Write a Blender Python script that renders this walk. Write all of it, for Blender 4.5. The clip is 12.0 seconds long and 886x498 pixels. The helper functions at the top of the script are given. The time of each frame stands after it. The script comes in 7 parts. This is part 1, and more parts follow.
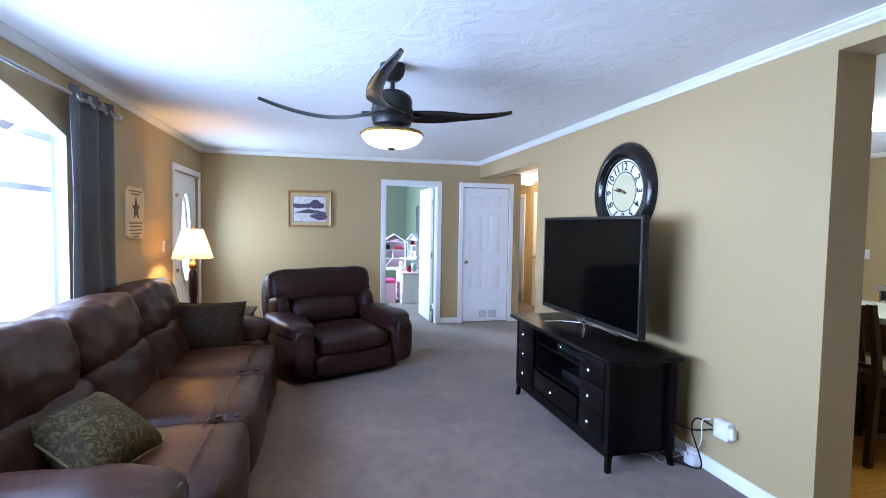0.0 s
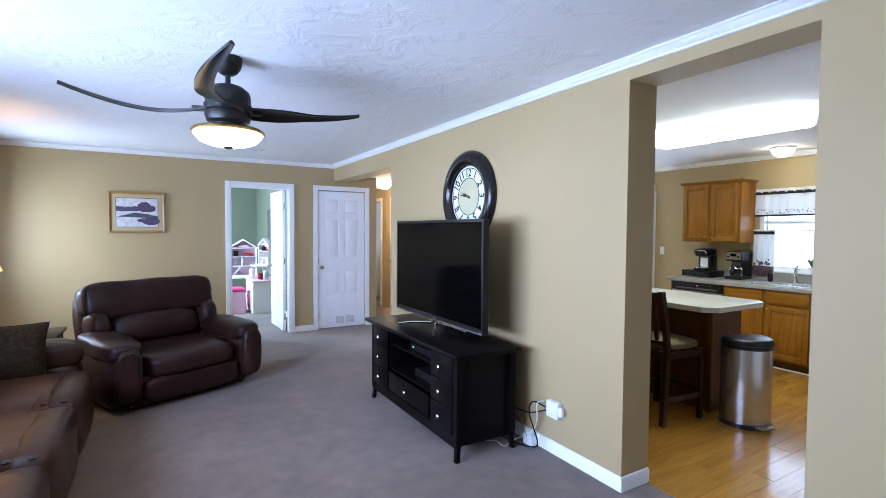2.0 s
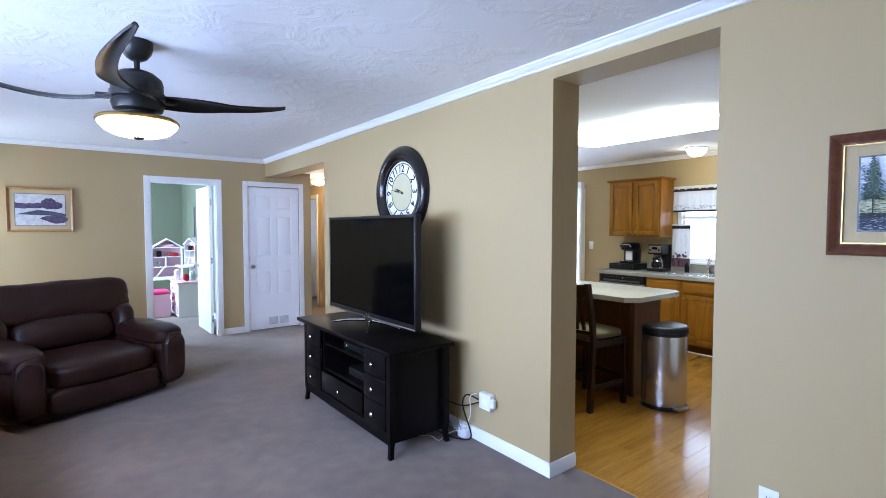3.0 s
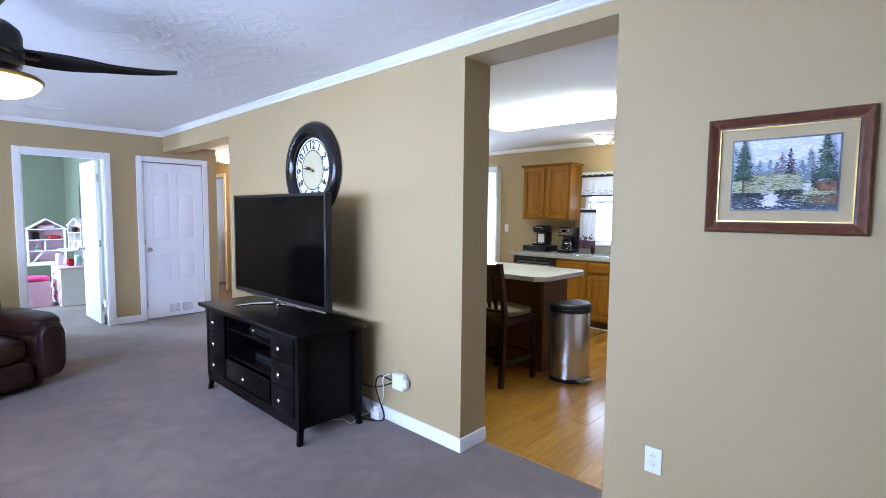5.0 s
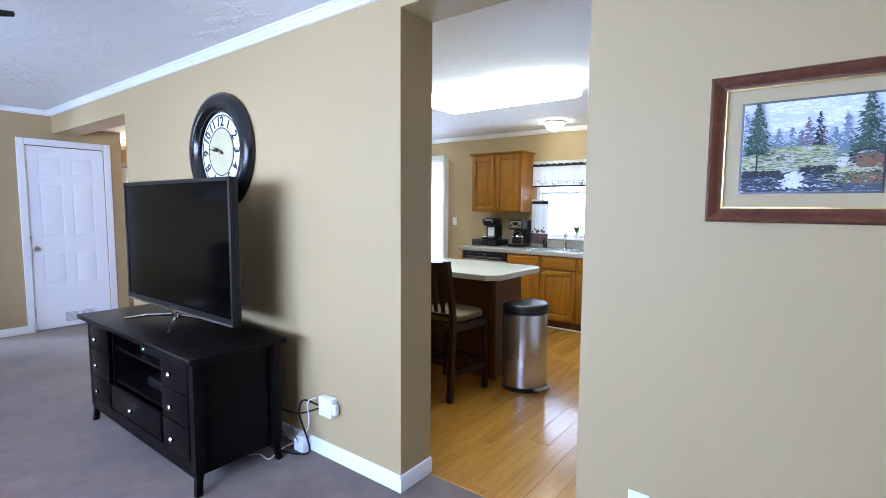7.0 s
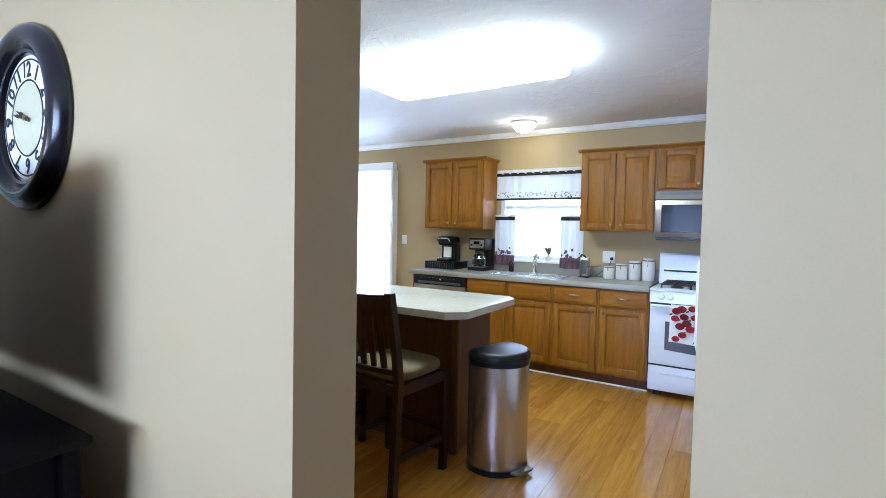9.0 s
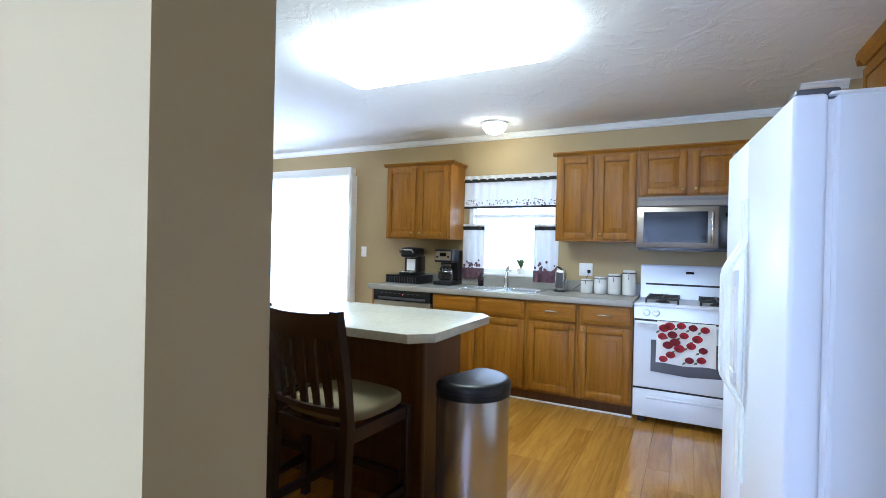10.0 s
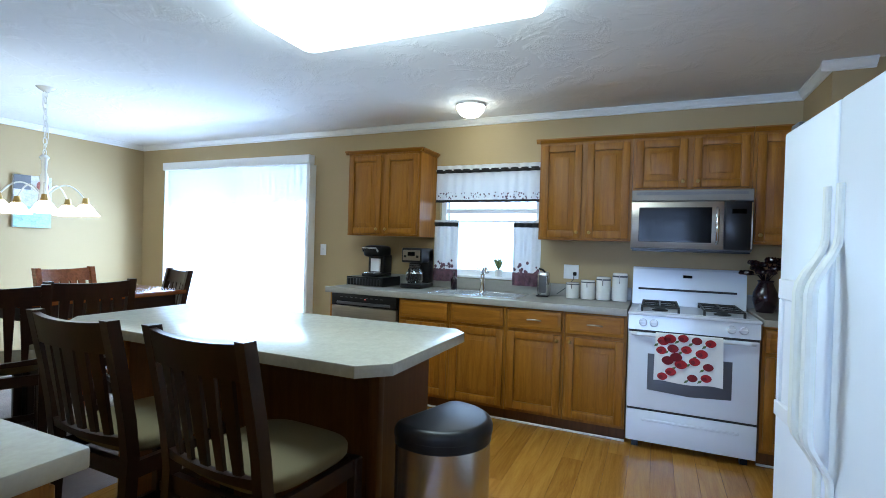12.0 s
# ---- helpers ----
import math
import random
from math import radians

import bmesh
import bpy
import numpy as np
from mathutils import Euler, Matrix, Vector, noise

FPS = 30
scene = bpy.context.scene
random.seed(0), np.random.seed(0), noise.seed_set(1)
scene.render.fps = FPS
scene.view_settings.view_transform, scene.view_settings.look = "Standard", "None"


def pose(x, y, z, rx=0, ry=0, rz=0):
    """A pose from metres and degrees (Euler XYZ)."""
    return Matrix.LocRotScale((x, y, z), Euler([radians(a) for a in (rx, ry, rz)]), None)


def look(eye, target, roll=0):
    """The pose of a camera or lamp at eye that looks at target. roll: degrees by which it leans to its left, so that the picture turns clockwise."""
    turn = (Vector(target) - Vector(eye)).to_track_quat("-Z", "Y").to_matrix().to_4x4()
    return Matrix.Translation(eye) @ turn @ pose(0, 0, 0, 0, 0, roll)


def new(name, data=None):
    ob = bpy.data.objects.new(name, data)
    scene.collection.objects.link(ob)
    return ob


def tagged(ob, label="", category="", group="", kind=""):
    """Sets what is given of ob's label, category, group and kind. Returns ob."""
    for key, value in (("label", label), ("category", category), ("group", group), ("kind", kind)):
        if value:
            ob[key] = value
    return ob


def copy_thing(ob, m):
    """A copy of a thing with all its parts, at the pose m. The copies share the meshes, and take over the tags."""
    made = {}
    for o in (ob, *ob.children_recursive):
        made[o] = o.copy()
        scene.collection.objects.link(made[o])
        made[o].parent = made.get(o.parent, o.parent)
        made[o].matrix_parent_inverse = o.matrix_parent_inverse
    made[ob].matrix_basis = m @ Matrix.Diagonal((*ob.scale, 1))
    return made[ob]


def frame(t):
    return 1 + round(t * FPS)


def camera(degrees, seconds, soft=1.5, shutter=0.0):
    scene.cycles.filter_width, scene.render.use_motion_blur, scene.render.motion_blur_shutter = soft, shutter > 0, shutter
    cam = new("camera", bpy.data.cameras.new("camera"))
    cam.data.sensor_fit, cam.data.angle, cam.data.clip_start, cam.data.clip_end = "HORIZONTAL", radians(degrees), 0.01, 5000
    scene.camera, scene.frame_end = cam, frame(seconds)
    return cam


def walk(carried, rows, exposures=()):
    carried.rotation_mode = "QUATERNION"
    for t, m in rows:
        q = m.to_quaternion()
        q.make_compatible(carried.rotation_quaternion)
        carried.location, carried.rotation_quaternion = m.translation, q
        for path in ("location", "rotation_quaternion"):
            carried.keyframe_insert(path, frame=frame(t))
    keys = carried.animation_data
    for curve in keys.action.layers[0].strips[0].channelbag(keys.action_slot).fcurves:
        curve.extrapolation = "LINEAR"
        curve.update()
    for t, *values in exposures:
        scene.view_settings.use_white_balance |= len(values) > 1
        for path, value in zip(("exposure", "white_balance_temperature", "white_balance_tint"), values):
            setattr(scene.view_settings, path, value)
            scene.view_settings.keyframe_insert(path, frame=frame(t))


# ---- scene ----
cam = camera(85.4, 12.0, soft=0.9)
PATH = [
    (0, (0.162, 0.14, 1.504), (0.651, 2.076, 1.402), 0.9),
    (0.5, (0.163, 0.134, 1.499), (0.795, 2.029, 1.403), 0.8),
    (1, (0.183, 0.122, 1.501), (0.955, 1.964, 1.408), 0.7),
    (1.5, (0.201, 0.111, 1.504), (1.101, 1.895, 1.419), 0.5),
    (2, (0.23, 0.101, 1.501), (1.246, 1.822, 1.422), 0.4),
    (2.5, (0.26, 0.086, 1.494), (1.381, 1.74, 1.417), 0.1),
    (3, (0.29, 0.074, 1.487), (1.506, 1.658, 1.399), 0.0),
    (3.5, (0.313, 0.066, 1.473), (1.615, 1.58, 1.372), 0.0),
    (5.5, (0.385, 0.06, 1.447), (1.872, 1.388, 1.287), 0.7),
    (6, (0.437, 0.092, 1.438), (1.958, 1.38, 1.274), 0.7),
    (6.5, (0.597, 0.212, 1.435), (2.152, 1.458, 1.261), 0.6),
    (7, (0.79, 0.36, 1.428), (2.378, 1.562, 1.254), 0.4),
    (7.2, (0.865, 0.408, 1.429), (2.469, 1.59, 1.256), 0.3),
    (8.8, (1.601, 0.909, 1.372), (3.295, 1.967, 1.276), 1.0),
    (9, (1.664, 0.962, 1.357), (3.371, 2.002, 1.276), 1.2),
    (9.5, (1.845, 1.088, 1.339), (3.594, 2.058, 1.294), 1.2),
    (10, (2.069, 1.2, 1.299), (3.85, 2.11, 1.289), 1.3),
    (10.5, (2.243, 1.273, 1.331), (4.055, 2.119, 1.328), 1.0),
    (11, (2.386, 1.319, 1.335), (4.211, 2.135, 1.339), 1.1),
    (11.5, (2.514, 1.362, 1.317), (4.338, 2.181, 1.319), 1.4),
    (12, (2.566, 1.411, 1.311), (4.396, 2.219, 1.292), 1.7),
]
walk(cam, [(t, look(eye, target, roll)) for t, eye, target, roll in PATH],
     [(0, -0.08, 6450, 13), (3, -0.1, 6700, 16), (5.5, 0.05, 6600, 17), (7, 0.17, 6450, 16), (9, 0.12, 6250, 15), (10, 0.14, 6250, 13), (11, -0.06, 6100, 10), (12, -0.38, 6000, 8)])

# ---- main measures ----
CEIL, CEIL_L = 2.44, 2.465
EAST, EAST_K = 2.50, 2.737     # the dividing wall's two faces
NORTH, WEST, SOUTH = 7.173, -1.402, -1.6
KX, KN, KS = 6.62, 7.40, 0.0   # kitchen: far wall, dining end wall, fridge wall

# ---- light of the place ----
world = bpy.data.worlds.new("world")
scene.world = world
world.use_nodes = True
wn = world.node_tree.nodes
sky = wn.new("ShaderNodeTexSky")
sky.sky_type, sky.sun_disc = "NISHITA", False
sky.sun_elevation, sky.sun_rotation = radians(48), radians(200)
wn["Background"].inputs["Strength"].default_value = 0.12
world.node_tree.links.new(sky.outputs["Color"], wn["Background"].inputs["Color"])

sun = new("sun", bpy.data.lights.new("sun", "SUN"))
sun.data.energy, sun.data.angle, sun.data.color = 1.0, radians(12), (1.0, 0.96, 0.9)
sun.matrix_world = look((0, -3, 8), (-1.0, 6, 0))


def window_light(name, centre, target, width, height, watts, colour=(0.485, 0.69, 1.0)):
    """Daylight standing in the opening of a window."""
    lamp = new(name, bpy.data.lights.new(name, "AREA"))
    lamp.data.shape, lamp.data.size, lamp.data.size_y = "RECTANGLE", width, height
    lamp.data.energy, lamp.data.color = watts, colour
    lamp.matrix_world = look(centre, target)
    return lamp


def bulb(name, place, watts, radius=0.04, colour=(1.0, 0.78, 0.5)):
    lamp = new(name, bpy.data.lights.new(name, "POINT"))
    lamp.data.energy, lamp.data.shadow_soft_size, lamp.data.color = watts, radius, colour
    lamp.location = place
    return lamp


for wy, share in ((0.95, 0.7), (2.04, 0.95), (3.13, 1.1)):
    window_light("daylight_living", (WEST - 0.44, wy, 1.5), (WEST - 0.44 + 4.0, wy + 2.6, -2.2), 1.08, 1.44, 122 * share, (0.335, 0.53, 1.0))
    window_light("ground_light_living", (WEST - 0.43, wy, 1.45), (WEST - 0.43 + 4.0, wy + 2.4, 4.4), 1.08, 1.40, 56 * share, (0.49, 0.66, 0.96))
window_light("daylight_front_door", (-1.49, 6.46, 1.3), (2.2, 5.4, 1.0), 0.36, 1.0, 75)
window_light("daylight_patio", (6.86, 5.75, 1.15), (3, 5.7, -1.2), 2.0, 1.95, 430)
window_light("ground_light_patio", (6.85, 5.75, 1.1), (3, 5.5, 2.8), 2.0, 1.9, 400, (0.52, 0.70, 1.0))
window_light("daylight_kitchen", (6.84, 2.78, 1.5), (3, 2.78, 1.3), 0.9, 0.95, 22)
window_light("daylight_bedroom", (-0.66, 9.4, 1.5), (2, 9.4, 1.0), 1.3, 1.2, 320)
window_light("daylight_back_room", (6.4, 8.9, 1.5), (3, 8.9, 1.0), 1.0, 1.2, 40)
bulb("table_lamp_bulb", (-1.09, 5.40, 1.25), 40, 0.05, (1.0, 0.6, 0.25))
bulb("hall_bulb", (3.62, 7.72, 2.10), 60, 0.06, (1.0, 0.8, 0.55))

# ---- materials ----


def nodes_of(name):
    m = bpy.data.materials.new(name)
    m.use_nodes = True
    t = m.node_tree
    return m, t.nodes, t.links, t.nodes["Principled BSDF"]


def ramp(nodes, stops):
    r = nodes.new("ShaderNodeValToRGB")
    while len(r.color_ramp.elements) < len(stops):
        r.color_ramp.elements.new(0.5)
    for e, (p, c) in zip(r.color_ramp.elements, stops):
        e.position, e.color = p, (*c, 1)
    return r


def coords(nodes, links, scale=(1, 1, 1), generated=False):
    tc, mp = nodes.new("ShaderNodeTexCoord"), nodes.new("ShaderNodeMapping")
    mp.inputs["Scale"].default_value = scale
    links.new(tc.outputs["Generated" if generated else "Object"], mp.inputs["Vector"])
    return mp.outputs["Vector"]


def tex(nodes, links, vector, scale, detail=4.0, rough=0.55, distort=0.0):
    n = nodes.new("ShaderNodeTexNoise")
    n.inputs["Scale"].default_value, n.inputs["Detail"].default_value = scale, detail
    n.inputs["Roughness"].default_value, n.inputs["Distortion"].default_value = rough, distort
    links.new(vector, n.inputs["Vector"])
    return n.outputs["Fac"]


def bump(nodes, links, bsdf, height, strength, distance):
    b = nodes.new("ShaderNodeBump")
    b.inputs["Strength"].default_value, b.inputs["Distance"].default_value = strength, distance
    links.new(height, b.inputs["Height"])
    links.new(b.outputs["Normal"], bsdf.inputs["Normal"])
    return b


def shift(c, k):
    return tuple(min(1.0, v * k) for v in c)


def surface(name, colour, rough=0.5, metal=0.0, vary=0.08, big=1.2, fine=60.0, relief=0.1, depth=0.001, stretch=(1, 1, 1), gloss_vary=0.08, coat=0.0, shine=0.5):
    """A plain surface with soft patches, fine grain and a little relief."""
    m, n, l, b = nodes_of(name)
    v = coords(n, l, stretch)
    large, small = tex(n, l, v, big, 3), tex(n, l, v, fine, 5)
    mix = n.new("ShaderNodeMath")
    mix.operation = "ADD"
    half = n.new("ShaderNodeMath")
    half.operation, half.inputs[1].default_value = "MULTIPLY", 0.5
    l.new(large, mix.inputs[0]), l.new(small, mix.inputs[1]), l.new(mix.outputs[0], half.inputs[0])
    r = ramp(n, [(0.3, shift(colour, 1 - vary)), (0.7, shift(colour, 1 + vary))])
    l.new(half.outputs[0], r.inputs["Fac"])
    l.new(r.outputs["Color"], b.inputs["Base Color"])
    b.inputs["Metallic"].default_value, b.inputs["Specular IOR Level"].default_value = metal, shine
    g = n.new("ShaderNodeMapRange")
    g.inputs["To Min"].default_value, g.inputs["To Max"].default_value = max(0.02, rough - gloss_vary), min(1, rough + gloss_vary)
    l.new(large, g.inputs["Value"])
    l.new(g.outputs["Result"], b.inputs["Roughness"])
    if coat:
        b.inputs["Coat Weight"].default_value = coat
    if relief:
        bump(n, l, b, small, relief, depth)
    return m


def wood(name, light, dark, axis=0, rough=0.35, rings=7.0, relief=0.12, coat=0.0, each=0.0, shine=0.5):
    """Grain that runs along one axis; each: how far the tone differs from piece to piece."""
    m, n, l, b = nodes_of(name)
    s = [14.0, 14.0, 14.0]
    s[axis] = 0.9
    v = coords(n, l, s)
    if each:
        info, add = n.new("ShaderNodeObjectInfo"), n.new("ShaderNodeVectorMath")
        sc = n.new("ShaderNodeMath")
        sc.operation, sc.inputs[1].default_value = "MULTIPLY", 37.0
        l.new(info.outputs["Random"], sc.inputs[0])
        l.new(v, add.inputs[0]), l.new(sc.outputs[0], add.inputs[1])
        v = add.outputs[0]
    grain, fibre = tex(n, l, v, rings * 0.2, 6, 0.6, 1.2), tex(n, l, v, rings * 3, 6, 0.7)
    mixed = n.new("ShaderNodeMix")
    mixed.inputs["Factor"].default_value = 0.4
    l.new(grain, mixed.inputs["A"]), l.new(fibre, mixed.inputs["B"])
    value = mixed.outputs["Result"]
    if each:
        part_way = n.new("ShaderNodeMath")
        part_way.operation, part_way.inputs[1].default_value, part_way.inputs[2].default_value = "MULTIPLY_ADD", each, -each / 2
        l.new(info.outputs["Random"], part_way.inputs[0])
        tot = n.new("ShaderNodeMath")
        tot.operation = "ADD"
        l.new(value, tot.inputs[0]), l.new(part_way.outputs[0], tot.inputs[1])
        value = tot.outputs[0]
    mid = tuple((a + c) / 2 for a, c in zip(light, dark))
    r = ramp(n, [(0.34, dark), (0.5, mid), (0.64, light)])
    l.new(value, r.inputs["Fac"])
    l.new(r.outputs["Color"], b.inputs["Base Color"])
    b.inputs["Roughness"].default_value, b.inputs["Specular IOR Level"].default_value = rough, shine
    if coat:
        b.inputs["Coat Weight"].default_value, b.inputs["Coat Roughness"].default_value = coat, 0.12
    bump(n, l, b, fibre, relief, 0.0006)
    return m


def glowing(name, colour, strength):
    m, n, l, b = nodes_of(name)
    b.inputs["Base Color"].default_value = (0.9, 0.9, 0.88, 1)
    b.inputs["Emission Color"].default_value = (*colour, 1)
    b.inputs["Emission Strength"].default_value = strength
    return m


def cloth_through(name, colour, share, rough=0.9, weave=500.0):
    """Thin cloth that lets part of the light through."""
    m, n, l, b = nodes_of(name)
    v = coords(n, l)
    f = tex(n, l, v, weave, 2)
    r = ramp(n, [(0.3, shift(colour, 0.94)), (0.7, shift(colour, 1.03))])
    l.new(f, r.inputs["Fac"]), l.new(r.outputs["Color"], b.inputs["Base Color"])
    b.inputs["Roughness"].default_value = rough
    t, mx = n.new("ShaderNodeBsdfTranslucent"), n.new("ShaderNodeMixShader")
    l.new(r.outputs["Color"], t.inputs["Color"])
    mx.inputs["Fac"].default_value = share
    l.new(b.outputs[0], mx.inputs[1]), l.new(t.outputs[0], mx.inputs[2])
    l.new(mx.outputs[0], n["Material Output"].inputs["Surface"])
    return m


def ceiling_material():
    """White ceiling with the torn strokes of a stomped texture."""
    m, n, l, b = nodes_of("stomped_ceiling")
    v = coords(n, l)
    where = tex(n, l, v, 4.0, 3, 0.6, 1.0)
    gate = n.new("ShaderNodeMapRange")
    gate.inputs["From Min"].default_value, gate.inputs["From Max"].default_value = 0.47, 0.64
    l.new(where, gate.inputs["Value"])
    strokes = tex(n, l, v, 55.0, 4, 0.6, 1.6)
    mul = n.new("ShaderNodeMath")
    mul.operation = "MULTIPLY"
    l.new(gate.outputs["Result"], mul.inputs[0]), l.new(strokes, mul.inputs[1])
    b.inputs["Base Color"].default_value = (0.84, 0.84, 0.835, 1)
    b.inputs["Roughness"].default_value = 0.9
    bump(n, l, b, mul.outputs[0], 0.6, 0.008)
    return m


def carpet_material():
    m, n, l, b = nodes_of("grey_carpet")
    v = coords(n, l)
    pile, patch, tread = tex(n, l, v, 260, 3), tex(n, l, v, 1.6, 4, 0.6, 0.6), tex(n, l, v, 9, 5, 0.6)
    a = n.new("ShaderNodeMix")
    a.inputs["Factor"].default_value = 0.4
    l.new(patch, a.inputs["A"]), l.new(tread, a.inputs["B"])
    a2 = n.new("ShaderNodeMix")
    a2.inputs["Factor"].default_value = 0.35
    l.new(a.outputs["Result"], a2.inputs["A"]), l.new(pile, a2.inputs["B"])
    r = ramp(n, [(0.34, (0.068, 0.044, 0.031)), (0.5, (0.126, 0.084, 0.058)), (0.66, (0.196, 0.135, 0.096))])
    l.new(a2.outputs["Result"], r.inputs["Fac"]), l.new(r.outputs["Color"], b.inputs["Base Color"])
    b.inputs["Roughness"].default_value = 1.0
    b.inputs["Sheen Weight"].default_value = 0.25
    bump(n, l, b, a2.outputs["Result"], 0.6, 0.006)
    return m


def leather_material(name, colour, worn):
    m, n, l, b = nodes_of(name)
    v = coords(n, l)
    vor = n.new("ShaderNodeTexVoronoi")
    vor.inputs["Scale"].default_value = 190
    l.new(v, vor.inputs["Vector"])
    creases, patch = tex(n, l, v, 7, 4, 0.5, 0.5), tex(n, l, v, 2.6, 4, 0.6)
    r = ramp(n, [(0.35, shift(colour, 0.86)), (0.52, colour), (0.72, worn)])
    l.new(patch, r.inputs["Fac"]), l.new(r.outputs["Color"], b.inputs["Base Color"])
    g = n.new("ShaderNodeMapRange")
    g.inputs["To Min"].default_value, g.inputs["To Max"].default_value = 0.26, 0.46
    b.inputs["Specular IOR Level"].default_value = 0.2
    l.new(patch, g.inputs["Value"]), l.new(g.outputs["Result"], b.inputs["Roughness"])
    mx = n.new("ShaderNodeMix")
    mx.inputs["Factor"].default_value = 0.93
    l.new(vor.outputs["Distance"], mx.inputs["A"]), l.new(creases, mx.inputs["B"])
    bump(n, l, b, mx.outputs["Result"], 0.2, 0.010)
    return m


def brocade_material(name, ground, figure):
    """Woven cloth with pale leaf-like figures on a darker ground."""
    m, n, l, b = nodes_of(name)
    v = coords(n, l)
    leaf, thread = tex(n, l, v, 22, 3, 0.5, 2.5), tex(n, l, v, 240, 3)
    mx = n.new("ShaderNodeMix")
    mx.inputs["Factor"].default_value = 0.25
    l.new(leaf, mx.inputs["A"]), l.new(thread, mx.inputs["B"])
    r = ramp(n, [(0.42, shift(ground, 0.7)), (0.5, ground), (0.56, figure)])
    l.new(mx.outputs["Result"], r.inputs["Fac"]), l.new(r.outputs["Color"], b.inputs["Base Color"])
    b.inputs["Roughness"].default_value, b.inputs["Specular IOR Level"].default_value = 0.6, 0.15
    bump(n, l, b, mx.outputs["Result"], 0.5, 0.004)
    return m


def steel_material(name, colour, rough, axis=2):
    m, n, l, b = nodes_of(name)
    s = [220.0, 220.0, 220.0]
    s[axis] = 3.0
    v = coords(n, l, s)
    f = tex(n, l, v, 1.0, 3)
    r = ramp(n, [(0.3, shift(colour, 0.9)), (0.7, shift(colour, 1.06))])
    l.new(f, r.inputs["Fac"]), l.new(r.outputs["Color"], b.inputs["Base Color"])
    b.inputs["Metallic"].default_value, b.inputs["Roughness"].default_value = 1.0, rough
    b.inputs["Anisotropic"].default_value = 0.5
    bump(n, l, b, f, 0.04, 0.0004)
    return m


def glass_material(name, tint=(1, 1, 1), rough=0.0):
    m, n, l, b = nodes_of(name)
    b.inputs["Base Color"].default_value = (*tint, 1)
    b.inputs["Transmission Weight"].default_value, b.inputs["Roughness"].default_value, b.inputs["IOR"].default_value = 1.0, rough, 1.45
    return m


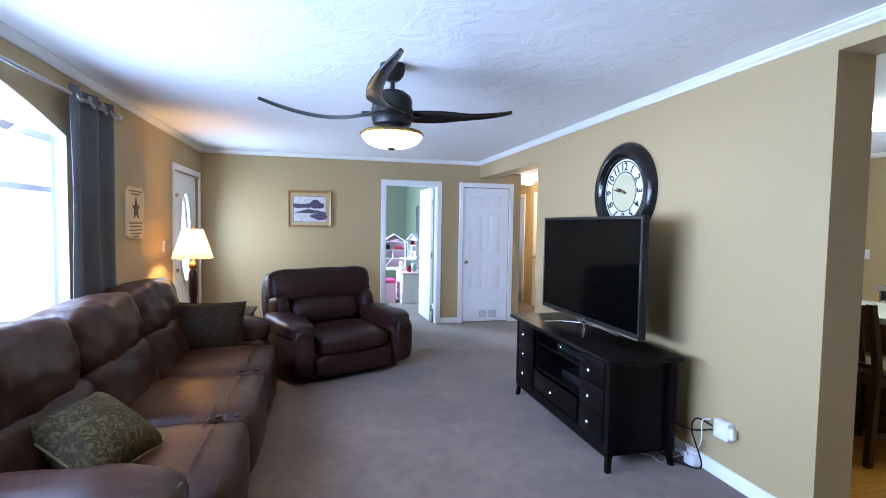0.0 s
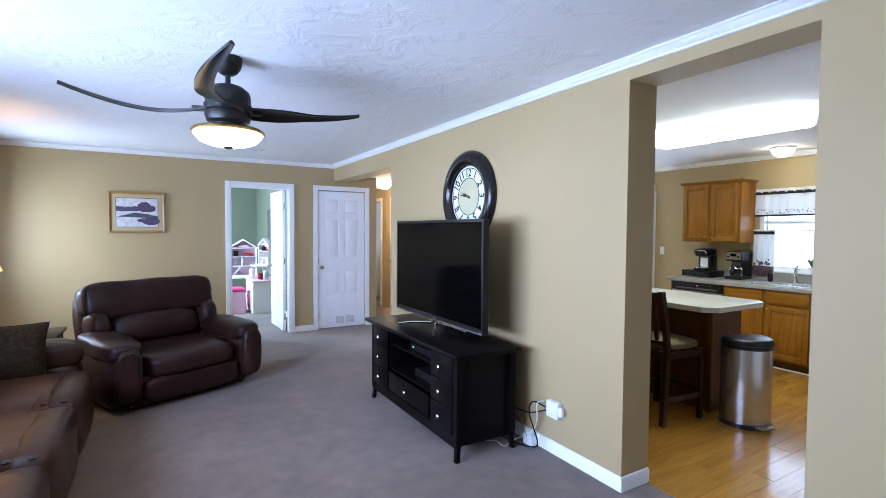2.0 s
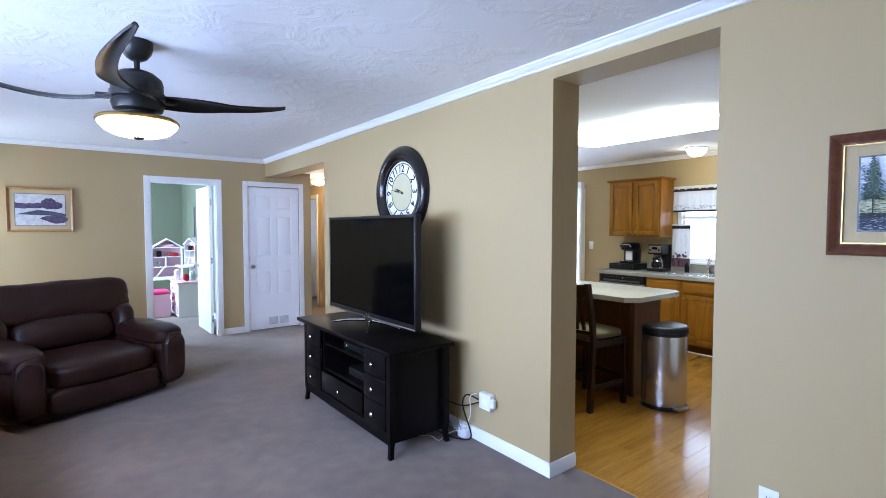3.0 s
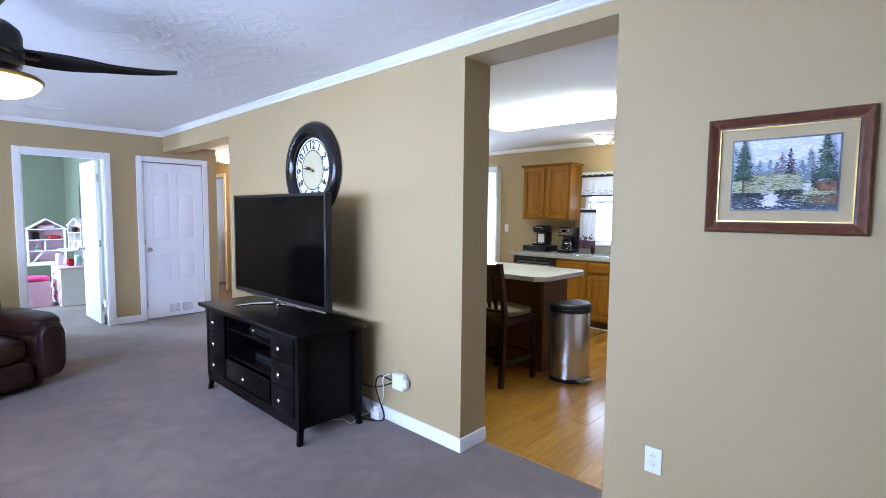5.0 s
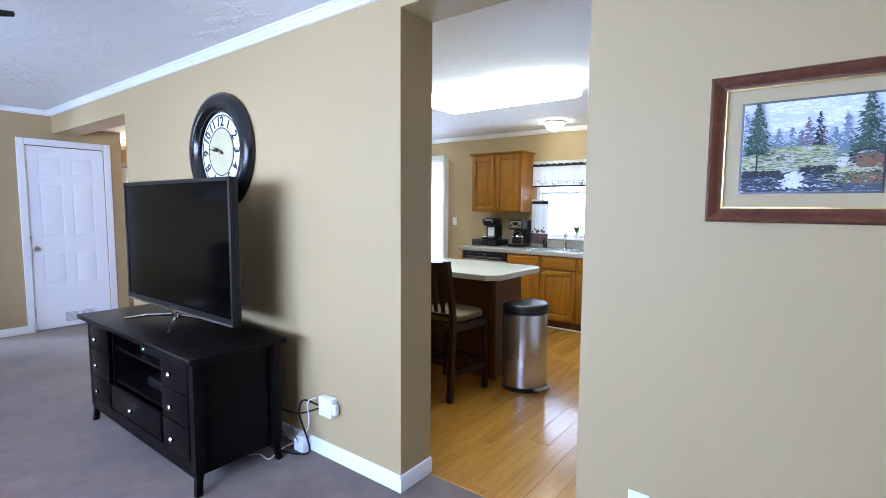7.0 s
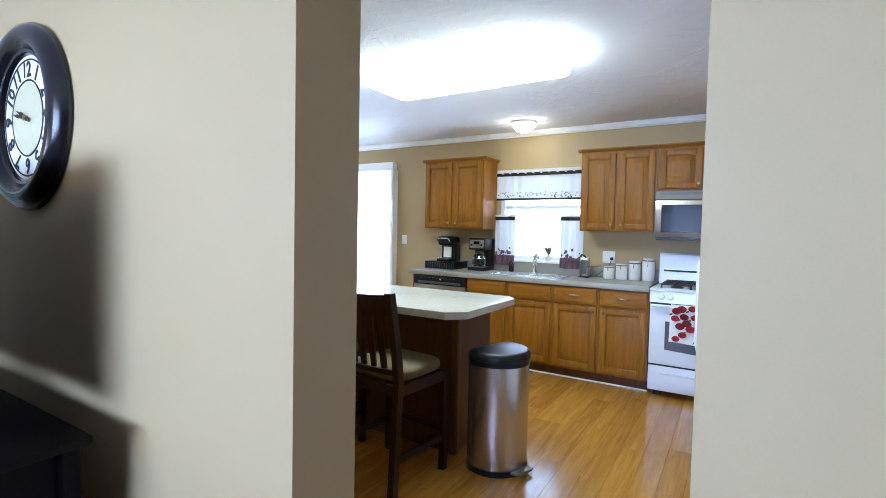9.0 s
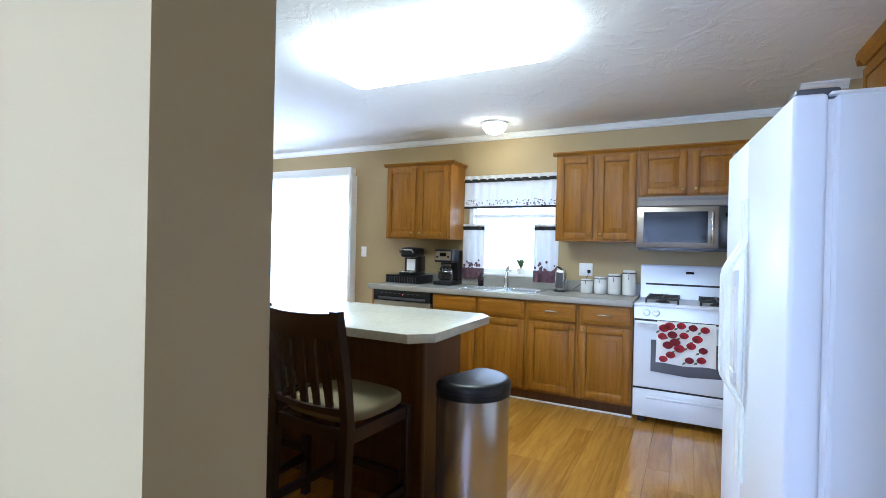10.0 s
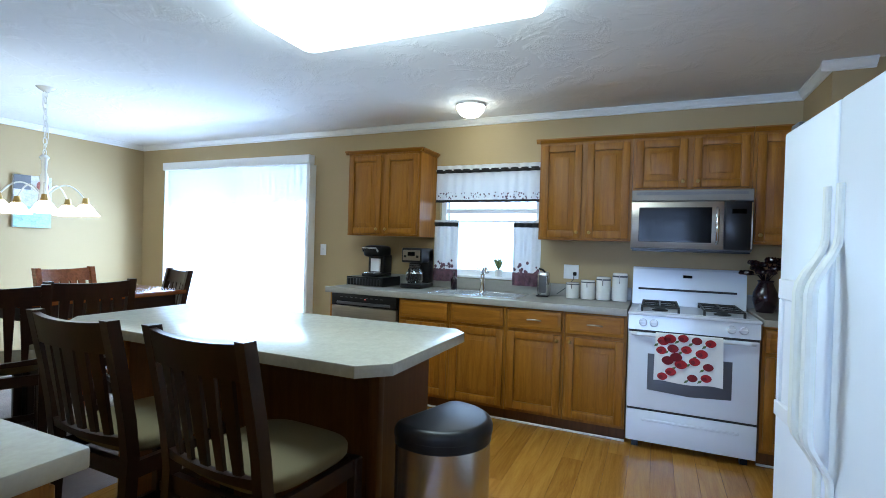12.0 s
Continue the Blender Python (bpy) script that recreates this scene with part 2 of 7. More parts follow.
M = {
    "wall": surface("tan_wall_paint", (0.41, 0.30, 0.148), 0.62, vary=0.03, big=0.7, fine=220, relief=0.12, depth=0.0008),
    "green": surface("green_wall_paint", (0.125, 0.15, 0.095), 0.7, vary=0.04, fine=200),
    "orange": surface("warm_hall_paint", (0.46, 0.37, 0.23), 0.7, vary=0.04, fine=200),
    "ceiling": ceiling_material(),
    "trim": surface("white_trim_paint", (0.82, 0.82, 0.81), 0.42, vary=0.02, fine=120, relief=0.04),
    "door": surface("white_door_paint", (0.88, 0.895, 0.91), 0.38, vary=0.02, fine=180, relief=0.06),
    "carpet": carpet_material(),
    "laminate": wood("honey_laminate", (0.47, 0.225, 0.036), (0.28, 0.115, 0.016), 0, 0.2, 9, 0.04, coat=0.3, each=0.12),
    "joint": surface("dark_floor_joint", (0.2, 0.10, 0.035), 0.8),
    "oak": wood("honey_oak", (0.345, 0.142, 0.013), (0.185, 0.063, 0.0045), 2, 0.42, 8, 0.1, coat=0.0, shine=0.25),
    "oak_flat": wood("honey_oak_crossways", (0.345, 0.142, 0.013), (0.185, 0.063, 0.0045), 1, 0.42, 8, 0.1, coat=0.0, shine=0.25),
    # the honey oak darkened, with the island's shade put into the colour
    "shaded_oak": wood("darker_shaded_oak", (0.125, 0.047, 0.008), (0.07, 0.024, 0.004), 2, 0.4, 8, 0.1, shine=0.3),
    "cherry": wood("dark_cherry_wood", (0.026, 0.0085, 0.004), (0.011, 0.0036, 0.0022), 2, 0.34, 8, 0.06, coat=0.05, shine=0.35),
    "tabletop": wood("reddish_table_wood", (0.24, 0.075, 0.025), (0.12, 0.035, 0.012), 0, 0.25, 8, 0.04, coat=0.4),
    "espresso": wood("espresso_wood", (0.0045, 0.0033, 0.0033), (0.0024, 0.002, 0.002), 1, 0.36, 8, 0.08, shine=0.09),
    "laminate_top": surface("speckled_worktop", (0.33, 0.31, 0.27), 0.26, gloss_vary=0.02, vary=0.08, big=30, fine=120, relief=0.02),
    "island_top": surface("mottled_island_worktop", (0.42, 0.40, 0.335), 0.24, gloss_vary=0.015, vary=0.10, big=22, fine=70, relief=0.02),
    "leather": leather_material("brown_leather", (0.03, 0.0115, 0.0064), (0.042, 0.0165, 0.0092)),
    "leather_seat": leather_material("worn_reddish_leather", (0.05, 0.018, 0.008), (0.105, 0.038, 0.015)),
    "leather_red": leather_material("oxblood_leather", (0.021, 0.0082, 0.0064), (0.038, 0.0145, 0.011)),
    "piping": surface("dark_piping", (0.012, 0.007, 0.006), 0.4),
    "piping_gold": surface("olive_gold_piping", (0.12, 0.09, 0.035), 0.5),
    "grille": surface("pale_grey_vent", (0.46, 0.47, 0.49), 0.5),
    "stitch": surface("pale_seam_thread", (0.38, 0.3, 0.22), 0.8),
    "cushion": brocade_material("olive_brown_brocade", (0.042, 0.027, 0.009), (0.085, 0.062, 0.024)),
    "cushion_dark": brocade_material("dark_brown_velvet", (0.017, 0.0085, 0.003), (0.028, 0.0155, 0.006)),
    "seat": surface("beige_seat_cloth", (0.135, 0.104, 0.046), 0.85, vary=0.1, fine=300, relief=0.3),
    "fan": surface("dark_bronze_fan", (0.022, 0.022, 0.022), 0.38, metal=0.55, vary=0.1),
    "brass": surface("aged_brass", (0.42, 0.27, 0.09), 0.3, metal=1.0, vary=0.1),
    "chrome": surface("polished_chrome", (0.75, 0.76, 0.78), 0.1, metal=1.0, vary=0.02, relief=0),
    "nickel": surface("brushed_nickel", (0.5, 0.5, 0.49), 0.28, metal=1.0, vary=0.04, relief=0),
    "black": surface("black_plastic", (0.008, 0.008, 0.009), 0.3, shine=0.3, vary=0.1, relief=0.03),
    "screen": surface("glossy_black_screen", (0.0015, 0.0015, 0.0015), 0.1, shine=0.06, vary=0.0, relief=0, gloss_vary=0.0),
    "clock_rim": surface("black_clock_frame", (0.008, 0.007, 0.008), 0.2, vary=0.1, relief=0.02),
    "clock_face": surface("aged_ivory_dial", (0.78, 0.79, 0.68), 0.6, vary=0.1, big=8, fine=40),
    "clock_gold": surface("tan_dial_centre", (0.52, 0.47, 0.28), 0.5, vary=0.08, big=9),
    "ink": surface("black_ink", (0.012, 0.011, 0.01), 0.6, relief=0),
    "white": surface("white_plastic", (0.78, 0.78, 0.78), 0.35, vary=0.02, relief=0),
    "enamel": surface("white_enamel", (0.68, 0.71, 0.76), 0.16, gloss_vary=0.02, vary=0.015, relief=0.02, fine=200),
    "fridge": surface("white_textured_fridge", (0.80, 0.83, 0.86), 0.3, gloss_vary=0.02, vary=0.02, fine=320, relief=0.12, depth=0.0006),
    "yellowed": surface("yellowed_handle_plastic", (0.76, 0.76, 0.66), 0.35, vary=0.05, relief=0),
    "steel": steel_material("brushed_steel", (0.52, 0.51, 0.5), 0.27),
    "steel_flat": steel_material("brushed_steel_sideways", (0.36, 0.32, 0.27), 0.34, 1),
    "steel_vent": surface("satin_steel_strip", (0.20, 0.175, 0.14), 0.5, metal=0.3, vary=0.05, relief=0),
    "sink_steel": surface("bright_sink_steel", (0.78, 0.78, 0.77), 0.24, metal=0.85, vary=0.05, relief=0),
    "iron": surface("cast_iron_grate", (0.02, 0.02, 0.02), 0.6, vary=0.2),
    "lid": surface("black_textured_lid", (0.007, 0.007, 0.008), 0.36, shine=0.35, vary=0.1, fine=300, relief=0.2),
    "oven_glass": surface("smoked_oven_glass", (0.006, 0.006, 0.007), 0.12, shine=0.1, vary=0.05, relief=0),
    "grey": surface("grey_plastic", (0.075, 0.075, 0.082), 0.35, vary=0.05),
    "ceramic": surface("cream_ceramic", (0.74, 0.72, 0.66), 0.2, vary=0.04, relief=0.02),
    "curtain": surface("charcoal_crushed_curtain", (0.056, 0.055, 0.055), 0.55, vary=0.3, big=9, fine=70, relief=0.6, depth=0.004, stretch=(1, 1, 0.5)),
    "sheer": cloth_through("white_sheer_cloth", (0.80, 0.80, 0.80), 0.38),
    "blind": cloth_through("white_vertical_blind", (0.84, 0.85, 0.86), 0.6, 0.6),
    "shade": cloth_through("cream_lamp_shade", (0.78, 0.66, 0.46), 0.6),
    "band": surface("dark_trim_band", (0.012, 0.012, 0.012), 0.8),
    "mauve": surface("printed_mauve_cloth", (0.13, 0.065, 0.085), 0.9, vary=0.6, big=30, fine=90),
    "glass": glass_material("clear_glass"),
    "lit_bowl": glowing("lit_opal_bowl", (1.0, 0.78, 0.46), 30.0),
    "lit_panel": glowing("lit_kitchen_diffuser", (0.78, 0.96, 1.0), 20.0),
    "lit_dome": glowing("lit_kitchen_dome", (0.95, 1.0, 0.9), 26.0),
    "lit_hall": glowing("lit_hall_dome", (1.0, 0.80, 0.5), 5.0),
    "lit_glass": glowing("lit_frosted_shade", (0.9, 0.97, 1.0), 6.5),
    "frame_brown": wood("walnut_frame", (0.15, 0.046, 0.018), (0.06, 0.018, 0.008), 1, 0.42, 9, 0.15, coat=0.05, shine=0.35),
    "frame_gold": wood("oak_gilt_frame", (0.42, 0.23, 0.08), (0.28, 0.13, 0.04), 0, 0.35, 9, 0.1),
    "mat_board": surface("taupe_mat_board", (0.44, 0.345, 0.2), 0.9, shine=0.1, vary=0.03, fine=250),
    "red": surface("red_apple_print", (0.33, 0.010, 0.016), 0.85, vary=0.25, big=30),
    "dark_red": surface("dark_apple_print", (0.17, 0.006, 0.012), 0.85, vary=0.35, big=40),
    "leaf_green": surface("green_leaf_print", (0.10, 0.14, 0.05), 0.85, vary=0.3, big=30),
    "towel": surface("white_towel_cloth", (0.74, 0.73, 0.69), 0.95, vary=0.06, fine=400, relief=0.4),
    "pink": surface("pink_plastic", (0.75, 0.06, 0.22), 0.4),
    "pale_pink": surface("pale_pink_paint", (0.72, 0.46, 0.55), 0.5),
    "blue": surface("blue_cloth", (0.03, 0.06, 0.4), 0.8, vary=0.3, big=12),
    "sign": surface("cream_wooden_sign", (0.66, 0.5, 0.28), 0.7, vary=0.1, big=6),
    "rust": surface("rusty_star_paint", (0.13, 0.05, 0.02), 0.7, vary=0.2),
    "plum": surface("dark_plum_glaze", (0.02, 0.008, 0.012), 0.2, vary=0.2),
    "sky_paint": surface("painted_pale_sky", (0.52, 0.55, 0.64), 0.9, shine=0.1, vary=0.14, big=14),
    "far_paint": surface("painted_far_hills", (0.13, 0.19, 0.21), 0.9, shine=0.1, vary=0.3, big=20),
    "tree_paint": surface("painted_dark_trees", (0.035, 0.06, 0.05), 0.9, shine=0.1, vary=0.6, big=40),
    "meadow_paint": surface("painted_meadow", (0.30, 0.29, 0.17), 0.9, shine=0.1, vary=0.6, big=30, fine=90, stretch=(1, 1, 2.5)),
    "water_paint": surface("painted_water", (0.075, 0.085, 0.10), 0.9, shine=0.1, vary=0.7, big=24, stretch=(1, 1, 3)),
    "rose_paint": surface("painted_rose_bushes", (0.26, 0.10, 0.08), 0.9, shine=0.1, vary=0.5, big=50),
    "violet_paint": surface("painted_violet_shore", (0.09, 0.07, 0.12), 0.9, shine=0.1, vary=0.6, big=40),
    "snow_paint": surface("painted_white_bank", (0.55, 0.54, 0.55), 0.9, shine=0.1, vary=0.3, big=20),
    "teal_paint": surface("teal_print", (0.33, 0.5, 0.42), 0.5, vary=0.4, big=12),
    "grass": surface("lawn", (0.07, 0.11, 0.03), 1.0, vary=0.4, big=0.6, fine=9),
}

# ---- building helpers ----


def bm_box(bm, x0, x1, y0, y1, z0, z1, bev=0.0, seg=1):
    r = bmesh.ops.create_cube(bm, size=1.0, matrix=Matrix.Translation(((x0 + x1) / 2, (y0 + y1) / 2, (z0 + z1) / 2)) @ Matrix.Diagonal((abs(x1 - x0), abs(y1 - y0), abs(z1 - z0), 1)))
    if bev:
        edges = {e for v in r["verts"] for e in v.link_edges}
        bmesh.ops.bevel(bm, geom=list(edges), offset=bev, segments=seg, profile=0.5, affect="EDGES", clamp_overlap=True)
    return bm


def box(x0, x1, y0, y1, z0, z1, bev=0.0, seg=1):
    return bm_box(bmesh.new(), x0, x1, y0, y1, z0, z1, bev, seg)


def bm_lathe(bm, profile, seg=32, centre=(0, 0, 0), squash=1.0):
    """A turned shape from (radius, height) steps; closed at an end where the radius is 0."""
    rings = []
    for r, z in profile:
        if r <= 1e-6:
            rings.append([bm.verts.new((centre[0], centre[1], centre[2] + z))])
        else:
            rings.append([bm.verts.new((centre[0] + r * math.cos(2 * math.pi * i / seg), centre[1] + squash * r * math.sin(2 * math.pi * i / seg), centre[2] + z)) for i in range(seg)])
    for a, b in zip(rings, rings[1:]):
        for i in range(seg):
            j = (i + 1) % seg
            if len(a) == 1 and len(b) > 1:
                bm.faces.new((a[0], b[i], b[j]))
            elif len(b) == 1 and len(a) > 1:
                bm.faces.new((a[i], a[j], b[0]))
            elif len(a) > 1:
                bm.faces.new((a[i], a[j], b[j], b[i]))
    bmesh.ops.recalc_face_normals(bm, faces=bm.faces)
    return bm


def lathe(profile, seg=32, centre=(0, 0, 0), squash=1.0):
    return bm_lathe(bmesh.new(), profile, seg, centre, squash)


def bm_tube(bm, points, radius, seg=8):
    """A round bar along points; radius may be one number or one for each point."""
    pts = [Vector(p) for p in points]
    radii = radius if isinstance(radius, (list, tuple)) else [radius] * len(pts)
    rings, side = [], None
    for i, p in enumerate(pts):
        d = (pts[min(i + 1, len(pts) - 1)] - pts[max(i - 1, 0)]).normalized()
        side = d.orthogonal().normalized() if side is None else (side - d * side.dot(d)).normalized()
        up = d.cross(side)
        rings.append([bm.verts.new(p + radii[i] * (side * math.cos(2 * math.pi * k / seg) + up * math.sin(2 * math.pi * k / seg))) for k in range(seg)])
    for a, b in zip(rings, rings[1:]):
        for k in range(seg):
            bm.faces.new((a[k], a[(k + 1) % seg], b[(k + 1) % seg], b[k]))
    bm.faces.new(list(reversed(rings[0]))), bm.faces.new(rings[-1])
    return bm


def tube(points, radius, seg=8):
    return bm_tube(bmesh.new(), points, radius, seg)


def bm_prism(bm, outline, lift, m=None, bev=0.0, seg=2):
    """An outline in x and y, raised by lift; m turns it into place."""
    m = m or Matrix()
    low = [bm.verts.new((x, y, 0)) for x, y in outline]
    high = [bm.verts.new((x, y, lift)) for x, y in outline]
    k = len(outline)
    fs = [bm.faces.new(list(reversed(low))), bm.faces.new(high)]
    fs += [bm.faces.new((low[i], low[(i + 1) % k], high[(i + 1) % k], high[i])) for i in range(k)]
    bmesh.ops.recalc_face_normals(bm, faces=fs)
    vs = low + high
    if bev:
        edges = {e for v in high for e in v.link_edges if e.verts[0] in high and e.verts[1] in high}
        r = bmesh.ops.bevel(bm, geom=list(edges), offset=bev, segments=seg, profile=0.5, affect="EDGES", clamp_overlap=True)
        vs = list({v for v in vs if v.is_valid} | set(r["verts"]))
    bmesh.ops.transform(bm, matrix=m, verts=vs)
    return bm


def prism(outline, lift, m=None, bev=0.0, seg=2):
    return bm_prism(bmesh.new(), outline, lift, m, bev, seg)


def bm_soft(bm, x0, x1, y0, y1, z0, z1, power=5.0, cuts=10, bulge=(0, 0, 0), wrinkle=0.0, seed=0.0, m=None):
    """A padded block: a rounded box whose sides swell by bulge, with folds."""
    r = bmesh.ops.create_cube(bm, size=2.0)
    vs = r["verts"]
    edges = list({e for v in vs for e in v.link_edges})
    bmesh.ops.subdivide_edges(bm, edges=edges, cuts=cuts, use_grid_fill=True)
    vs = bm.verts[:]
    c, h = Vector(((x0 + x1) / 2, (y0 + y1) / 2, (z0 + z1) / 2)), Vector(((x1 - x0) / 2, (y1 - y0) / 2, (z1 - z0) / 2))
    for v in vs:
        p = v.co.copy()
        k = (abs(p.x) ** power + abs(p.y) ** power + abs(p.z) ** power) ** (1 / power)
        q = p / k
        ax, ay, az = (math.cos(min(1, abs(a)) * math.pi / 2) for a in q)
        q = Vector((q.x * (1 + bulge[0] * ay * az), q.y * (1 + bulge[1] * ax * az), q.z * (1 + bulge[2] * ax * ay)))
        w = Vector((q.x * h.x, q.y * h.y, q.z * h.z)) + c
        if wrinkle:
            nse = noise.noise(Vector((w.x * 6 + seed, w.y * 6, w.z * 6))) + 0.5 * noise.noise(Vector((w.x * 17 + seed, w.y * 17, w.z * 17)))
            w += q.normalized() * nse * wrinkle
        v.co = w
    if m is not None:
        bmesh.ops.transform(bm, matrix=m, verts=vs)
    return bm


def soft(*a, **k):
    return bm_soft(bmesh.new(), *a, **k)


def mesh_of(name, bm, material, smooth=True):
    me = bpy.data.meshes.new(name)
    bm.to_mesh(me)
    bm.free()
    if smooth:
        me.shade_smooth()
        me.set_sharp_from_angle(angle=radians(38))
    me.materials.append(material)
    return me


def part(name, bm, material, parent, label=""):
    ob = new(name, mesh_of(name, bm, material))
    ob.parent = parent
    return tagged(ob, label) if label else ob


def thing(name, m, label, category, group=""):
    ob = new(name)
    ob.empty_display_size = 0.1
    ob.matrix_world = m
    return tagged(ob, label, category, group)


def solo(name, bm, material, m, label, category, group=""):
    ob = new(name, mesh_of(name, bm, material))
    ob.matrix_world = m
    return tagged(ob, label, category, group)


def setting(name, bm, material, label):
    return tagged(new(name, mesh_of(name, bm, material)), label, "", "", "structure")


def boxes(*rows, bev=0.0):
    bm = bmesh.new()
    for r in rows:
        bm_box(bm, *r, bev=bev)
    return bm


def text_mesh(words, size, depth=0.001, bold=0.0):
    """Flat raised letters, centred, facing +z."""
    cu = bpy.data.curves.new("letters", "FONT")
    cu.body, cu.size, cu.extrude, cu.align_x, cu.align_y = words, size, depth, "CENTER", "CENTER"
    cu.offset = bold
    ob = bpy.data.objects.new("letters", cu)
    scene.collection.objects.link(ob)
    me = bpy.data.meshes.new_from_object(ob.evaluated_get(bpy.context.evaluated_depsgraph_get()))
    bm = bmesh.new()
    bm.from_mesh(me)
    bpy.data.objects.remove(ob)
    bpy.data.meshes.remove(me)
    return bm


# ---- the large structure ----


def wall_with_holes(axis, face0, face1, a0, a1, z0, z1, holes):
    """A wall along x or y between two faces, cut by holes (from, to, sill, head)."""
    bm = bmesh.new()

    def put(s, e, lo, hi):
        if e - s > 1e-4 and hi - lo > 1e-4:
            if axis == "y":
                bm_box(bm, face0, face1, s, e, lo, hi)
            else:
                bm_box(bm, s, e, face0, face1, lo, hi)
    at = a0
    for s, e, sill, head in sorted(holes):
        put(at, s, z0, z1)
        put(s, e, z0, sill)
        put(s, e, head, z1)
        at = e
    put(at, a1, z0, z1)
    return bm


def arch_wall():
    """The front wall with the door's hole and the low-arched picture window."""
    y0, y1, spring, rise, sill = 0.40, 3.68, 2.02, 0.28, 0.78
    bm = wall_with_holes("y", WEST - 0.14, WEST, SOUTH, NORTH + 0.12, 0, CEIL_L, [(y0, y1, sill, spring), (5.93, 6.99, 0, 2.06)])
    # the head above the spring line is carved to an arc
    kill = [v for v in bm.verts if v.co.z >= spring - 0.001 and y0 - 0.001 <= v.co.y <= y1 + 0.001 and all(y0 - 0.001 <= e.other_vert(v).co.y <= y1 + 0.001 and e.other_vert(v).co.z >= spring - 0.001 for e in v.link_edges)]
    bmesh.ops.delete(bm, geom=kill, context="VERTS")
    n = 24
    for i in range(n):
        ya, yb = y0 + (y1 - y0) * i / n, y0 + (y1 - y0) * (i + 1) / n
        za, zb = (spring + rise * (1 - (2 * (y - y0) / (y1 - y0) - 1) ** 2) for y in (ya, yb))
        bm_prism(bm, [(ya, za), (yb, zb), (yb, CEIL_L), (ya, CEIL_L)], 0.14, Matrix(((0, 0, 1, WEST - 0.14), (1, 0, 0, 0), (0, 1, 0, 0), (0, 0, 0, 1))))
    bmesh.ops.remove_doubles(bm, verts=bm.verts, dist=1e-5)
    return bm


setting("wall_west", arch_wall(), M["wall"], "tan painted front wall with an arched window")
setting("wall_north", wall_with_holes("x", NORTH, NORTH + 0.12, WEST, 3.18, 0, CEIL_L, [(1.065, 1.836, 0, 2.076), (2.25, 2.988, 0, 2.076)]), M["wall"], "tan painted wall with two white doors")
setting("wall_east", wall_with_holes("y", EAST, EAST_K, SOUTH, NORTH, 0, CEIL_L, [(1.008, 1.91, 0, 2.345), (5.12, NORTH, 0, 2.215)]), M["wall"], "tan painted dividing wall with an open passage")
setting("wall_south", wall_with_holes("x", SOUTH - 0.14, SOUTH, WEST - 0.14, EAST_K, 0, CEIL_L, []), M["wall"], "plain tan painted wall")
setting("wall_kitchen", wall_with_holes("y", KX, KX + 0.14, KS, KN + 0.12, 0, CEIL, [(2.30, 3.24, 1.04, 1.96), (4.72, 6.78, 0.02, 2.08)]), M["wall"], "tan kitchen wall with a window and patio door")
setting("wall_dining", box(4.0, KX, KN, KN + 0.12, 0, CEIL), M["wall"], "tan painted dining room wall")
setting("wall_fridge", boxes((EAST_K, KX, KS - 0.12, KS, 0, CEIL), (6.03, KX, KS, 0.5, 0, CEIL)), M["wall"], "tan kitchen wall behind the refrigerator")
setting("wall_hall", boxes((EAST_K, 4.0, 5.02, 5.12, 0, CEIL), (4.0, 4.1, 5.0, 8.9, 0, CEIL), (4.0, 4.1, 9.65, 10.0, 0, CEIL), (4.0, 4.1, 8.9, 9.65, 2.05, CEIL), (3.08, 3.18, NORTH + 0.12, 10.0, 0, CEIL), (3.08, 4.1, 10.0, 10.1, 0, CEIL)), M["orange"], "warm orange-tan hall walls")
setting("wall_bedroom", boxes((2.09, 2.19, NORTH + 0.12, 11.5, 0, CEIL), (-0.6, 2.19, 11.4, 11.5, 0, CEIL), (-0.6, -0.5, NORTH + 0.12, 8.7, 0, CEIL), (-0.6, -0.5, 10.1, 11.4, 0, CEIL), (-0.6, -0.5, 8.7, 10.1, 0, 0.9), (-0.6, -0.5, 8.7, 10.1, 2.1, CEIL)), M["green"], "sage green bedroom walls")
setting("wall_back_room", boxes((4.1, 6.3, 10.0, 10.1, 0, CEIL), (6.2, 6.3, 7.47, 8.3, 0, CEIL), (6.2, 6.3, 9.5, 10.0, 0, CEIL), (6.2, 6.3, 8.3, 9.5, 0, 0.9), (6.2, 6.3, 8.3, 9.5, 2.1, CEIL)), M["door"], "pale walls of the room off the hall")
setting("ceiling", boxes((WEST - 0.14, EAST, SOUTH - 0.14, NORTH + 0.12, CEIL_L, CEIL_L + 0.1)), M["ceiling"], "white stomp-textured ceiling")
setting("ceiling_kitchen", boxes((EAST_K, KX + 0.14, SOUTH - 0.14, 5.1, CEIL, CEIL + 0.1), (4.0, KX + 0.14, 5.1, KN + 0.12, CEIL, CEIL + 0.1)), M["ceiling"], "white stomp-textured kitchen ceiling")
setting("ceiling_hall", boxes((EAST_K, 4.0, 5.1, NORTH + 0.12, CEIL, CEIL + 0.1), (EAST_K, 3.99, 5.11, 10.0, 2.31, 2.4)), M["ceiling"], "white hall ceiling")
setting("ceiling_bedroom", boxes((-0.6, 3.08, NORTH + 0.12, 11.5, CEIL, CEIL + 0.1), (4.1, 6.3, KN + 0.12, 10.1, CEIL, CEIL + 0.1)), M["ceiling"], "white bedroom ceiling")
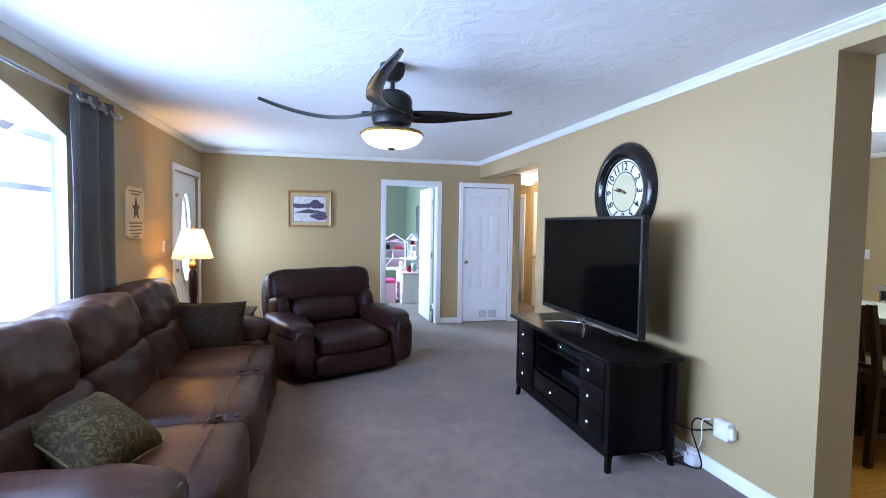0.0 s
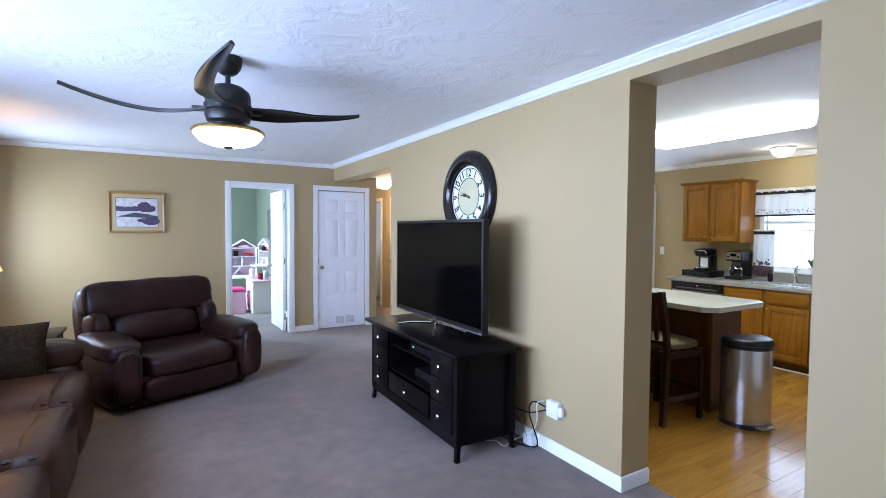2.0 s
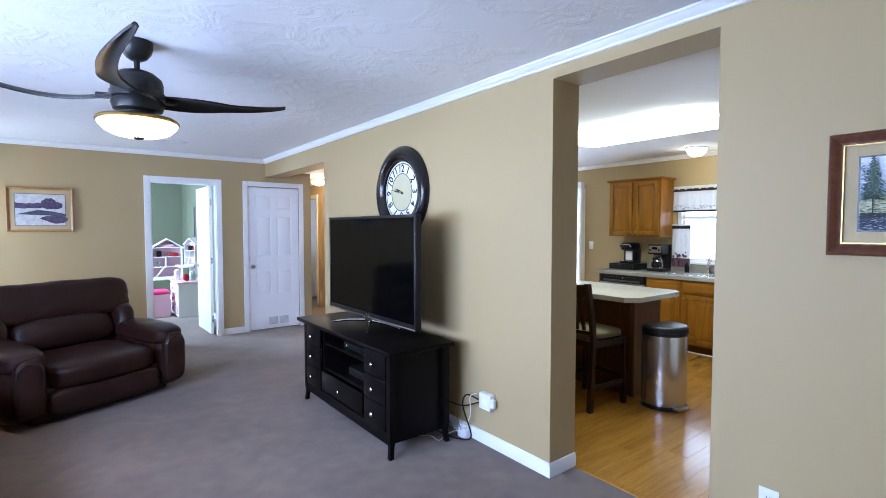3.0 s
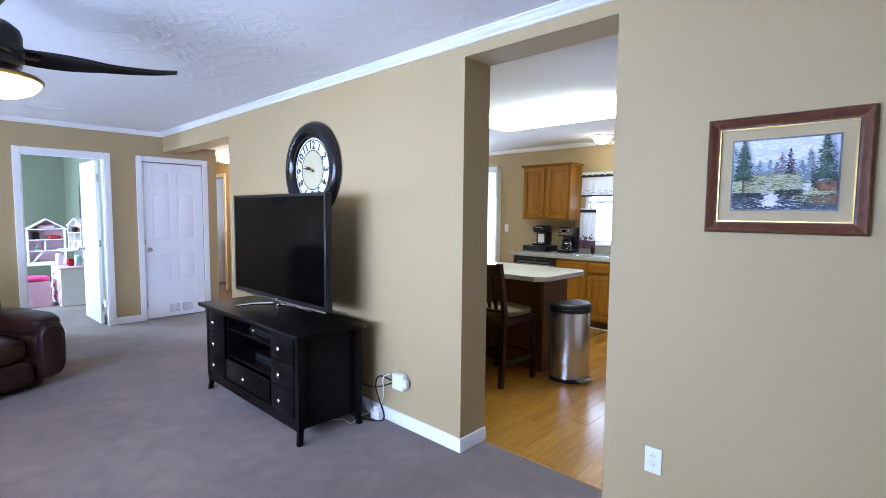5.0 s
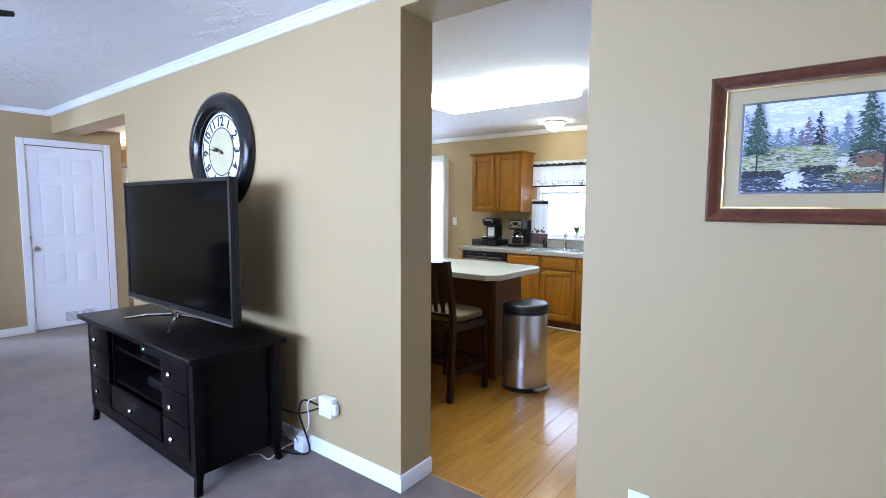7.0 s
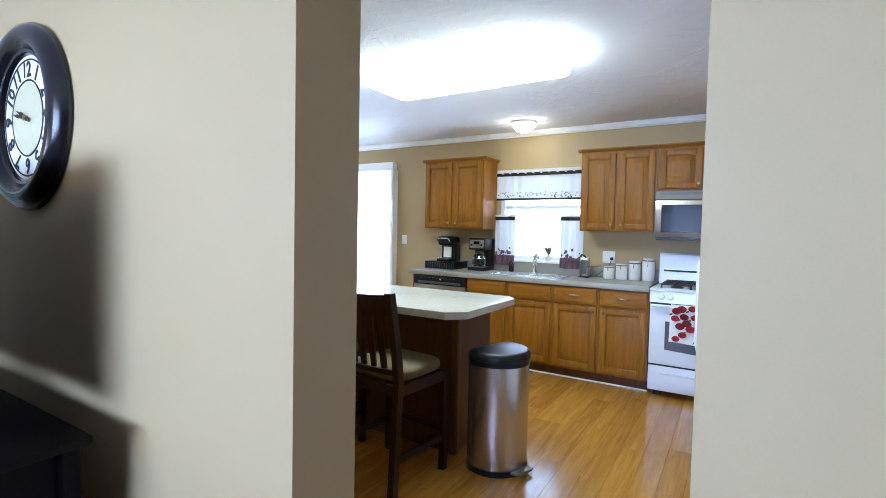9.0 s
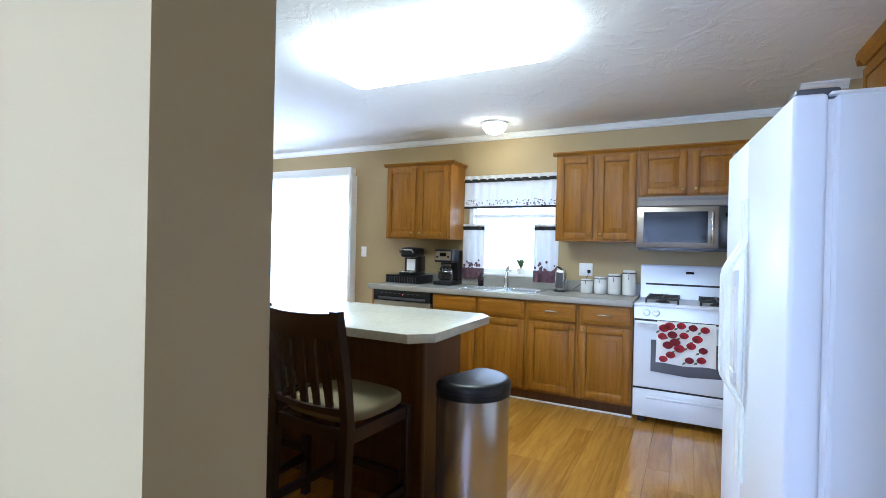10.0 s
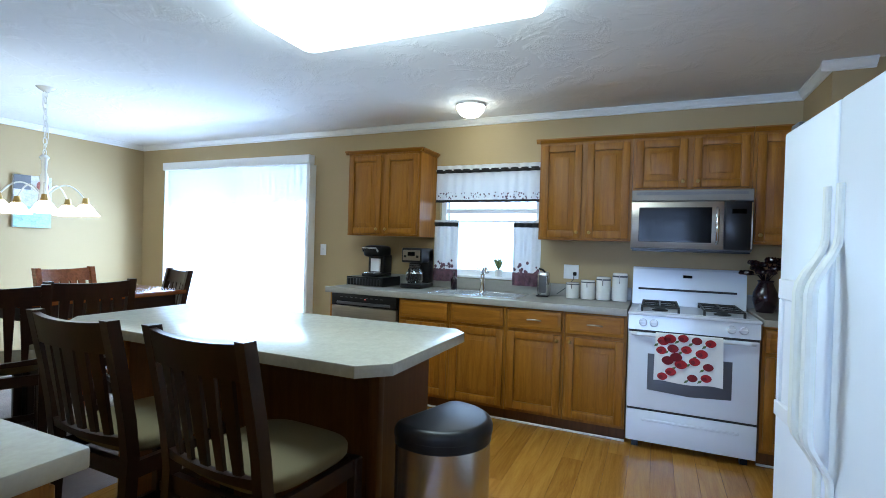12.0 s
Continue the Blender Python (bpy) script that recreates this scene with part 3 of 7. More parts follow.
setting("floor", boxes((WEST - 0.14, EAST_K, SOUTH - 0.14, NORTH + 0.12, -0.12, 0.0), (EAST_K, 4.1, 5.0, 10.1, -0.12, 0.0), (-0.6, 3.08, NORTH + 0.12, 11.5, -0.12, 0.0), (4.0, KX + 0.14, 3.98, 7.47, -0.12, 0.0), (4.1, 6.3, 7.47, 10.1, -0.12, 0.0), (EAST_K, 4.0, 3.98, 5.0, -0.12, 0)), M["carpet"], "grey-brown cut pile carpet")
setting("floor_kitchen", box(EAST_K, KX + 0.14, KS - 0.12, 3.98, -0.12, -0.006), M["joint"], "dark underlay of the kitchen planks")
def arch_lining():
    """White lining of the picture window's jambs and arched head."""
    y0, y1, spring, rise, n = 0.40, 3.68, 2.02, 0.28, 24
    bm = boxes((WEST - 0.138, WEST + 0.004, y0 - 0.001, y0 + 0.006, 0.785, spring), (WEST - 0.138, WEST + 0.004, y1 - 0.006, y1 + 0.001, 0.785, spring))
    for i in range(n):
        ya, yb = y0 + (y1 - y0) * i / n, y0 + (y1 - y0) * (i + 1) / n
        za, zb = (spring + rise * (1 - (2 * (y - y0) / (y1 - y0) - 1) ** 2) for y in (ya, yb))
        bm_prism(bm, [(ya, za - 0.006), (yb, zb - 0.006), (yb, zb + 0.001), (ya, za + 0.001)], 0.142, Matrix(((0, 0, 1, WEST - 0.138), (1, 0, 0, 0), (0, 1, 0, 0), (0, 0, 0, 1))))
    return bm


setting("trim_window", arch_lining(), M["trim"], "white lining of the arched window")
setting("backdrop", box(WEST - 3.05, WEST - 3.0, -6, 12, -0.45, 7), glowing("bright_outdoor_haze", (0.82, 0.93, 1.0), 2.6), "hazy bright daylight outside the front")
setting("ground", box(-60, 70, -60, 70, -0.6, -0.5), M["grass"], "lawn outside the house")

CROWN = [(0, 0), (0.044, 0), (0.044, -0.009), (0.036, -0.013), (0.032, -0.022), (0.02, -0.036), (0.012, -0.041), (0.012, -0.051), (0.006, -0.055), (0, -0.055)]


def strip(bm, p0, p1, inward, profile, z):
    """A moulding along a wall from p0 to p1; inward: the way it stands out from the wall."""
    (ax, ay), (bx, by), (nx, ny) = p0, p1, inward
    a = [bm.verts.new((ax + nx * d, ay + ny * d, z + h)) for d, h in profile]
    b = [bm.verts.new((bx + nx * d, by + ny * d, z + h)) for d, h in profile]
    k = len(profile)
    fs = [bm.faces.new((a[i], a[(i + 1) % k], b[(i + 1) % k], b[i])) for i in range(k)] + [bm.faces.new(list(reversed(a))), bm.faces.new(b)]
    bmesh.ops.recalc_face_normals(bm, faces=fs)
    return bm


def mouldings(runs, profile, z):
    bm = bmesh.new()
    for p0, p1, n in runs:
        strip(bm, p0, p1, n, profile, z)
    return bm


setting("trim_crown", mouldings([((WEST, SOUTH), (WEST, NORTH), (1, 0)), ((WEST, NORTH), (EAST, NORTH), (0, -1)), ((EAST, SOUTH), (EAST, NORTH), (-1, 0)), ((WEST, SOUTH), (EAST, SOUTH), (0, 1))], CROWN, CEIL_L - 0.002), M["trim"], "white crown moulding of the living room")
setting("trim_crown_kitchen", mouldings([((KX, 0.5), (KX, KN), (-1, 0)), ((6.03, 0.5), (KX, 0.5), (0, 1)), ((6.03, 0.3), (6.03, 0.558), (-1, 0)), ((4.1, KN), (KX, KN), (0, -1)), ((EAST_K, 2.0), (EAST_K, 5.0), (1, 0)), ((4.1, 5.1), (4.1, KN), (1, 0))], CROWN, CEIL - 0.002), M["trim"], "white crown moulding of the kitchen")
BASE = [(0, 0), (0.013, 0), (0.013, 0.07), (0.008, 0.082), (0, 0.085)]
setting("baseboard", mouldings([((WEST, SOUTH), (WEST, 5.85), (1, 0)), ((WEST, NORTH), (0.995, NORTH), (0, -1)), ((1.906, NORTH), (2.18, NORTH), (0, -1)), ((3.058, NORTH), (3.18, NORTH), (0, -1)), ((EAST, SOUTH), (EAST, 1.008), (-1, 0)), ((EAST, 1.91), (EAST, 5.12), (-1, 0)), ((EAST - 0.013, 1.91), (EAST_K, 1.91), (0, -1)), ((EAST - 0.013, 1.008), (EAST_K, 1.008), (0, 1)), ((3.18, NORTH), (3.18, 10), (1, 0)), ((4.0, 5.12), (4.0, 7.5), (-1, 0)), ((2.09, 7.3), (2.09, 11.4), (-1, 0)), ((-0.5, 11.4), (2.09, 11.4), (0, -1)), ((4.1, KN), (KX, KN), (0, -1)), ((KX, 6.85), (KX, KN), (-1, 0)), ((KX, 4.05), (KX, 4.65), (-1, 0))], BASE, 0.001), M["trim"], "white baseboard")
setting("trim_threshold", box(EAST_K - 0.02, EAST_K + 0.03, 1.008, 1.91, -0.004, 0.006, 0.003), M["laminate"], "wooden strip between carpet and planks")


def casing(a0, a1, head, axis, face, out, w=0.07, t=0.018):
    """Flat white casing round a door's hole on one face of a wall."""
    bm = bmesh.new()
    f0, f1 = sorted((face, face + out * t))
    for s, e, lo, hi in ((a0 - w, a0, 0, head + w), (a1, a1 + w, 0, head + w), (a0, a1, head, head + w)):
        if axis == "x":
            bm_box(bm, s, e, f0, f1, lo, hi, 0.004)
        else:
            bm_box(bm, f0, f1, s, e, lo, hi, 0.004)
    return bm


setting("trim_bedroom_door", casing(1.065, 1.836, 2.076, "x", NORTH, -1), M["trim"], "white casing round the bedroom door")
setting("trim_closet_door", casing(2.25, 2.988, 2.076, "x", NORTH, -1), M["trim"], "white casing round the closet door")
setting("trim_front_door", casing(5.93, 6.99, 2.06, "y", WEST, 1), M["trim"], "white casing round the front door")
setting("trim_hall_closet", casing(7.6, 8.35, 2.05, "y", 4.0, -1), M["trim"], "white casing round the hall closet")
setting("trim_hall_door", casing(8.9, 9.65, 2.05, "y", 4.0, -1), M["trim"], "white casing round the hall door")
setting("trim_bedroom_jamb", boxes((1.065, 1.075, NORTH, NORTH + 0.12, 0, 2.076), (1.826, 1.836, NORTH, NORTH + 0.12, 0, 2.076), (1.075, 1.826, NORTH, NORTH + 0.12, 2.066, 2.076)), M["trim"], "white jamb of the bedroom door")

# ---- doors and windows ----


def six_panel_door(name, m, w, h, label, knob_at, grille=False):
    """A moulded door; its face lies in x and z, hinge edge at x = 0, seen from -y."""
    d = tagged(new(name), label, "", "", "structure")
    d.matrix_world = m
    part("slab", box(0, w, 0.006, 0.032, 0.012, h, 0.002), M["door"], d)
    st, mid = 0.11 * w / 0.72, 0.09
    cols = ((st, w / 2 - mid / 2), (w / 2 + mid / 2, w - st))
    rows = ((0.20 * h, 0.42 * h), (0.52 * h, 0.80 * h), (0.85 * h, 0.945 * h))
    if grille:
        rows = ((0.25 * h, 0.42 * h),) + rows[1:]
    for side in (0, 1):
        bm = bmesh.new()
        y0, y1 = ((0, 0.007), (0.031, 0.038))[side]
        for x0, x1 in ((0, cols[0][0]), (cols[0][1], cols[1][0]), (cols[1][1], w)):
            bm_box(bm, x0, x1, y0, y1, 0.012, h, 0.002)
        zs = [0.012] + [z for r in rows for z in r] + [h]
        for a, b in zip(zs[::2], zs[1::2]):
            for x0, x1 in cols:
                bm_box(bm, x0 - 0.002, x1 + 0.002, y0 + 0.0004, y1 - 0.0004, a, b, 0.002)
        part("rails", bm, M["door"], d)
    for x0, x1 in cols:
        for z0, z1 in rows:
            g = 0.014
            bm = box(x0 + g, x1 - g, 0.001, 0.008, z0 + g, z1 - g, 0.006, 2)
            part("panel", bm, M["door"], d)
            part("panel", box(x0 + g, x1 - g, 0.030, 0.037, z0 + g, z1 - g, 0.006, 2), M["door"], d)
    kx = knob_at
    for s in (-1, 1):
        y = 0 if s < 0 else 0.038
        knob = part("knob", lathe([(0.0, 0.0), (0.03, 0.0), (0.031, 0.006), (0.012, 0.012), (0.011, 0.03), (0.024, 0.04), (0.028, 0.052), (0.02, 0.062), (0, 0.065)], 20), M["nickel"], d, "brushed nickel door knob")
        knob.matrix_local = pose(kx, y, 0.93, -90 * s * -1 if s < 0 else -90)
        if s < 0:
            knob.matrix_local = pose(kx, y, 0.93, 90)
    for z in (0.22, h / 2, h - 0.22):
        part("hinge", boxes((-0.006, 0.012, -0.004, 0.02, z - 0.045, z + 0.045), bev=0.002), M["nickel"], d)
    if grille:
        for x0 in (0.3, 0.47):
            bm = boxes((x0 * w / 0.78, x0 * w / 0.78 + 0.12, -0.006, 0.004, 0.07, 0.175), bev=0.002)
            g = part("vent_grille", bm, M["grille"], d, "pale grey louvred vent")
            for i in range(7):
                part("slat", box(x0 * w / 0.78 + 0.008, x0 * w / 0.78 + 0.112, -0.011, -0.006, 0.08 + i * 0.0135, 0.087 + i * 0.0135), M["white"], g)
    return d


six_panel_door("door_1", pose(2.25, NORTH + 0.012, 0), 0.735, 2.068, "closed white six-panel closet door with low vent", 0.055, True)
six_panel_door("door_2", pose(1.80, NORTH + 0.1, 0, 0, 0, 91.5), 0.74, 2.058, "white six-panel bedroom door standing wide open", 0.68)


def front_door():
    d = tagged(new("door_3"), "white front door with an oval glass pane", "", "", "structure")
    d.matrix_world = pose(WEST - 0.05, 5.93, 0, 0, 0, 90)
    w, h, cx, cz, a, b = 1.06, 2.06, 0.53, 1.3, 0.19, 0.52
    bm = bmesh.new()
    n = 32
    outer, inner = [], []
    for i in range(n):
        t = 2 * math.pi * i / n
        c, s = math.cos(t), math.sin(t)
        k = min((cx / abs(c)) if abs(c) > 1e-6 else 9, ((h - cz) / s) if s > 1e-6 else (cz / -s if s < -1e-6 else 9))
        outer.append((cx + c * k, cz + s * k))
        inner.append((cx + a * c, cz + b * s))
    for y, flip in ((-0.02, False), (0.02, True)):
        vo = [bm.verts.new((x, y, z)) for x, z in outer]
        vi = [bm.verts.new((x, y, z)) for x, z in inner]
        for i in range(n):
            j = (i + 1) % n
            bm.faces.new((vo[i], vo[j], vi[j], vi[i]) if flip else (vo[j], vo[i], vi[i], vi[j]))
    bmesh.ops.recalc_face_normals(bm, faces=bm.faces)
    part("slab", bm, M["door"], d)
    ring = [(cx + (a + 0.012) * math.cos(2 * math.pi * i / 40), -0.024, cz + (b + 0.012) * math.sin(2 * math.pi * i / 40)) for i in range(41)]
    part("oval_frame", tube(ring, 0.018, 8), M["trim"], d)
    bm = bmesh.new()
    bm_prism(bm, [(cx + a * math.cos(2 * math.pi * i / 40), cz + b * math.sin(2 * math.pi * i / 40)) for i in range(40)], 0.008, Matrix(((1, 0, 0, 0), (0, 0, -1, 0.004), (0, 1, 0, 0), (0, 0, 0, 1))))
    g = part("pane", bm, M["glass"], d)
    g.visible_shadow = False
    for z, name in ((0.95, "knob"), (1.12, "deadbolt"), (1.78, "latch")):
        k = part(name, lathe([(0, 0), (0.032, 0), (0.03, 0.01), (0.014, 0.016), (0.014, 0.03), (0.026, 0.042), (0.022, 0.056), (0, 0.058)], 18), M["nickel"], d)
        k.matrix_local = pose(0.07, -0.02, z, 90)
    for z in (0.25, 1.05, 1.85):
        part("hinge", box(w - 0.012, w + 0.004, -0.03, -0.018, z - 0.05, z + 0.05, 0.002), M["nickel"], d)


front_door()


def window_unit(name, x, y0, y1, z0, z1, label, bars=(), outward=1, t=0.05):
    d = tagged(new(name), label, "", "", "structure")
    f = 0.05
    a, b = sorted((x, x + outward * t))
    part("window_frame", boxes((a, b, y0, y0 + f, z0, z1), (a, b, y1 - f, y1, z0, z1), (a, b, y0 + f, y1 - f, z0, z0 + f), (a, b, y0 + f, y1 - f, z1 - f, z1), bev=0.004), M["trim"], d)
    for z in bars:
        part("rail", box(a + 0.005, b - 0.005, y0 + f, y1 - f, z - 0.02, z + 0.02, 0.004), M["trim"], d)
    zs = [z0 + f] + [z for z in bars] + [z1 - f]
    for lo, hi in zip(zs, zs[1:]):
        p = part("pane", box((a + b) / 2 - 0.003, (a + b) / 2 + 0.003, y0 + f, y1 - f, lo, hi), M["glass"], d)
        p.visible_shadow = False
    return d


window_unit("window_1", WEST - 0.06, 0.40, 3.68, 0.78, 2.02, "bright picture window with white frame", (), -1)
part("transom", box(WEST - 0.10, WEST - 0.06, 0.45, 3.63, 1.66, 1.70, 0.005), M["trim"], bpy.data.objects["window_1"])
part("window_sill", box(WEST - 0.1, WEST + 0.03, 0.36, 3.72, 0.755, 0.785, 0.006), M["trim"], bpy.data.objects["window_1"])
window_unit("window_2", KX + 0.03, 2.30, 3.24, 1.04, 1.96, "kitchen window above the sink", (1.62,))
part("window_sill", box(KX - 0.03, KX + 0.08, 2.27, 3.27, 1.02, 1.045, 0.005), M["trim"], bpy.data.objects["window_2"])
window_unit("window_3", KX + 0.04, 4.72, 6.78, 0.02, 2.08, "glass patio door behind the blind", ())
part("centre_stile", box(KX + 0.045, KX + 0.085, 5.71, 5.79, 0.07, 2.03, 0.005), M["trim"], bpy.data.objects["window_3"])

# ---- living room ----


def sofa():
    """Three-seat reclining sofa along the front wall; local x runs from the wall into the room."""
    s = thing("reclining_sofa", pose(WEST, 1.72, 0), "long brown leather reclining sofa with padded backs", "sofa")
    y_in, seat_w = 0.33, 0.817
    part("base", box(0.16, 1.12, 0.06, 3.04, 0.03, 0.30, 0.03, 2), M["leather"], s)
    for i in range(3):
        a, b = y_in + i * seat_w, y_in + (i + 1) * seat_w
        part("seat_cushion", soft(0.42, 1.12, a + 0.004, b - 0.004, 0.20, 0.475, 5, 12, (0, 0, 0.07), 0.006, i * 7.0), M["leather_seat"], s, "worn reddish-brown seat cushion")
        part("front_panel", soft(1.00, 1.205, a + 0.003, b - 0.003, 0.05, 0.478, 4.5, 10, (0.08, 0, 0.02), 0.006, i * 3.0 + 40), M["leather"], s)
        low = pose(0.36, 0, 0.56, 0, -12, 0)
        part("lower_back", soft(-0.14, 0.15, a + 0.002, b - 0.002, -0.22, 0.175, 5.5, 18, (0.16, 0, 0), 0.018, i * 5.0 + 11, low), M["leather"], s)
        up = pose(0.27, 0, 0.83, 0, -10, 0)
        part("headrest", soft(-0.17, 0.17, a + 0.001, b - 0.001, -0.185, 0.205, 5.0, 18, (0.14, 0, 0.08), 0.02, i * 9.0 + 23, up), M["leather"], s)
        for k, (x, z) in enumerate(((1.03, 0.462), (1.125, 0.462))):
            if i < 2:
                part("tuft", lathe([(0, -0.012), (0.016, -0.006), (0.02, 0.004), (0.008, 0.010), (0, 0.008)], 12, (x, b + 0.0, z)), M["piping"], s)
        pts = [(0.99, a + 0.02 + (b - a - 0.04) * k / 16, 0.468 + 0.006 * math.sin(k)) for k in range(17)]
        part("seam", tube(pts, 0.0035, 5), M["piping"], s)
    part("rear_shell", box(0.05, 0.3, 0.12, 2.98, 0.03, 0.72, 0.05, 3), M["leather"], s)
    for a, b in ((0.0, 0.335), (2.775, 3.10)):
        arm = part("arm", soft(0.12, 1.10, a + 0.015, b - 0.015, 0.03, 0.50, 7, 10, (0.02, 0.03, 0), 0.005, a), M["leather"], s)
        part("arm_pad", soft(0.14, 1.10, a, b, 0.44, 0.655, 4.0, 14, (0.04, 0, 0.06), 0.010, a + 3), M["leather"], arm, "puffed arm pad with worn sheen")
        ring = [(1.082 + 0.016 * math.sin(t * math.pi), a + 0.06 + (b - a - 0.12) * t, 0.53 + 0.075 * math.sin(t * math.pi)) for t in [k / 14 for k in range(15)]]
        part("piping", tube(ring, 0.006, 6), M["piping"], arm)
    return s


sofa()


def cushion(name, m, w, h, d, material, label, seed):
    c = thing(name, m, label, "cushion")
    n, rim = 18, []

    def at(u, v):
        return (w / 2 * u * (1 - 0.09 * (1 - v * v)), h / 2 + h / 2 * v * (1 - 0.09 * (1 - u * u)))
    bm = bmesh.new()
    for s in (-1, 1):
        rows = []
        for i in range(n + 1):
            row = []
            for j in range(n + 1):
                u, v = -1 + 2 * i / n, -1 + 2 * j / n
                x, z = at(u, v)
                full = ((1 - u * u) * (1 - v * v)) ** 0.42
                fold = noise.noise(Vector((x * 9 + seed, z * 9, s))) + 0.6 * noise.noise(Vector((x * 22 + seed, z * 22, s)))
                row.append(bm.verts.new((x, s * full * (d / 2 + 0.012 * fold), z)))
            rows.append(row)
        for a, b in zip(rows, rows[1:]):
            for j in range(n):
                bm.faces.new((a[j], b[j], b[j + 1], a[j + 1]))
    bmesh.ops.remove_doubles(bm, verts=bm.verts, dist=1e-5)
    bmesh.ops.recalc_face_normals(bm, faces=bm.faces)
    part("cover", bm, material, c)
    edge = [(-1 + k / 8, -1) for k in range(16)] + [(1, -1 + k / 8) for k in range(16)] + [(1 - k / 8, 1) for k in range(16)] + [(-1, 1 - k / 8) for k in range(17)]
    for u, v in edge:
        x, z = at(u, v)
        rim.append((x, 0, z))
    part("piping", tube(rim, 0.005, 6), M["piping_gold"] if material is M["cushion"] else M["cushion_dark"], c)
    return c


cushion("throw_pillow", pose(WEST + 0.66, 4.33, 0.425, -20, 3, 12), 0.58, 0.43, 0.20, M["cushion_dark"], "square dark brown velvet throw pillow on the sofa", 2.0)
cushion("throw_pillow", pose(-0.60, 2.36, 0.475, -56, 0, 72), 0.42, 0.40, 0.24, M["cushion"], "olive brown satin throw pillow leaning on the sofa back", 9.0)


def recliner():
    r = thing("recliner", pose(0.30, 5.26, 0, 0, 0, 23) @ Matrix.Diagonal((1.1, 1.08, 0.995, 1)), "wide oxblood leather recliner angled into the room", "armchair")
    part("base", box(-0.46, 0.46, -0.40, 0.40, 0.02, 0.28, 0.03, 2), M["leather_red"], r)
    part("footrest_panel", soft(-0.375, 0.375, -0.475, -0.33, 0.06, 0.27, 5, 10, (0, 0.05, 0), 0.005, 1), M["leather_red"], r)
    part("seat_cushion", soft(-0.38, 0.38, -0.49, 0.22, 0.23, 0.46, 4, 12, (0, 0.04, 0.10), 0.007, 4), M["leather_red"], r)
    lean = pose(0, 0.25, 0.42, -14)
    part("lumbar_cushion", soft(-0.36, 0.36, -0.13, 0.14, 0.0, 0.30, 3.4, 12, (0, 0.15, 0), 0.008, 7, lean), M["leather_red"], r)
    part("headrest", soft(-0.53, 0.53, -0.11, 0.19, 0.25, 0.60, 6.0, 16, (0, 0.08, 0.02), 0.010, 12, lean), M["leather_red"], r)
    part("back_shell", soft(-0.54, 0.54, 0.0, 0.24, -0.26, 0.56, 7, 10, (0, 0.05, 0), 0.006, 16, lean), M["leather_red"], r)
    for s in (-1, 1):
        part("back_wing", soft(-0.09, 0.09, -0.15, 0.16, 0.02, 0.34, 3, 10, (0, 0.1, 0), 0.007, 20 + s, lean @ Matrix.Translation((s * 0.44, 0, 0))), M["leather_red"], r)
        x0, x1 = sorted((s * 0.365, s * 0.60))
        arm = part("arm", soft(x0, x1, -0.46, 0.36, 0.03, 0.50, 4, 12, (0.16, 0.03, 0), 0.005, 30 + s), M["leather_red"], r)
        part("arm_pad", soft(x0 - 0.012, x1 + 0.012, -0.46, 0.30, 0.42, 0.60, 3.6, 12, (0.05, 0, 0.06), 0.008, 33 + s), M["leather_red"], arm)
        front = soft(x0 + 0.03, x1 - 0.03, -0.495, -0.42, 0.10, 0.54, 3.5, 8, (0, 0.1, 0), 0.003, 36 + s)
        part("arm_front", front, M["leather_red"], arm)
        cx = (x0 + x1) / 2
        pts = [(cx + 0.07 * math.cos(t), -0.488, 0.44 + 0.07 * math.sin(t)) for t in [math.pi * k / 14 for k in range(15)]]
        pts = [(pts[0][0], -0.478, 0.17)] + pts + [(pts[-1][0], -0.478, 0.17)]
        part("piping", tube(pts, 0.008, 6), M["piping"], arm)
    return r


recliner()


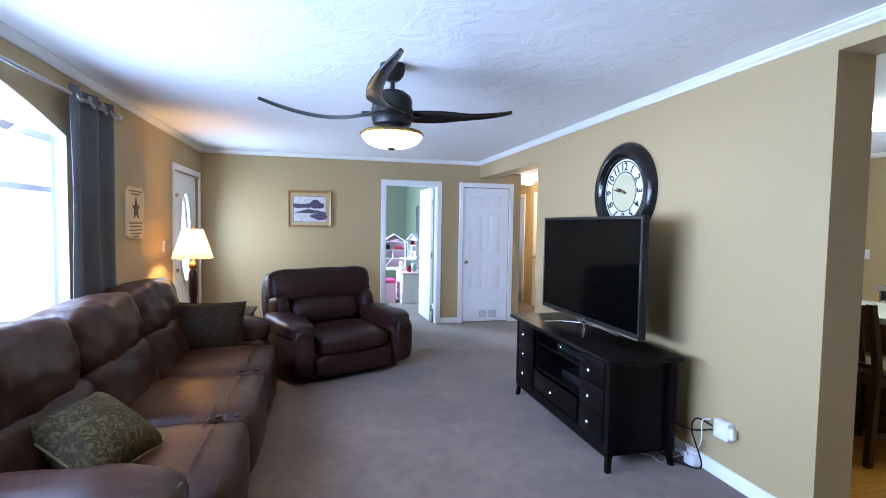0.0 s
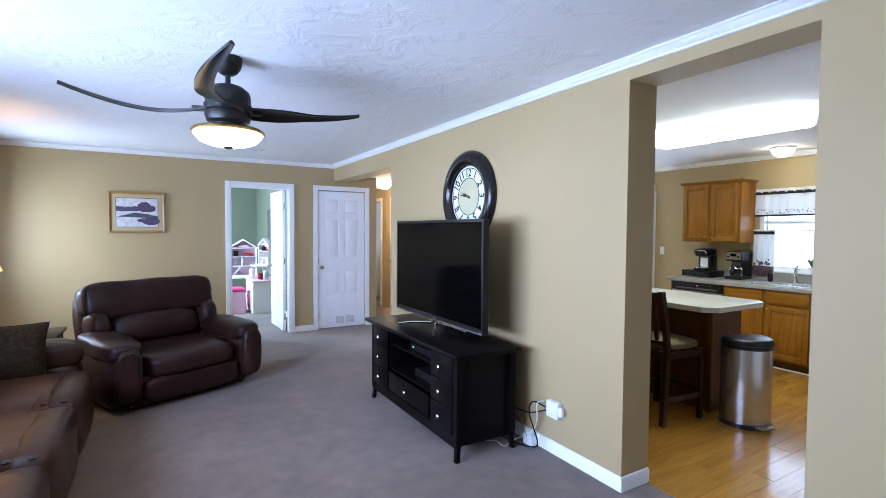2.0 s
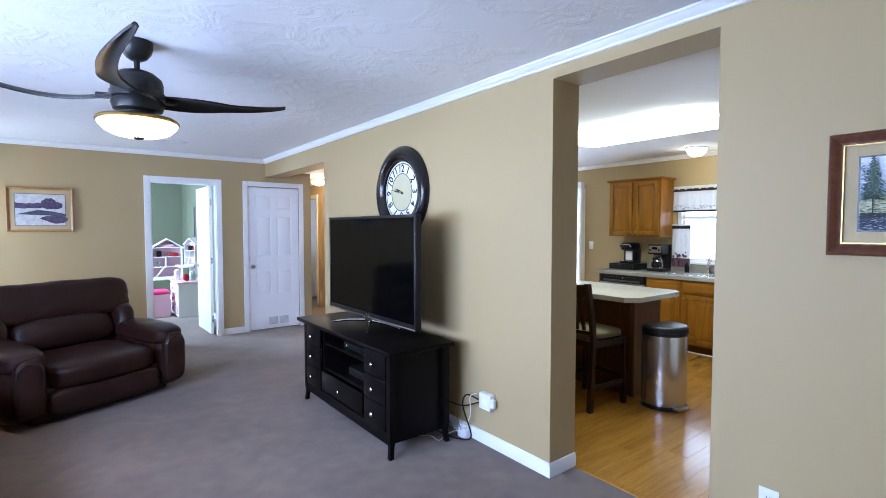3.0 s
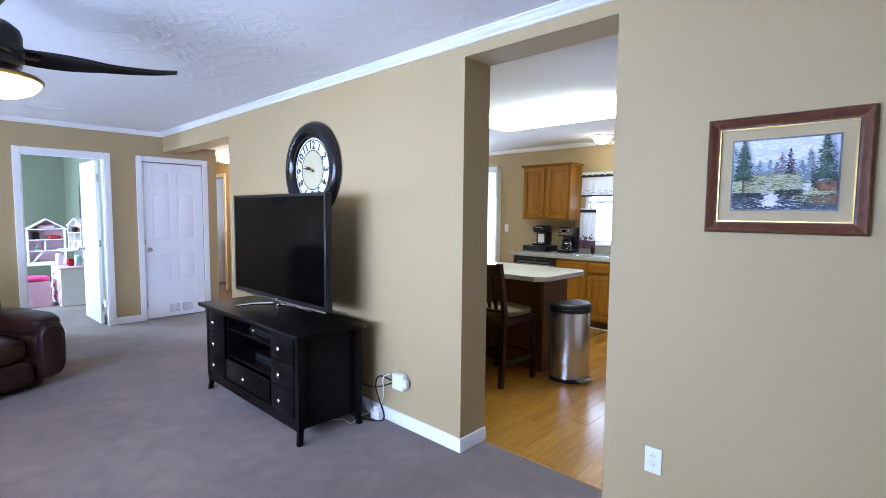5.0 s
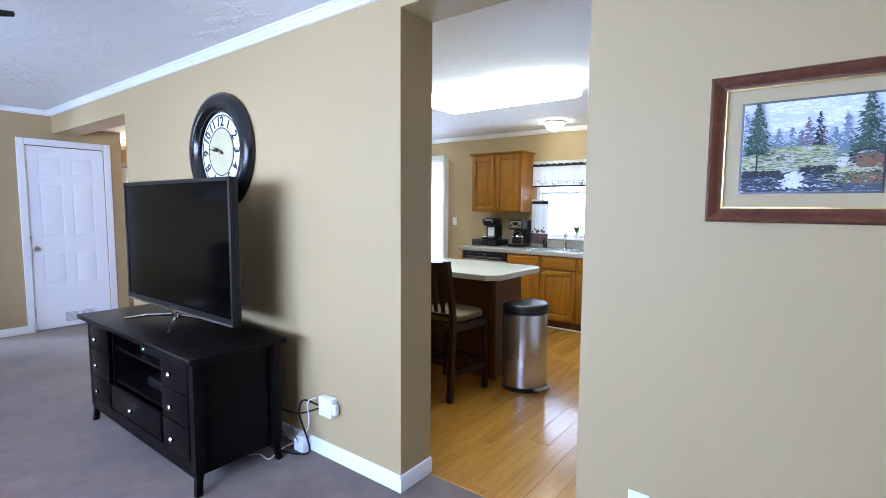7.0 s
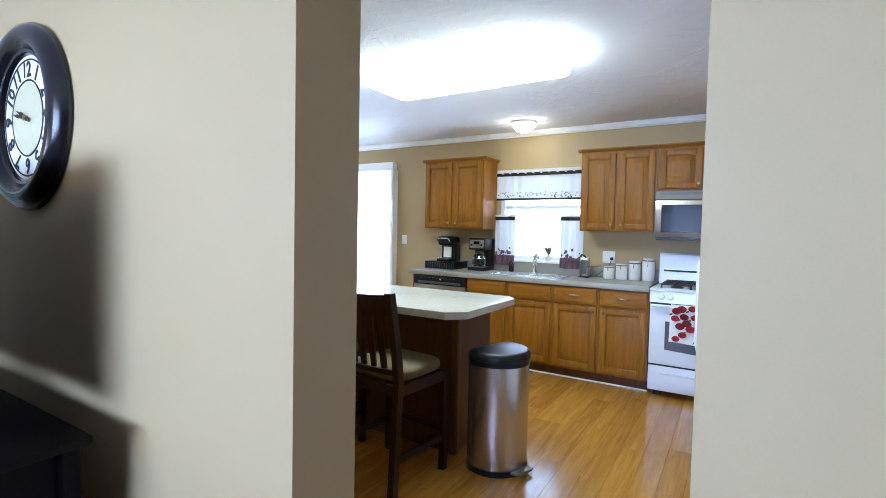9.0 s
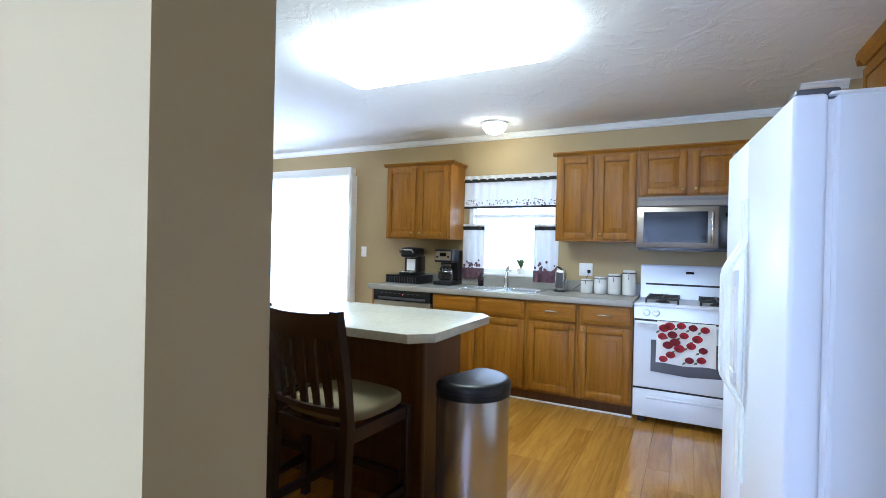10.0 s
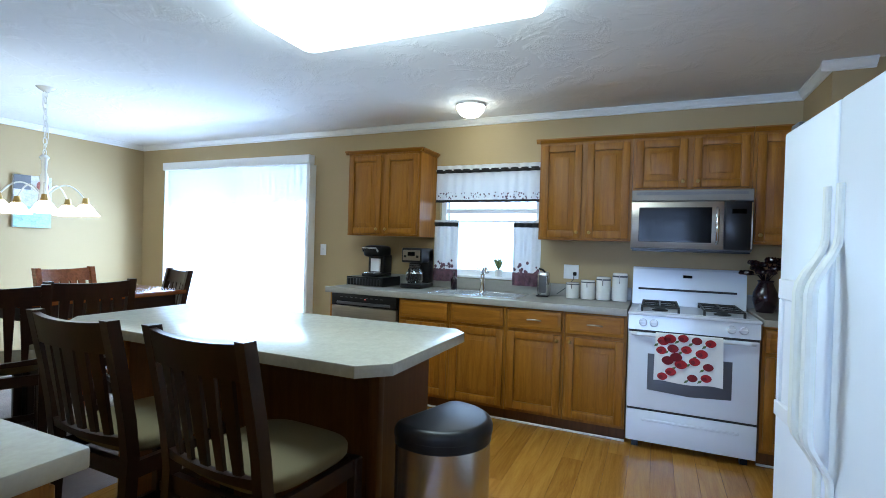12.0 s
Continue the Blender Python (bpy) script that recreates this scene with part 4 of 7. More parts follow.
def end_table():
    t = thing("end_table", pose(-0.98, 5.38, 0), "dark square end table beside the sofa", "table")
    part("tabletop", box(-0.36, 0.46, -0.27, 0.29, 0.555, 0.585, 0.006, 2), M["espresso"], t)
    part("apron", boxes((-0.33, 0.43, -0.24, -0.22, 0.47, 0.555), (-0.33, 0.43, 0.24, 0.26, 0.47, 0.555), (-0.33, -0.31, -0.22, 0.24, 0.47, 0.555), (0.41, 0.43, -0.22, 0.24, 0.47, 0.555)), M["espresso"], t)
    for x in (-0.33, 0.40):
        for y in (-0.24, 0.23):
            part("leg", box(x, x + 0.035, y, y + 0.035, 0.0, 0.555, 0.003), M["espresso"], t)
    lamp = thing("table_lamp", pose(-1.09, 5.40, 0.585), "lit table lamp with cream shade and brass-topped base", "lamp")
    part("base", lathe([(0, 0), (0.085, 0), (0.088, 0.012), (0.06, 0.028), (0.034, 0.05), (0.03, 0.10), (0.04, 0.2), (0.042, 0.30), (0.034, 0.40), (0.02, 0.43), (0, 0.43)], 28), M["cherry"], lamp)
    part("collar", lathe([(0, 0.43), (0.022, 0.43), (0.04, 0.45), (0.042, 0.475), (0.026, 0.50), (0.012, 0.515), (0.008, 0.62), (0, 0.62)], 24), M["brass"], lamp, "shiny brass collar and stem")
    bm = bmesh.new()
    lo, hi = [], []
    for k in range(8):
        t = 2 * math.pi * (k + 0.5) / 8
        # a square shade with clipped corners
        q = 1 / max(abs(math.cos(t)), abs(math.sin(t)))
        lo.append(bm.verts.new((0.185 * math.cos(t) * q * 0.95, 0.185 * math.sin(t) * q * 0.95, 0.545)))
        hi.append(bm.verts.new((0.095 * math.cos(t) * q * 0.95, 0.095 * math.sin(t) * q * 0.95, 0.832)))
    for k in range(8):
        bm.faces.new((lo[k], lo[(k + 1) % 8], hi[(k + 1) % 8], hi[k]))
    bmesh.ops.solidify(bm, geom=bm.faces[:], thickness=0.002)
    part("shade", bm, M["shade"], lamp, "cream fabric shade lit from inside")
    part("finial", lathe([(0, 0.835), (0.006, 0.835), (0.01, 0.85), (0, 0.862)], 12), M["brass"], lamp)
    part("harp", tube([(0.05 * math.sin(math.pi * k / 10), 0, 0.6 + 0.235 * k / 10) for k in range(11)], 0.002, 5), M["brass"], lamp)


end_table()


def tv_stand():
    s = thing("tv_stand", pose(1.85, 2.66, 0), "black-stained wooden TV stand with six drawers and open shelves", "cabinet")
    D, W_ = 0.48, 1.42
    part("top", box(-0.03, D + 0.02, -0.04, W_ + 0.10, 0.675, 0.705, 0.007, 2), M["espresso"], s)
    lo = 0.085
    part("end_panel", box(0.03, D - 0.01, 0.035, 0.055, lo, 0.675), M["espresso"], s)
    part("end_panel", box(0.03, D - 0.01, W_ - 0.055, W_ - 0.035, lo, 0.675), M["espresso"], s)
    part("back_panel", box(D - 0.03, D - 0.015, 0.055, W_ - 0.055, lo, 0.675), M["espresso"], s)
    part("bottom", box(0.02, D - 0.03, 0.055, W_ - 0.055, lo, lo + 0.02), M["espresso"], s)
    for y in (0.345, W_ - 0.365):
        part("divider", box(0.02, D - 0.03, y, y + 0.02, lo + 0.02, 0.675), M["espresso"], s)
    part("shelf", box(0.03, D - 0.03, 0.365, W_ - 0.365, 0.545, 0.56), M["espresso"], s)
    part("shelf", box(0.03, D - 0.03, 0.365, W_ - 0.365, 0.335, 0.355), M["espresso"], s)
    for x in (0.0, D - 0.045):
        for y in (0.0, W_ - 0.045):
            bm = bmesh.new()
            steps = ((0.675, 0.0), (0.12, 0.0), (0.08, 0.001), (0.04, 0.005), (0.0, 0.01))
            sx, sy = (-1 if x == 0 else 1), (-1 if y == 0 else 1)
            rings = []
            for z, o in steps:
                k = 0.045 - (0.014 if z < 0.10 else 0)
                cx, cy = x + 0.0225 + sx * o, y + 0.0225 + sy * o
                rings.append([bm.verts.new((cx + a * k / 2, cy + b * k / 2, z)) for a, b in ((-1, -1), (1, -1), (1, 1), (-1, 1))])
            for a, b in zip(rings, rings[1:]):
                for k in range(4):
                    bm.faces.new((a[k], a[(k + 1) % 4], b[(k + 1) % 4], b[k]))
            bm.faces.new(rings[0]), bm.faces.new(rings[-1])
            bmesh.ops.recalc_face_normals(bm, faces=bm.faces)
            part("leg", bm, M["espresso"], s)
    knob_profile = [(0, 0), (0.006, 0), (0.006, 0.012), (0.014, 0.018), (0.016, 0.026), (0.01, 0.032), (0, 0.033)]

    def drawer(y0, y1, z0, z1):
        d = part("drawer", box(-0.004, 0.014, y0, y1, z0, z1, 0.004, 2), M["espresso"], s)
        k = part("knob", lathe(knob_profile, 16), M["chrome"], d, "polished round metal knob")
        k.matrix_local = pose(-0.004, (y0 + y1) / 2, (z0 + z1) / 2, 0, -90)
    for y0, y1 in ((0.055, 0.34), (W_ - 0.34, W_ - 0.055)):
        for i in range(3):
            drawer(y0, y1, 0.165 + i * 0.168, 0.328 + i * 0.168)
    drawer(0.37, W_ - 0.37, 0.18, 0.33)
    part("apron", box(0.004, 0.03, 0.04, W_ - 0.04, lo, 0.16, 0.003), M["espresso"], s)
    # boxes on the shelves
    b = solo("media_player", box(0, 0.26, 0, 0.36, 0, 0.05, 0.004), M["black"], pose(1.93, 3.12, 0.56), "slim black media box with tiny green lights", "electronics")
    part("button", boxes((-0.003, 0.002, 0.03, 0.042, 0.018, 0.03), (-0.003, 0.002, 0.055, 0.063, 0.02, 0.028)), M["chrome"], b)
    part("indicator", box(-0.003, 0.002, 0.30, 0.312, 0.02, 0.028), glowing("green_indicator", (0.1, 1.0, 0.3), 2.0), b, "glowing green light")
    c = solo("media_player", box(0, 0.24, 0, 0.30, 0, 0.06, 0.005), M["black"], pose(1.95, 3.14, 0.355), "black set-top box on the lower shelf", "electronics")
    part("button", box(-0.003, 0.002, 0.10, 0.18, 0.025, 0.032), M["nickel"], c)
    return s


tv_stand()


def television():
    t = thing("television", pose(2.13, 3.463, 0.705), "large flat black television on chrome splayed legs", "television")
    w, h, z0 = 0.693, 0.80, 0.075
    part("body", box(0.004, 0.045, -w, w, z0, z0 + h, 0.006, 2), M["black"], t)
    part("bezel", boxes((-0.006, 0.006, -w, -w + 0.022, z0, z0 + h), (-0.006, 0.006, w - 0.022, w, z0, z0 + h), (-0.006, 0.006, -w + 0.022, w - 0.022, z0 + h - 0.022, z0 + h), (-0.006, 0.006, -w + 0.022, w - 0.022, z0, z0 + 0.035), bev=0.002), M["black"], t)
    part("screen", box(-0.001, 0.003, -w + 0.022, w - 0.022, z0 + 0.035, z0 + h - 0.022), M["screen"], t, "dark glossy screen switched off")
    part("trim_strip", box(-0.009, -0.004, -w + 0.01, w - 0.01, z0 - 0.004, z0 + 0.006, 0.001), M["nickel"], t)
    part("badge", box(-0.008, -0.005, -0.04, 0.04, z0 + 0.014, z0 + 0.024), M["nickel"], t)
    neck = part("neck", box(0.005, 0.035, -0.05, 0.05, 0.03, z0 + 0.05, 0.004), M["chrome"], t)
    for a, b in (((0, 0.03), (-0.17, 0.30)), ((0, -0.03), (-0.17, -0.30)), ((0.02, 0.03), (0.12, 0.30)), ((0.02, -0.03), (0.12, -0.30))):
        part("leg", tube([(a[0], a[1], 0.045), ((a[0] + b[0]) / 2, (a[1] + b[1]) / 2, 0.035), (b[0], b[1], 0.009)], [0.012, 0.010, 0.008], 8), M["chrome"], neck)
    part("back_bulge", box(0.045, 0.075, -0.42, 0.42, z0 + 0.12, z0 + 0.6, 0.02, 2), M["black"], t)


television()


def wall_clock():
    c = thing("wall_clock", pose(EAST - 0.004, 3.503, 1.785, 0, -90, 0), "large round wall clock with a wide black frame", "clock")
    # local z points into the room; local x is up
    part("rim", lathe([(0.385, 0.0), (0.385, 0.02), (0.37, 0.045), (0.345, 0.06), (0.315, 0.062), (0.29, 0.05), (0.275, 0.032), (0.262, 0.03), (0.255, 0.018), (0.255, 0.0), (0.385, 0.0)], 64), M["clock_rim"], c, "glossy black stepped frame")
    part("dial", lathe([(0, 0.012), (0.256, 0.012)], 64), M["clock_face"], c, "ivory dial with dark numerals")
    part("dial_centre", lathe([(0, 0.0145), (0.15, 0.0145)], 48), M["clock_gold"], c)
    for r in (0.152, 0.235):
        part("ring", lathe([(r, 0.013), (r + 0.004, 0.0165), (r + 0.008, 0.013)], 64), M["ink"], c)
    for k, word in enumerate(("12", "1", "2", "3", "4", "5", "6", "7", "8", "9", "10", "11")):
        ang = -30 * k
        num = part("numeral", text_mesh(word, 0.088, 0.0008, 0.0016), M["ink"], c)
        num.matrix_local = pose(0, 0, 0.0145, 0, 0, ang) @ pose(0.195, 0, 0) @ pose(0, 0, 0, 0, 0, -90)
    for ang, length, wide in ((-292, 0.11, 0.011), (-280, 0.165, 0.008)):
        bm = prism([(-0.04, -wide * 0.6), (length * 0.45, -wide), (length * 0.6, -wide * 0.4), (length, 0), (length * 0.6, wide * 0.4), (length * 0.45, wide), (-0.04, wide * 0.6)], 0.002)
        hnd = part("clock_pointer", bm, M["ink"], c)
        hnd.matrix_local = pose(0, 0, 0.02 + 0.003 * (wide < 0.01), 0, 0, ang)
    part("cap", lathe([(0, 0.03), (0.012, 0.028), (0.012, 0.014)], 16), M["brass"], c)


wall_clock()


def framed_picture(name, m, w, h, frame_w, mat_w, frame_m, label, paint, liner=None, depth=0.03):
    """A picture on a wall; local x runs along the wall, z up, the face towards -y."""
    p = thing(name, m, label, "picture")
    profile = ((0, 0), (0, 0.66), (0.10, 0.94), (0.2, 1.0), (0.38, 0.9), (0.62, 0.62), (0.86, 0.52), (1, 0.5), (1, 0))
    for k in range(4):
        bm, ends = bmesh.new(), []
        for j in (k, (k + 1) % 4):
            sx, sz = ((-1, -1), (1, -1), (1, 1), (-1, 1))[j]
            ends.append([bm.verts.new((sx * (w / 2 - d * frame_w), -depth * o, sz * (h / 2 - d * frame_w))) for d, o in profile])
        n = len(profile)
        for i in range(n):
            bm.faces.new((ends[0][i], ends[0][(i + 1) % n], ends[1][(i + 1) % n], ends[1][i]))
        bm.faces.new(ends[0]), bm.faces.new(list(reversed(ends[1])))
        bmesh.ops.recalc_face_normals(bm, faces=bm.faces)
        part("frame_rail", bm, frame_m, p)
    iw, ih = w / 2 - frame_w, h / 2 - frame_w
    if liner:
        t = 0.004
        part("liner", boxes((-iw, iw, -depth + 0.008, -0.004, ih - t, ih), (-iw, iw, -depth + 0.008, -0.004, -ih, -ih + t), (-iw, -iw + t, -depth + 0.008, -0.004, -ih + t, ih - t), (iw - t, iw, -depth + 0.008, -0.004, -ih + t, ih - t)), liner, p, "thin gilt inner edge")
    part("mat_board", box(-iw, iw, -0.012, -0.006, -ih, ih), M["mat_board"], p)
    pw, ph = iw - mat_w, ih - mat_w
    part("mat_edge", box(-pw - 0.006, pw + 0.006, -0.0135, -0.011, -ph - 0.006, ph + 0.006), M["grey"], p)
    paint(p, pw, ph)
    return p


def at_depth(k):
    return Matrix(((1, 0, 0, 0), (0, 0, -1, -0.0136 - 0.0004 * k), (0, 1, 0, 0), (0, 0, 0, 1)))


def hills(x0, x1, base, top, seed, n=40, rough=3.0):
    pts = [(x0, base)]
    for i in range(n + 1):
        x = x0 + (x1 - x0) * i / n
        pts.append((x, top + 0.25 * (top - base) * noise.noise(Vector((x * 20 * rough / 3 + seed, seed, 0)))))
    return pts + [(x1, base)]


PAINT = {
    "sky": (0.60, 0.64, 0.74), "cloud": (0.74, 0.75, 0.80), "haze": (0.40, 0.48, 0.58), "far": (0.17, 0.23, 0.27), "plum": (0.20, 0.15, 0.18),
    "pine": (0.045, 0.075, 0.065), "needle": (0.10, 0.155, 0.11), "straw": (0.50, 0.50, 0.33), "grass": (0.27, 0.30, 0.15), "moss": (0.12, 0.15, 0.085),
    "stone": (0.05, 0.055, 0.06), "deep": (0.085, 0.105, 0.13), "foam": (0.66, 0.66, 0.74), "rust": (0.30, 0.12, 0.09), "bark": (0.07, 0.055, 0.045),
}


def forest_stream(p, w, h):
    """A landscape in short brush strokes: sky, far wood, two stands of pines, meadow and a rocky stream."""
    rng = random.Random(31)
    layer = [0]

    def put(name, colour, marks):
        """marks: (u, v, half length, half width, slope) in shares of the picture's half size."""
        bm = bmesh.new()
        for u, v, a, b, t in marks:
            u, v = max(-1 + a, min(1 - a, u)), max(-1 + b, min(1 - b, v))
            c, d = math.cos(t), math.sin(t)
            layer[0] += 1
            y = -0.0146 - 0.000003 * layer[0]
            ring = []
            for k in range(7):
                q = 2 * math.pi * k / 7 + rng.uniform(-0.3, 0.3)
                e, f = a * math.cos(q), b * math.sin(q)
                ring.append(bm.verts.new((max(-1, min(1, u + e * c - f * d * h / w)) * w, y, max(-1, min(1, v + e * d * w / h + f * c)) * h)))
            bm.faces.new(ring)
        key = "paint_" + colour
        if key not in M:
            M[key] = surface("painted_" + colour, PAINT[colour], 0.85, shine=0.15, vary=0.22, big=60, fine=240, relief=0.15)
        tagged(part(name, bm, M[key], p), kind="stuff")

    def spread(n, u0, u1, v0, v1, a, b, t=0.12):
        return [(rng.uniform(u0, u1), rng.uniform(v0, v1), 0.62 * a * rng.uniform(0.4, 1.3), 0.55 * b * rng.uniform(0.4, 1.3), rng.gauss(0, t)) for _ in range(int(2.4 * n))]

    def pine(x, base, top, wide, n, lift=0.0):
        marks = []
        for _ in range(2 * n):
            f = rng.random() ** 1.3
            half = wide * (1 - f) ** 0.8 + 0.012
            u = rng.gauss(0, 0.45) * half
            marks.append((x + u, base + (top - base) * f - abs(u) * 0.35 + lift, 0.018 + 0.024 * (1 - f), 0.013, (-0.5 if u > 0 else 0.5) + rng.gauss(0, 0.2)))
        return marks

    M["paint_sky"] = surface("painted_sky", PAINT["sky"], 0.85, shine=0.15, vary=0.1, big=20, fine=160, relief=0.1)
    part("sky_area", prism([(-w, -h), (w, -h), (w, h), (-w, h)], 0.0003, at_depth(0)), M["paint_sky"], p)
    put("sky_stroke", "cloud", spread(70, -0.6, 0.7, 0.1, 1, 0.14, 0.05))
    put("sky_stroke", "haze", spread(26, -1, 1, 0.05, 0.45, 0.09, 0.05))
    put("far_wood", "haze", [m for x in (-0.62, -0.52, -0.35, 0.3) for m in pine(x, 0.0, rng.uniform(0.25, 0.45), 0.13, 26)])
    put("far_wood", "far", [m for x, t in ((-0.45, 0.40), (-0.25, 0.42), (-0.12, 0.34), (0.04, 0.40), (0.36, 0.35)) for m in pine(x, 0.0, t, 0.12, 34)])
    put("far_wood", "plum", pine(-0.02, 0.05, 0.62, 0.10, 30) + pine(0.2, 0.05, 0.4, 0.1, 16))
    put("far_wood", "stone", pine(0.13, 0.0, 0.72, 0.09, 46))
    put("meadow", "grass", spread(240, -1, 1, -0.62, 0.0, 0.13, 0.035))
    put("meadow", "straw", spread(130, -1, 0.75, -0.5, -0.02, 0.11, 0.022))
    put("meadow", "moss", spread(60, -1, 1, -0.5, -0.05, 0.09, 0.022))
    put("meadow", "straw", spread(50, -0.9, 0.6, -0.42, -0.1, 0.08, 0.014))
    put("water", "deep", spread(230, -1, 0.45, -1, -0.58, 0.12, 0.05) + spread(60, 0.2, 1, -1, -0.84, 0.12, 0.04))
    put("bank", "straw", spread(90, 0.25, 1, -0.78, -0.52, 0.1, 0.03, 0.2))
    put("bank", "moss", spread(60, 0.3, 1, -0.86, -0.6, 0.08, 0.03, 0.2))
    put("bank", "stone", spread(26, 0.3, 1, -0.84, -0.55, 0.06, 0.02, 0.3))
    put("bank", "rust", spread(16, 0.6, 1, -0.84, -0.66, 0.06, 0.03, 0.3))
    put("water", "stone", spread(60, -1, 0.5, -1, -0.6, 0.1, 0.03))
    put("water", "haze", spread(30, -0.9, 0.5, -0.98, -0.62, 0.08, 0.012))
    put("rock_stroke", "stone", spread(70, -1, -0.4, -0.66, -0.53, 0.06, 0.03) + spread(60, -0.1, 0.4, -0.6, -0.46, 0.06, 0.028) + spread(40, 0.55, 0.9, -0.42, -0.2, 0.06, 0.03))
    put("glint", "foam", [(-0.2 + 0.18 * rng.gauss(0, 1) * (0.25 - q * 0.6), -0.56 + q, 0.05, 0.022, rng.gauss(0, 0.3)) for q in [-0.36 * rng.random() for _ in range(90)]] + spread(6, -0.05, 0.2, -0.92, -0.84, 0.03, 0.016))
    put("waterfall", "foam", spread(26, 0.4, 0.56, -0.46, -0.3, 0.03, 0.04, 0.6) + spread(12, 0.6, 0.85, -0.3, -0.16, 0.05, 0.016))
    put("bush_stroke", "moss", spread(30, 0.62, 1, -0.5, -0.2, 0.05, 0.04, 0.6))
    put("bush_stroke", "rust", spread(24, 0.68, 1, -0.5, -0.2, 0.05, 0.05, 0.6))
    put("pine_stroke", "bark", [(-0.76, -0.55 + 0.03 * k, 0.014, 0.03, 0) for k in range(40)] + [(0.8, -0.2 + 0.03 * k, 0.013, 0.03, 0) for k in range(24)])
    put("pine_stroke", "haze", pine(0.5, -0.1, 0.66, 0.13, 60))
    put("pine_stroke", "far", pine(0.5, -0.2, 0.62, 0.15, 70) + pine(0.92, -0.2, 0.8, 0.14, 50) + pine(-0.95, -0.15, 0.85, 0.12, 46))
    put("pine_stroke", "pine", pine(-0.77, -0.12, 1.02, 0.25, 190) + pine(0.78, -0.15, 1.05, 0.24, 170))
    put("pine_stroke", "needle", pine(-0.75, -0.05, 0.95, 0.2, 60) + pine(0.76, -0.1, 1.0, 0.22, 80))


def lake_shore(p, w, h):
    part("sky_area", prism([(-w, -h), (w, -h), (w, h), (-w, h)], 0.0003, at_depth(0)), M["snow_paint"], p)
    part("far_shore", prism(hills(-w, 0.3 * w, 0.1 * h, 0.42 * h, 5.0), 0.0003, at_depth(1)), M["violet_paint"], p)
    part("bank", prism(hills(-w, w, -h, 0.05 * h, 8.0), 0.0003, at_depth(2)), M["snow_paint"], p)
    part("inlet", prism([(-w, -0.3 * h), (-0.1 * w, 0.0), (0.5 * w, -0.1 * h), (w, -0.25 * h), (w, -0.4 * h), (0.2 * w, -0.35 * h)], 0.0003, at_depth(3)), M["water_paint"], p)
    bm = bmesh.new()
    for i, (x, z, r, s) in enumerate(((0.35, 0.4, 0.34, 0.36), (0.2, 0.3, 0.2, 0.2), (0.6, 0.3, 0.3, 0.25), (0.65, -0.6, 0.45, 0.28), (-0.7, 0.2, 0.3, 0.14), (0.35, -0.55, 0.35, 0.16))):
        bm_prism(bm, [(x * w + r * w * math.cos(t) * (1 + 0.2 * noise.noise(Vector((t * 3, i, 0)))), z * h + s * h * math.sin(t) * (1 + 0.3 * noise.noise(Vector((t * 4, i + 9, 0))))) for t in [k * math.pi / 12 for k in range(24)]], 0.0003, at_depth(4 + 0.1 * i))
    tagged(part("shrubbery", bm, M["violet_paint"], p), kind="stuff")


framed_picture("framed_picture", pose(EAST - 0.002, 0.368, 1.605, 0, 0, -90), 0.495, 0.433, 0.042, 0.048, M["frame_brown"], "landscape print of a forest stream in walnut frame", forest_stream, M["brass"])
framed_picture("framed_picture", pose(-0.004, NORTH - 0.002, 1.69), 0.585, 0.50, 0.03, 0.045, M["frame_gold"], "lakeside landscape print in a light oak frame", lake_shore)


def wall_sign():
    s = thing("wall_sign", pose(WEST + 0.002, 4.785, 1.56, 0, 0, 90), "cream wooden wall sign with a rusty star", "sign")
    w, h = 0.2, 0.22
    outline = []
    for cx, cz, q in ((w, h, 0), (-w, h, 1), (-w, -h, 2), (w, -h, 3)):
        for k in range(5):
            t = q * math.pi / 2 + (4 - k) * math.pi / 8 + math.pi
            outline.append((cx + 0.035 * math.cos(t) * 1.0, cz + 0.035 * math.sin(t)))
    part("board", prism(outline, 0.014, Matrix(((1, 0, 0, 0), (0, 0, -1, 0), (0, 1, 0, 0), (0, 0, 0, 1)))), M["sign"], s)
    star = [((0.085 if k % 2 == 0 else 0.034) * math.sin(k * math.pi / 5), (0.1 if k % 2 == 0 else 0.04) * math.cos(k * math.pi / 5) + 0.035) for k in range(10)]
    part("star", prism(star, 0.006, Matrix(((1, 0, 0, 0), (0, 0, -1, -0.014), (0, 1, 0, 0), (0, 0, 0, 1)))), M["rust"], s, "rust-brown five-pointed star")
    for z, half in ((0.185, 0.15), (0.16, 0.09), (-0.085, 0.15), (-0.115, 0.13), (-0.145, 0.15), (-0.175, 0.12), (-0.198, 0.07)):
        part("lettering_bar", box(-half, half, -0.0155, -0.0138, z - 0.005, z + 0.005), M["rust"], s)


wall_sign()


def wall_plate(name, m, label, kind):
    p = thing(name, m, label, kind)
    part("plate", box(-0.036, 0.036, -0.006, 0, -0.058, 0.058, 0.003, 2), M["white"], p)
    if kind == "switch":
        part("toggle", box(-0.006, 0.006, -0.016, -0.005, -0.006, 0.014, 0.002), M["white"], p)
    else:
        for z in (-0.02, 0.02):
            s = part("socket", lathe([(0, 0.008), (0.016, 0.008), (0.017, 0.005)], 18), M["white"], p)
            s.matrix_local = pose(0, 0, z, 90)
            part("slot", boxes((-0.007, -0.005, -0.0092, -0.0078, z - 0.003, z + 0.006), (0.005, 0.007, -0.0092, -0.0078, z - 0.003, z + 0.006)), M["ink"], s).matrix_local = pose(0, 0, z, 90).inverted()
    return p


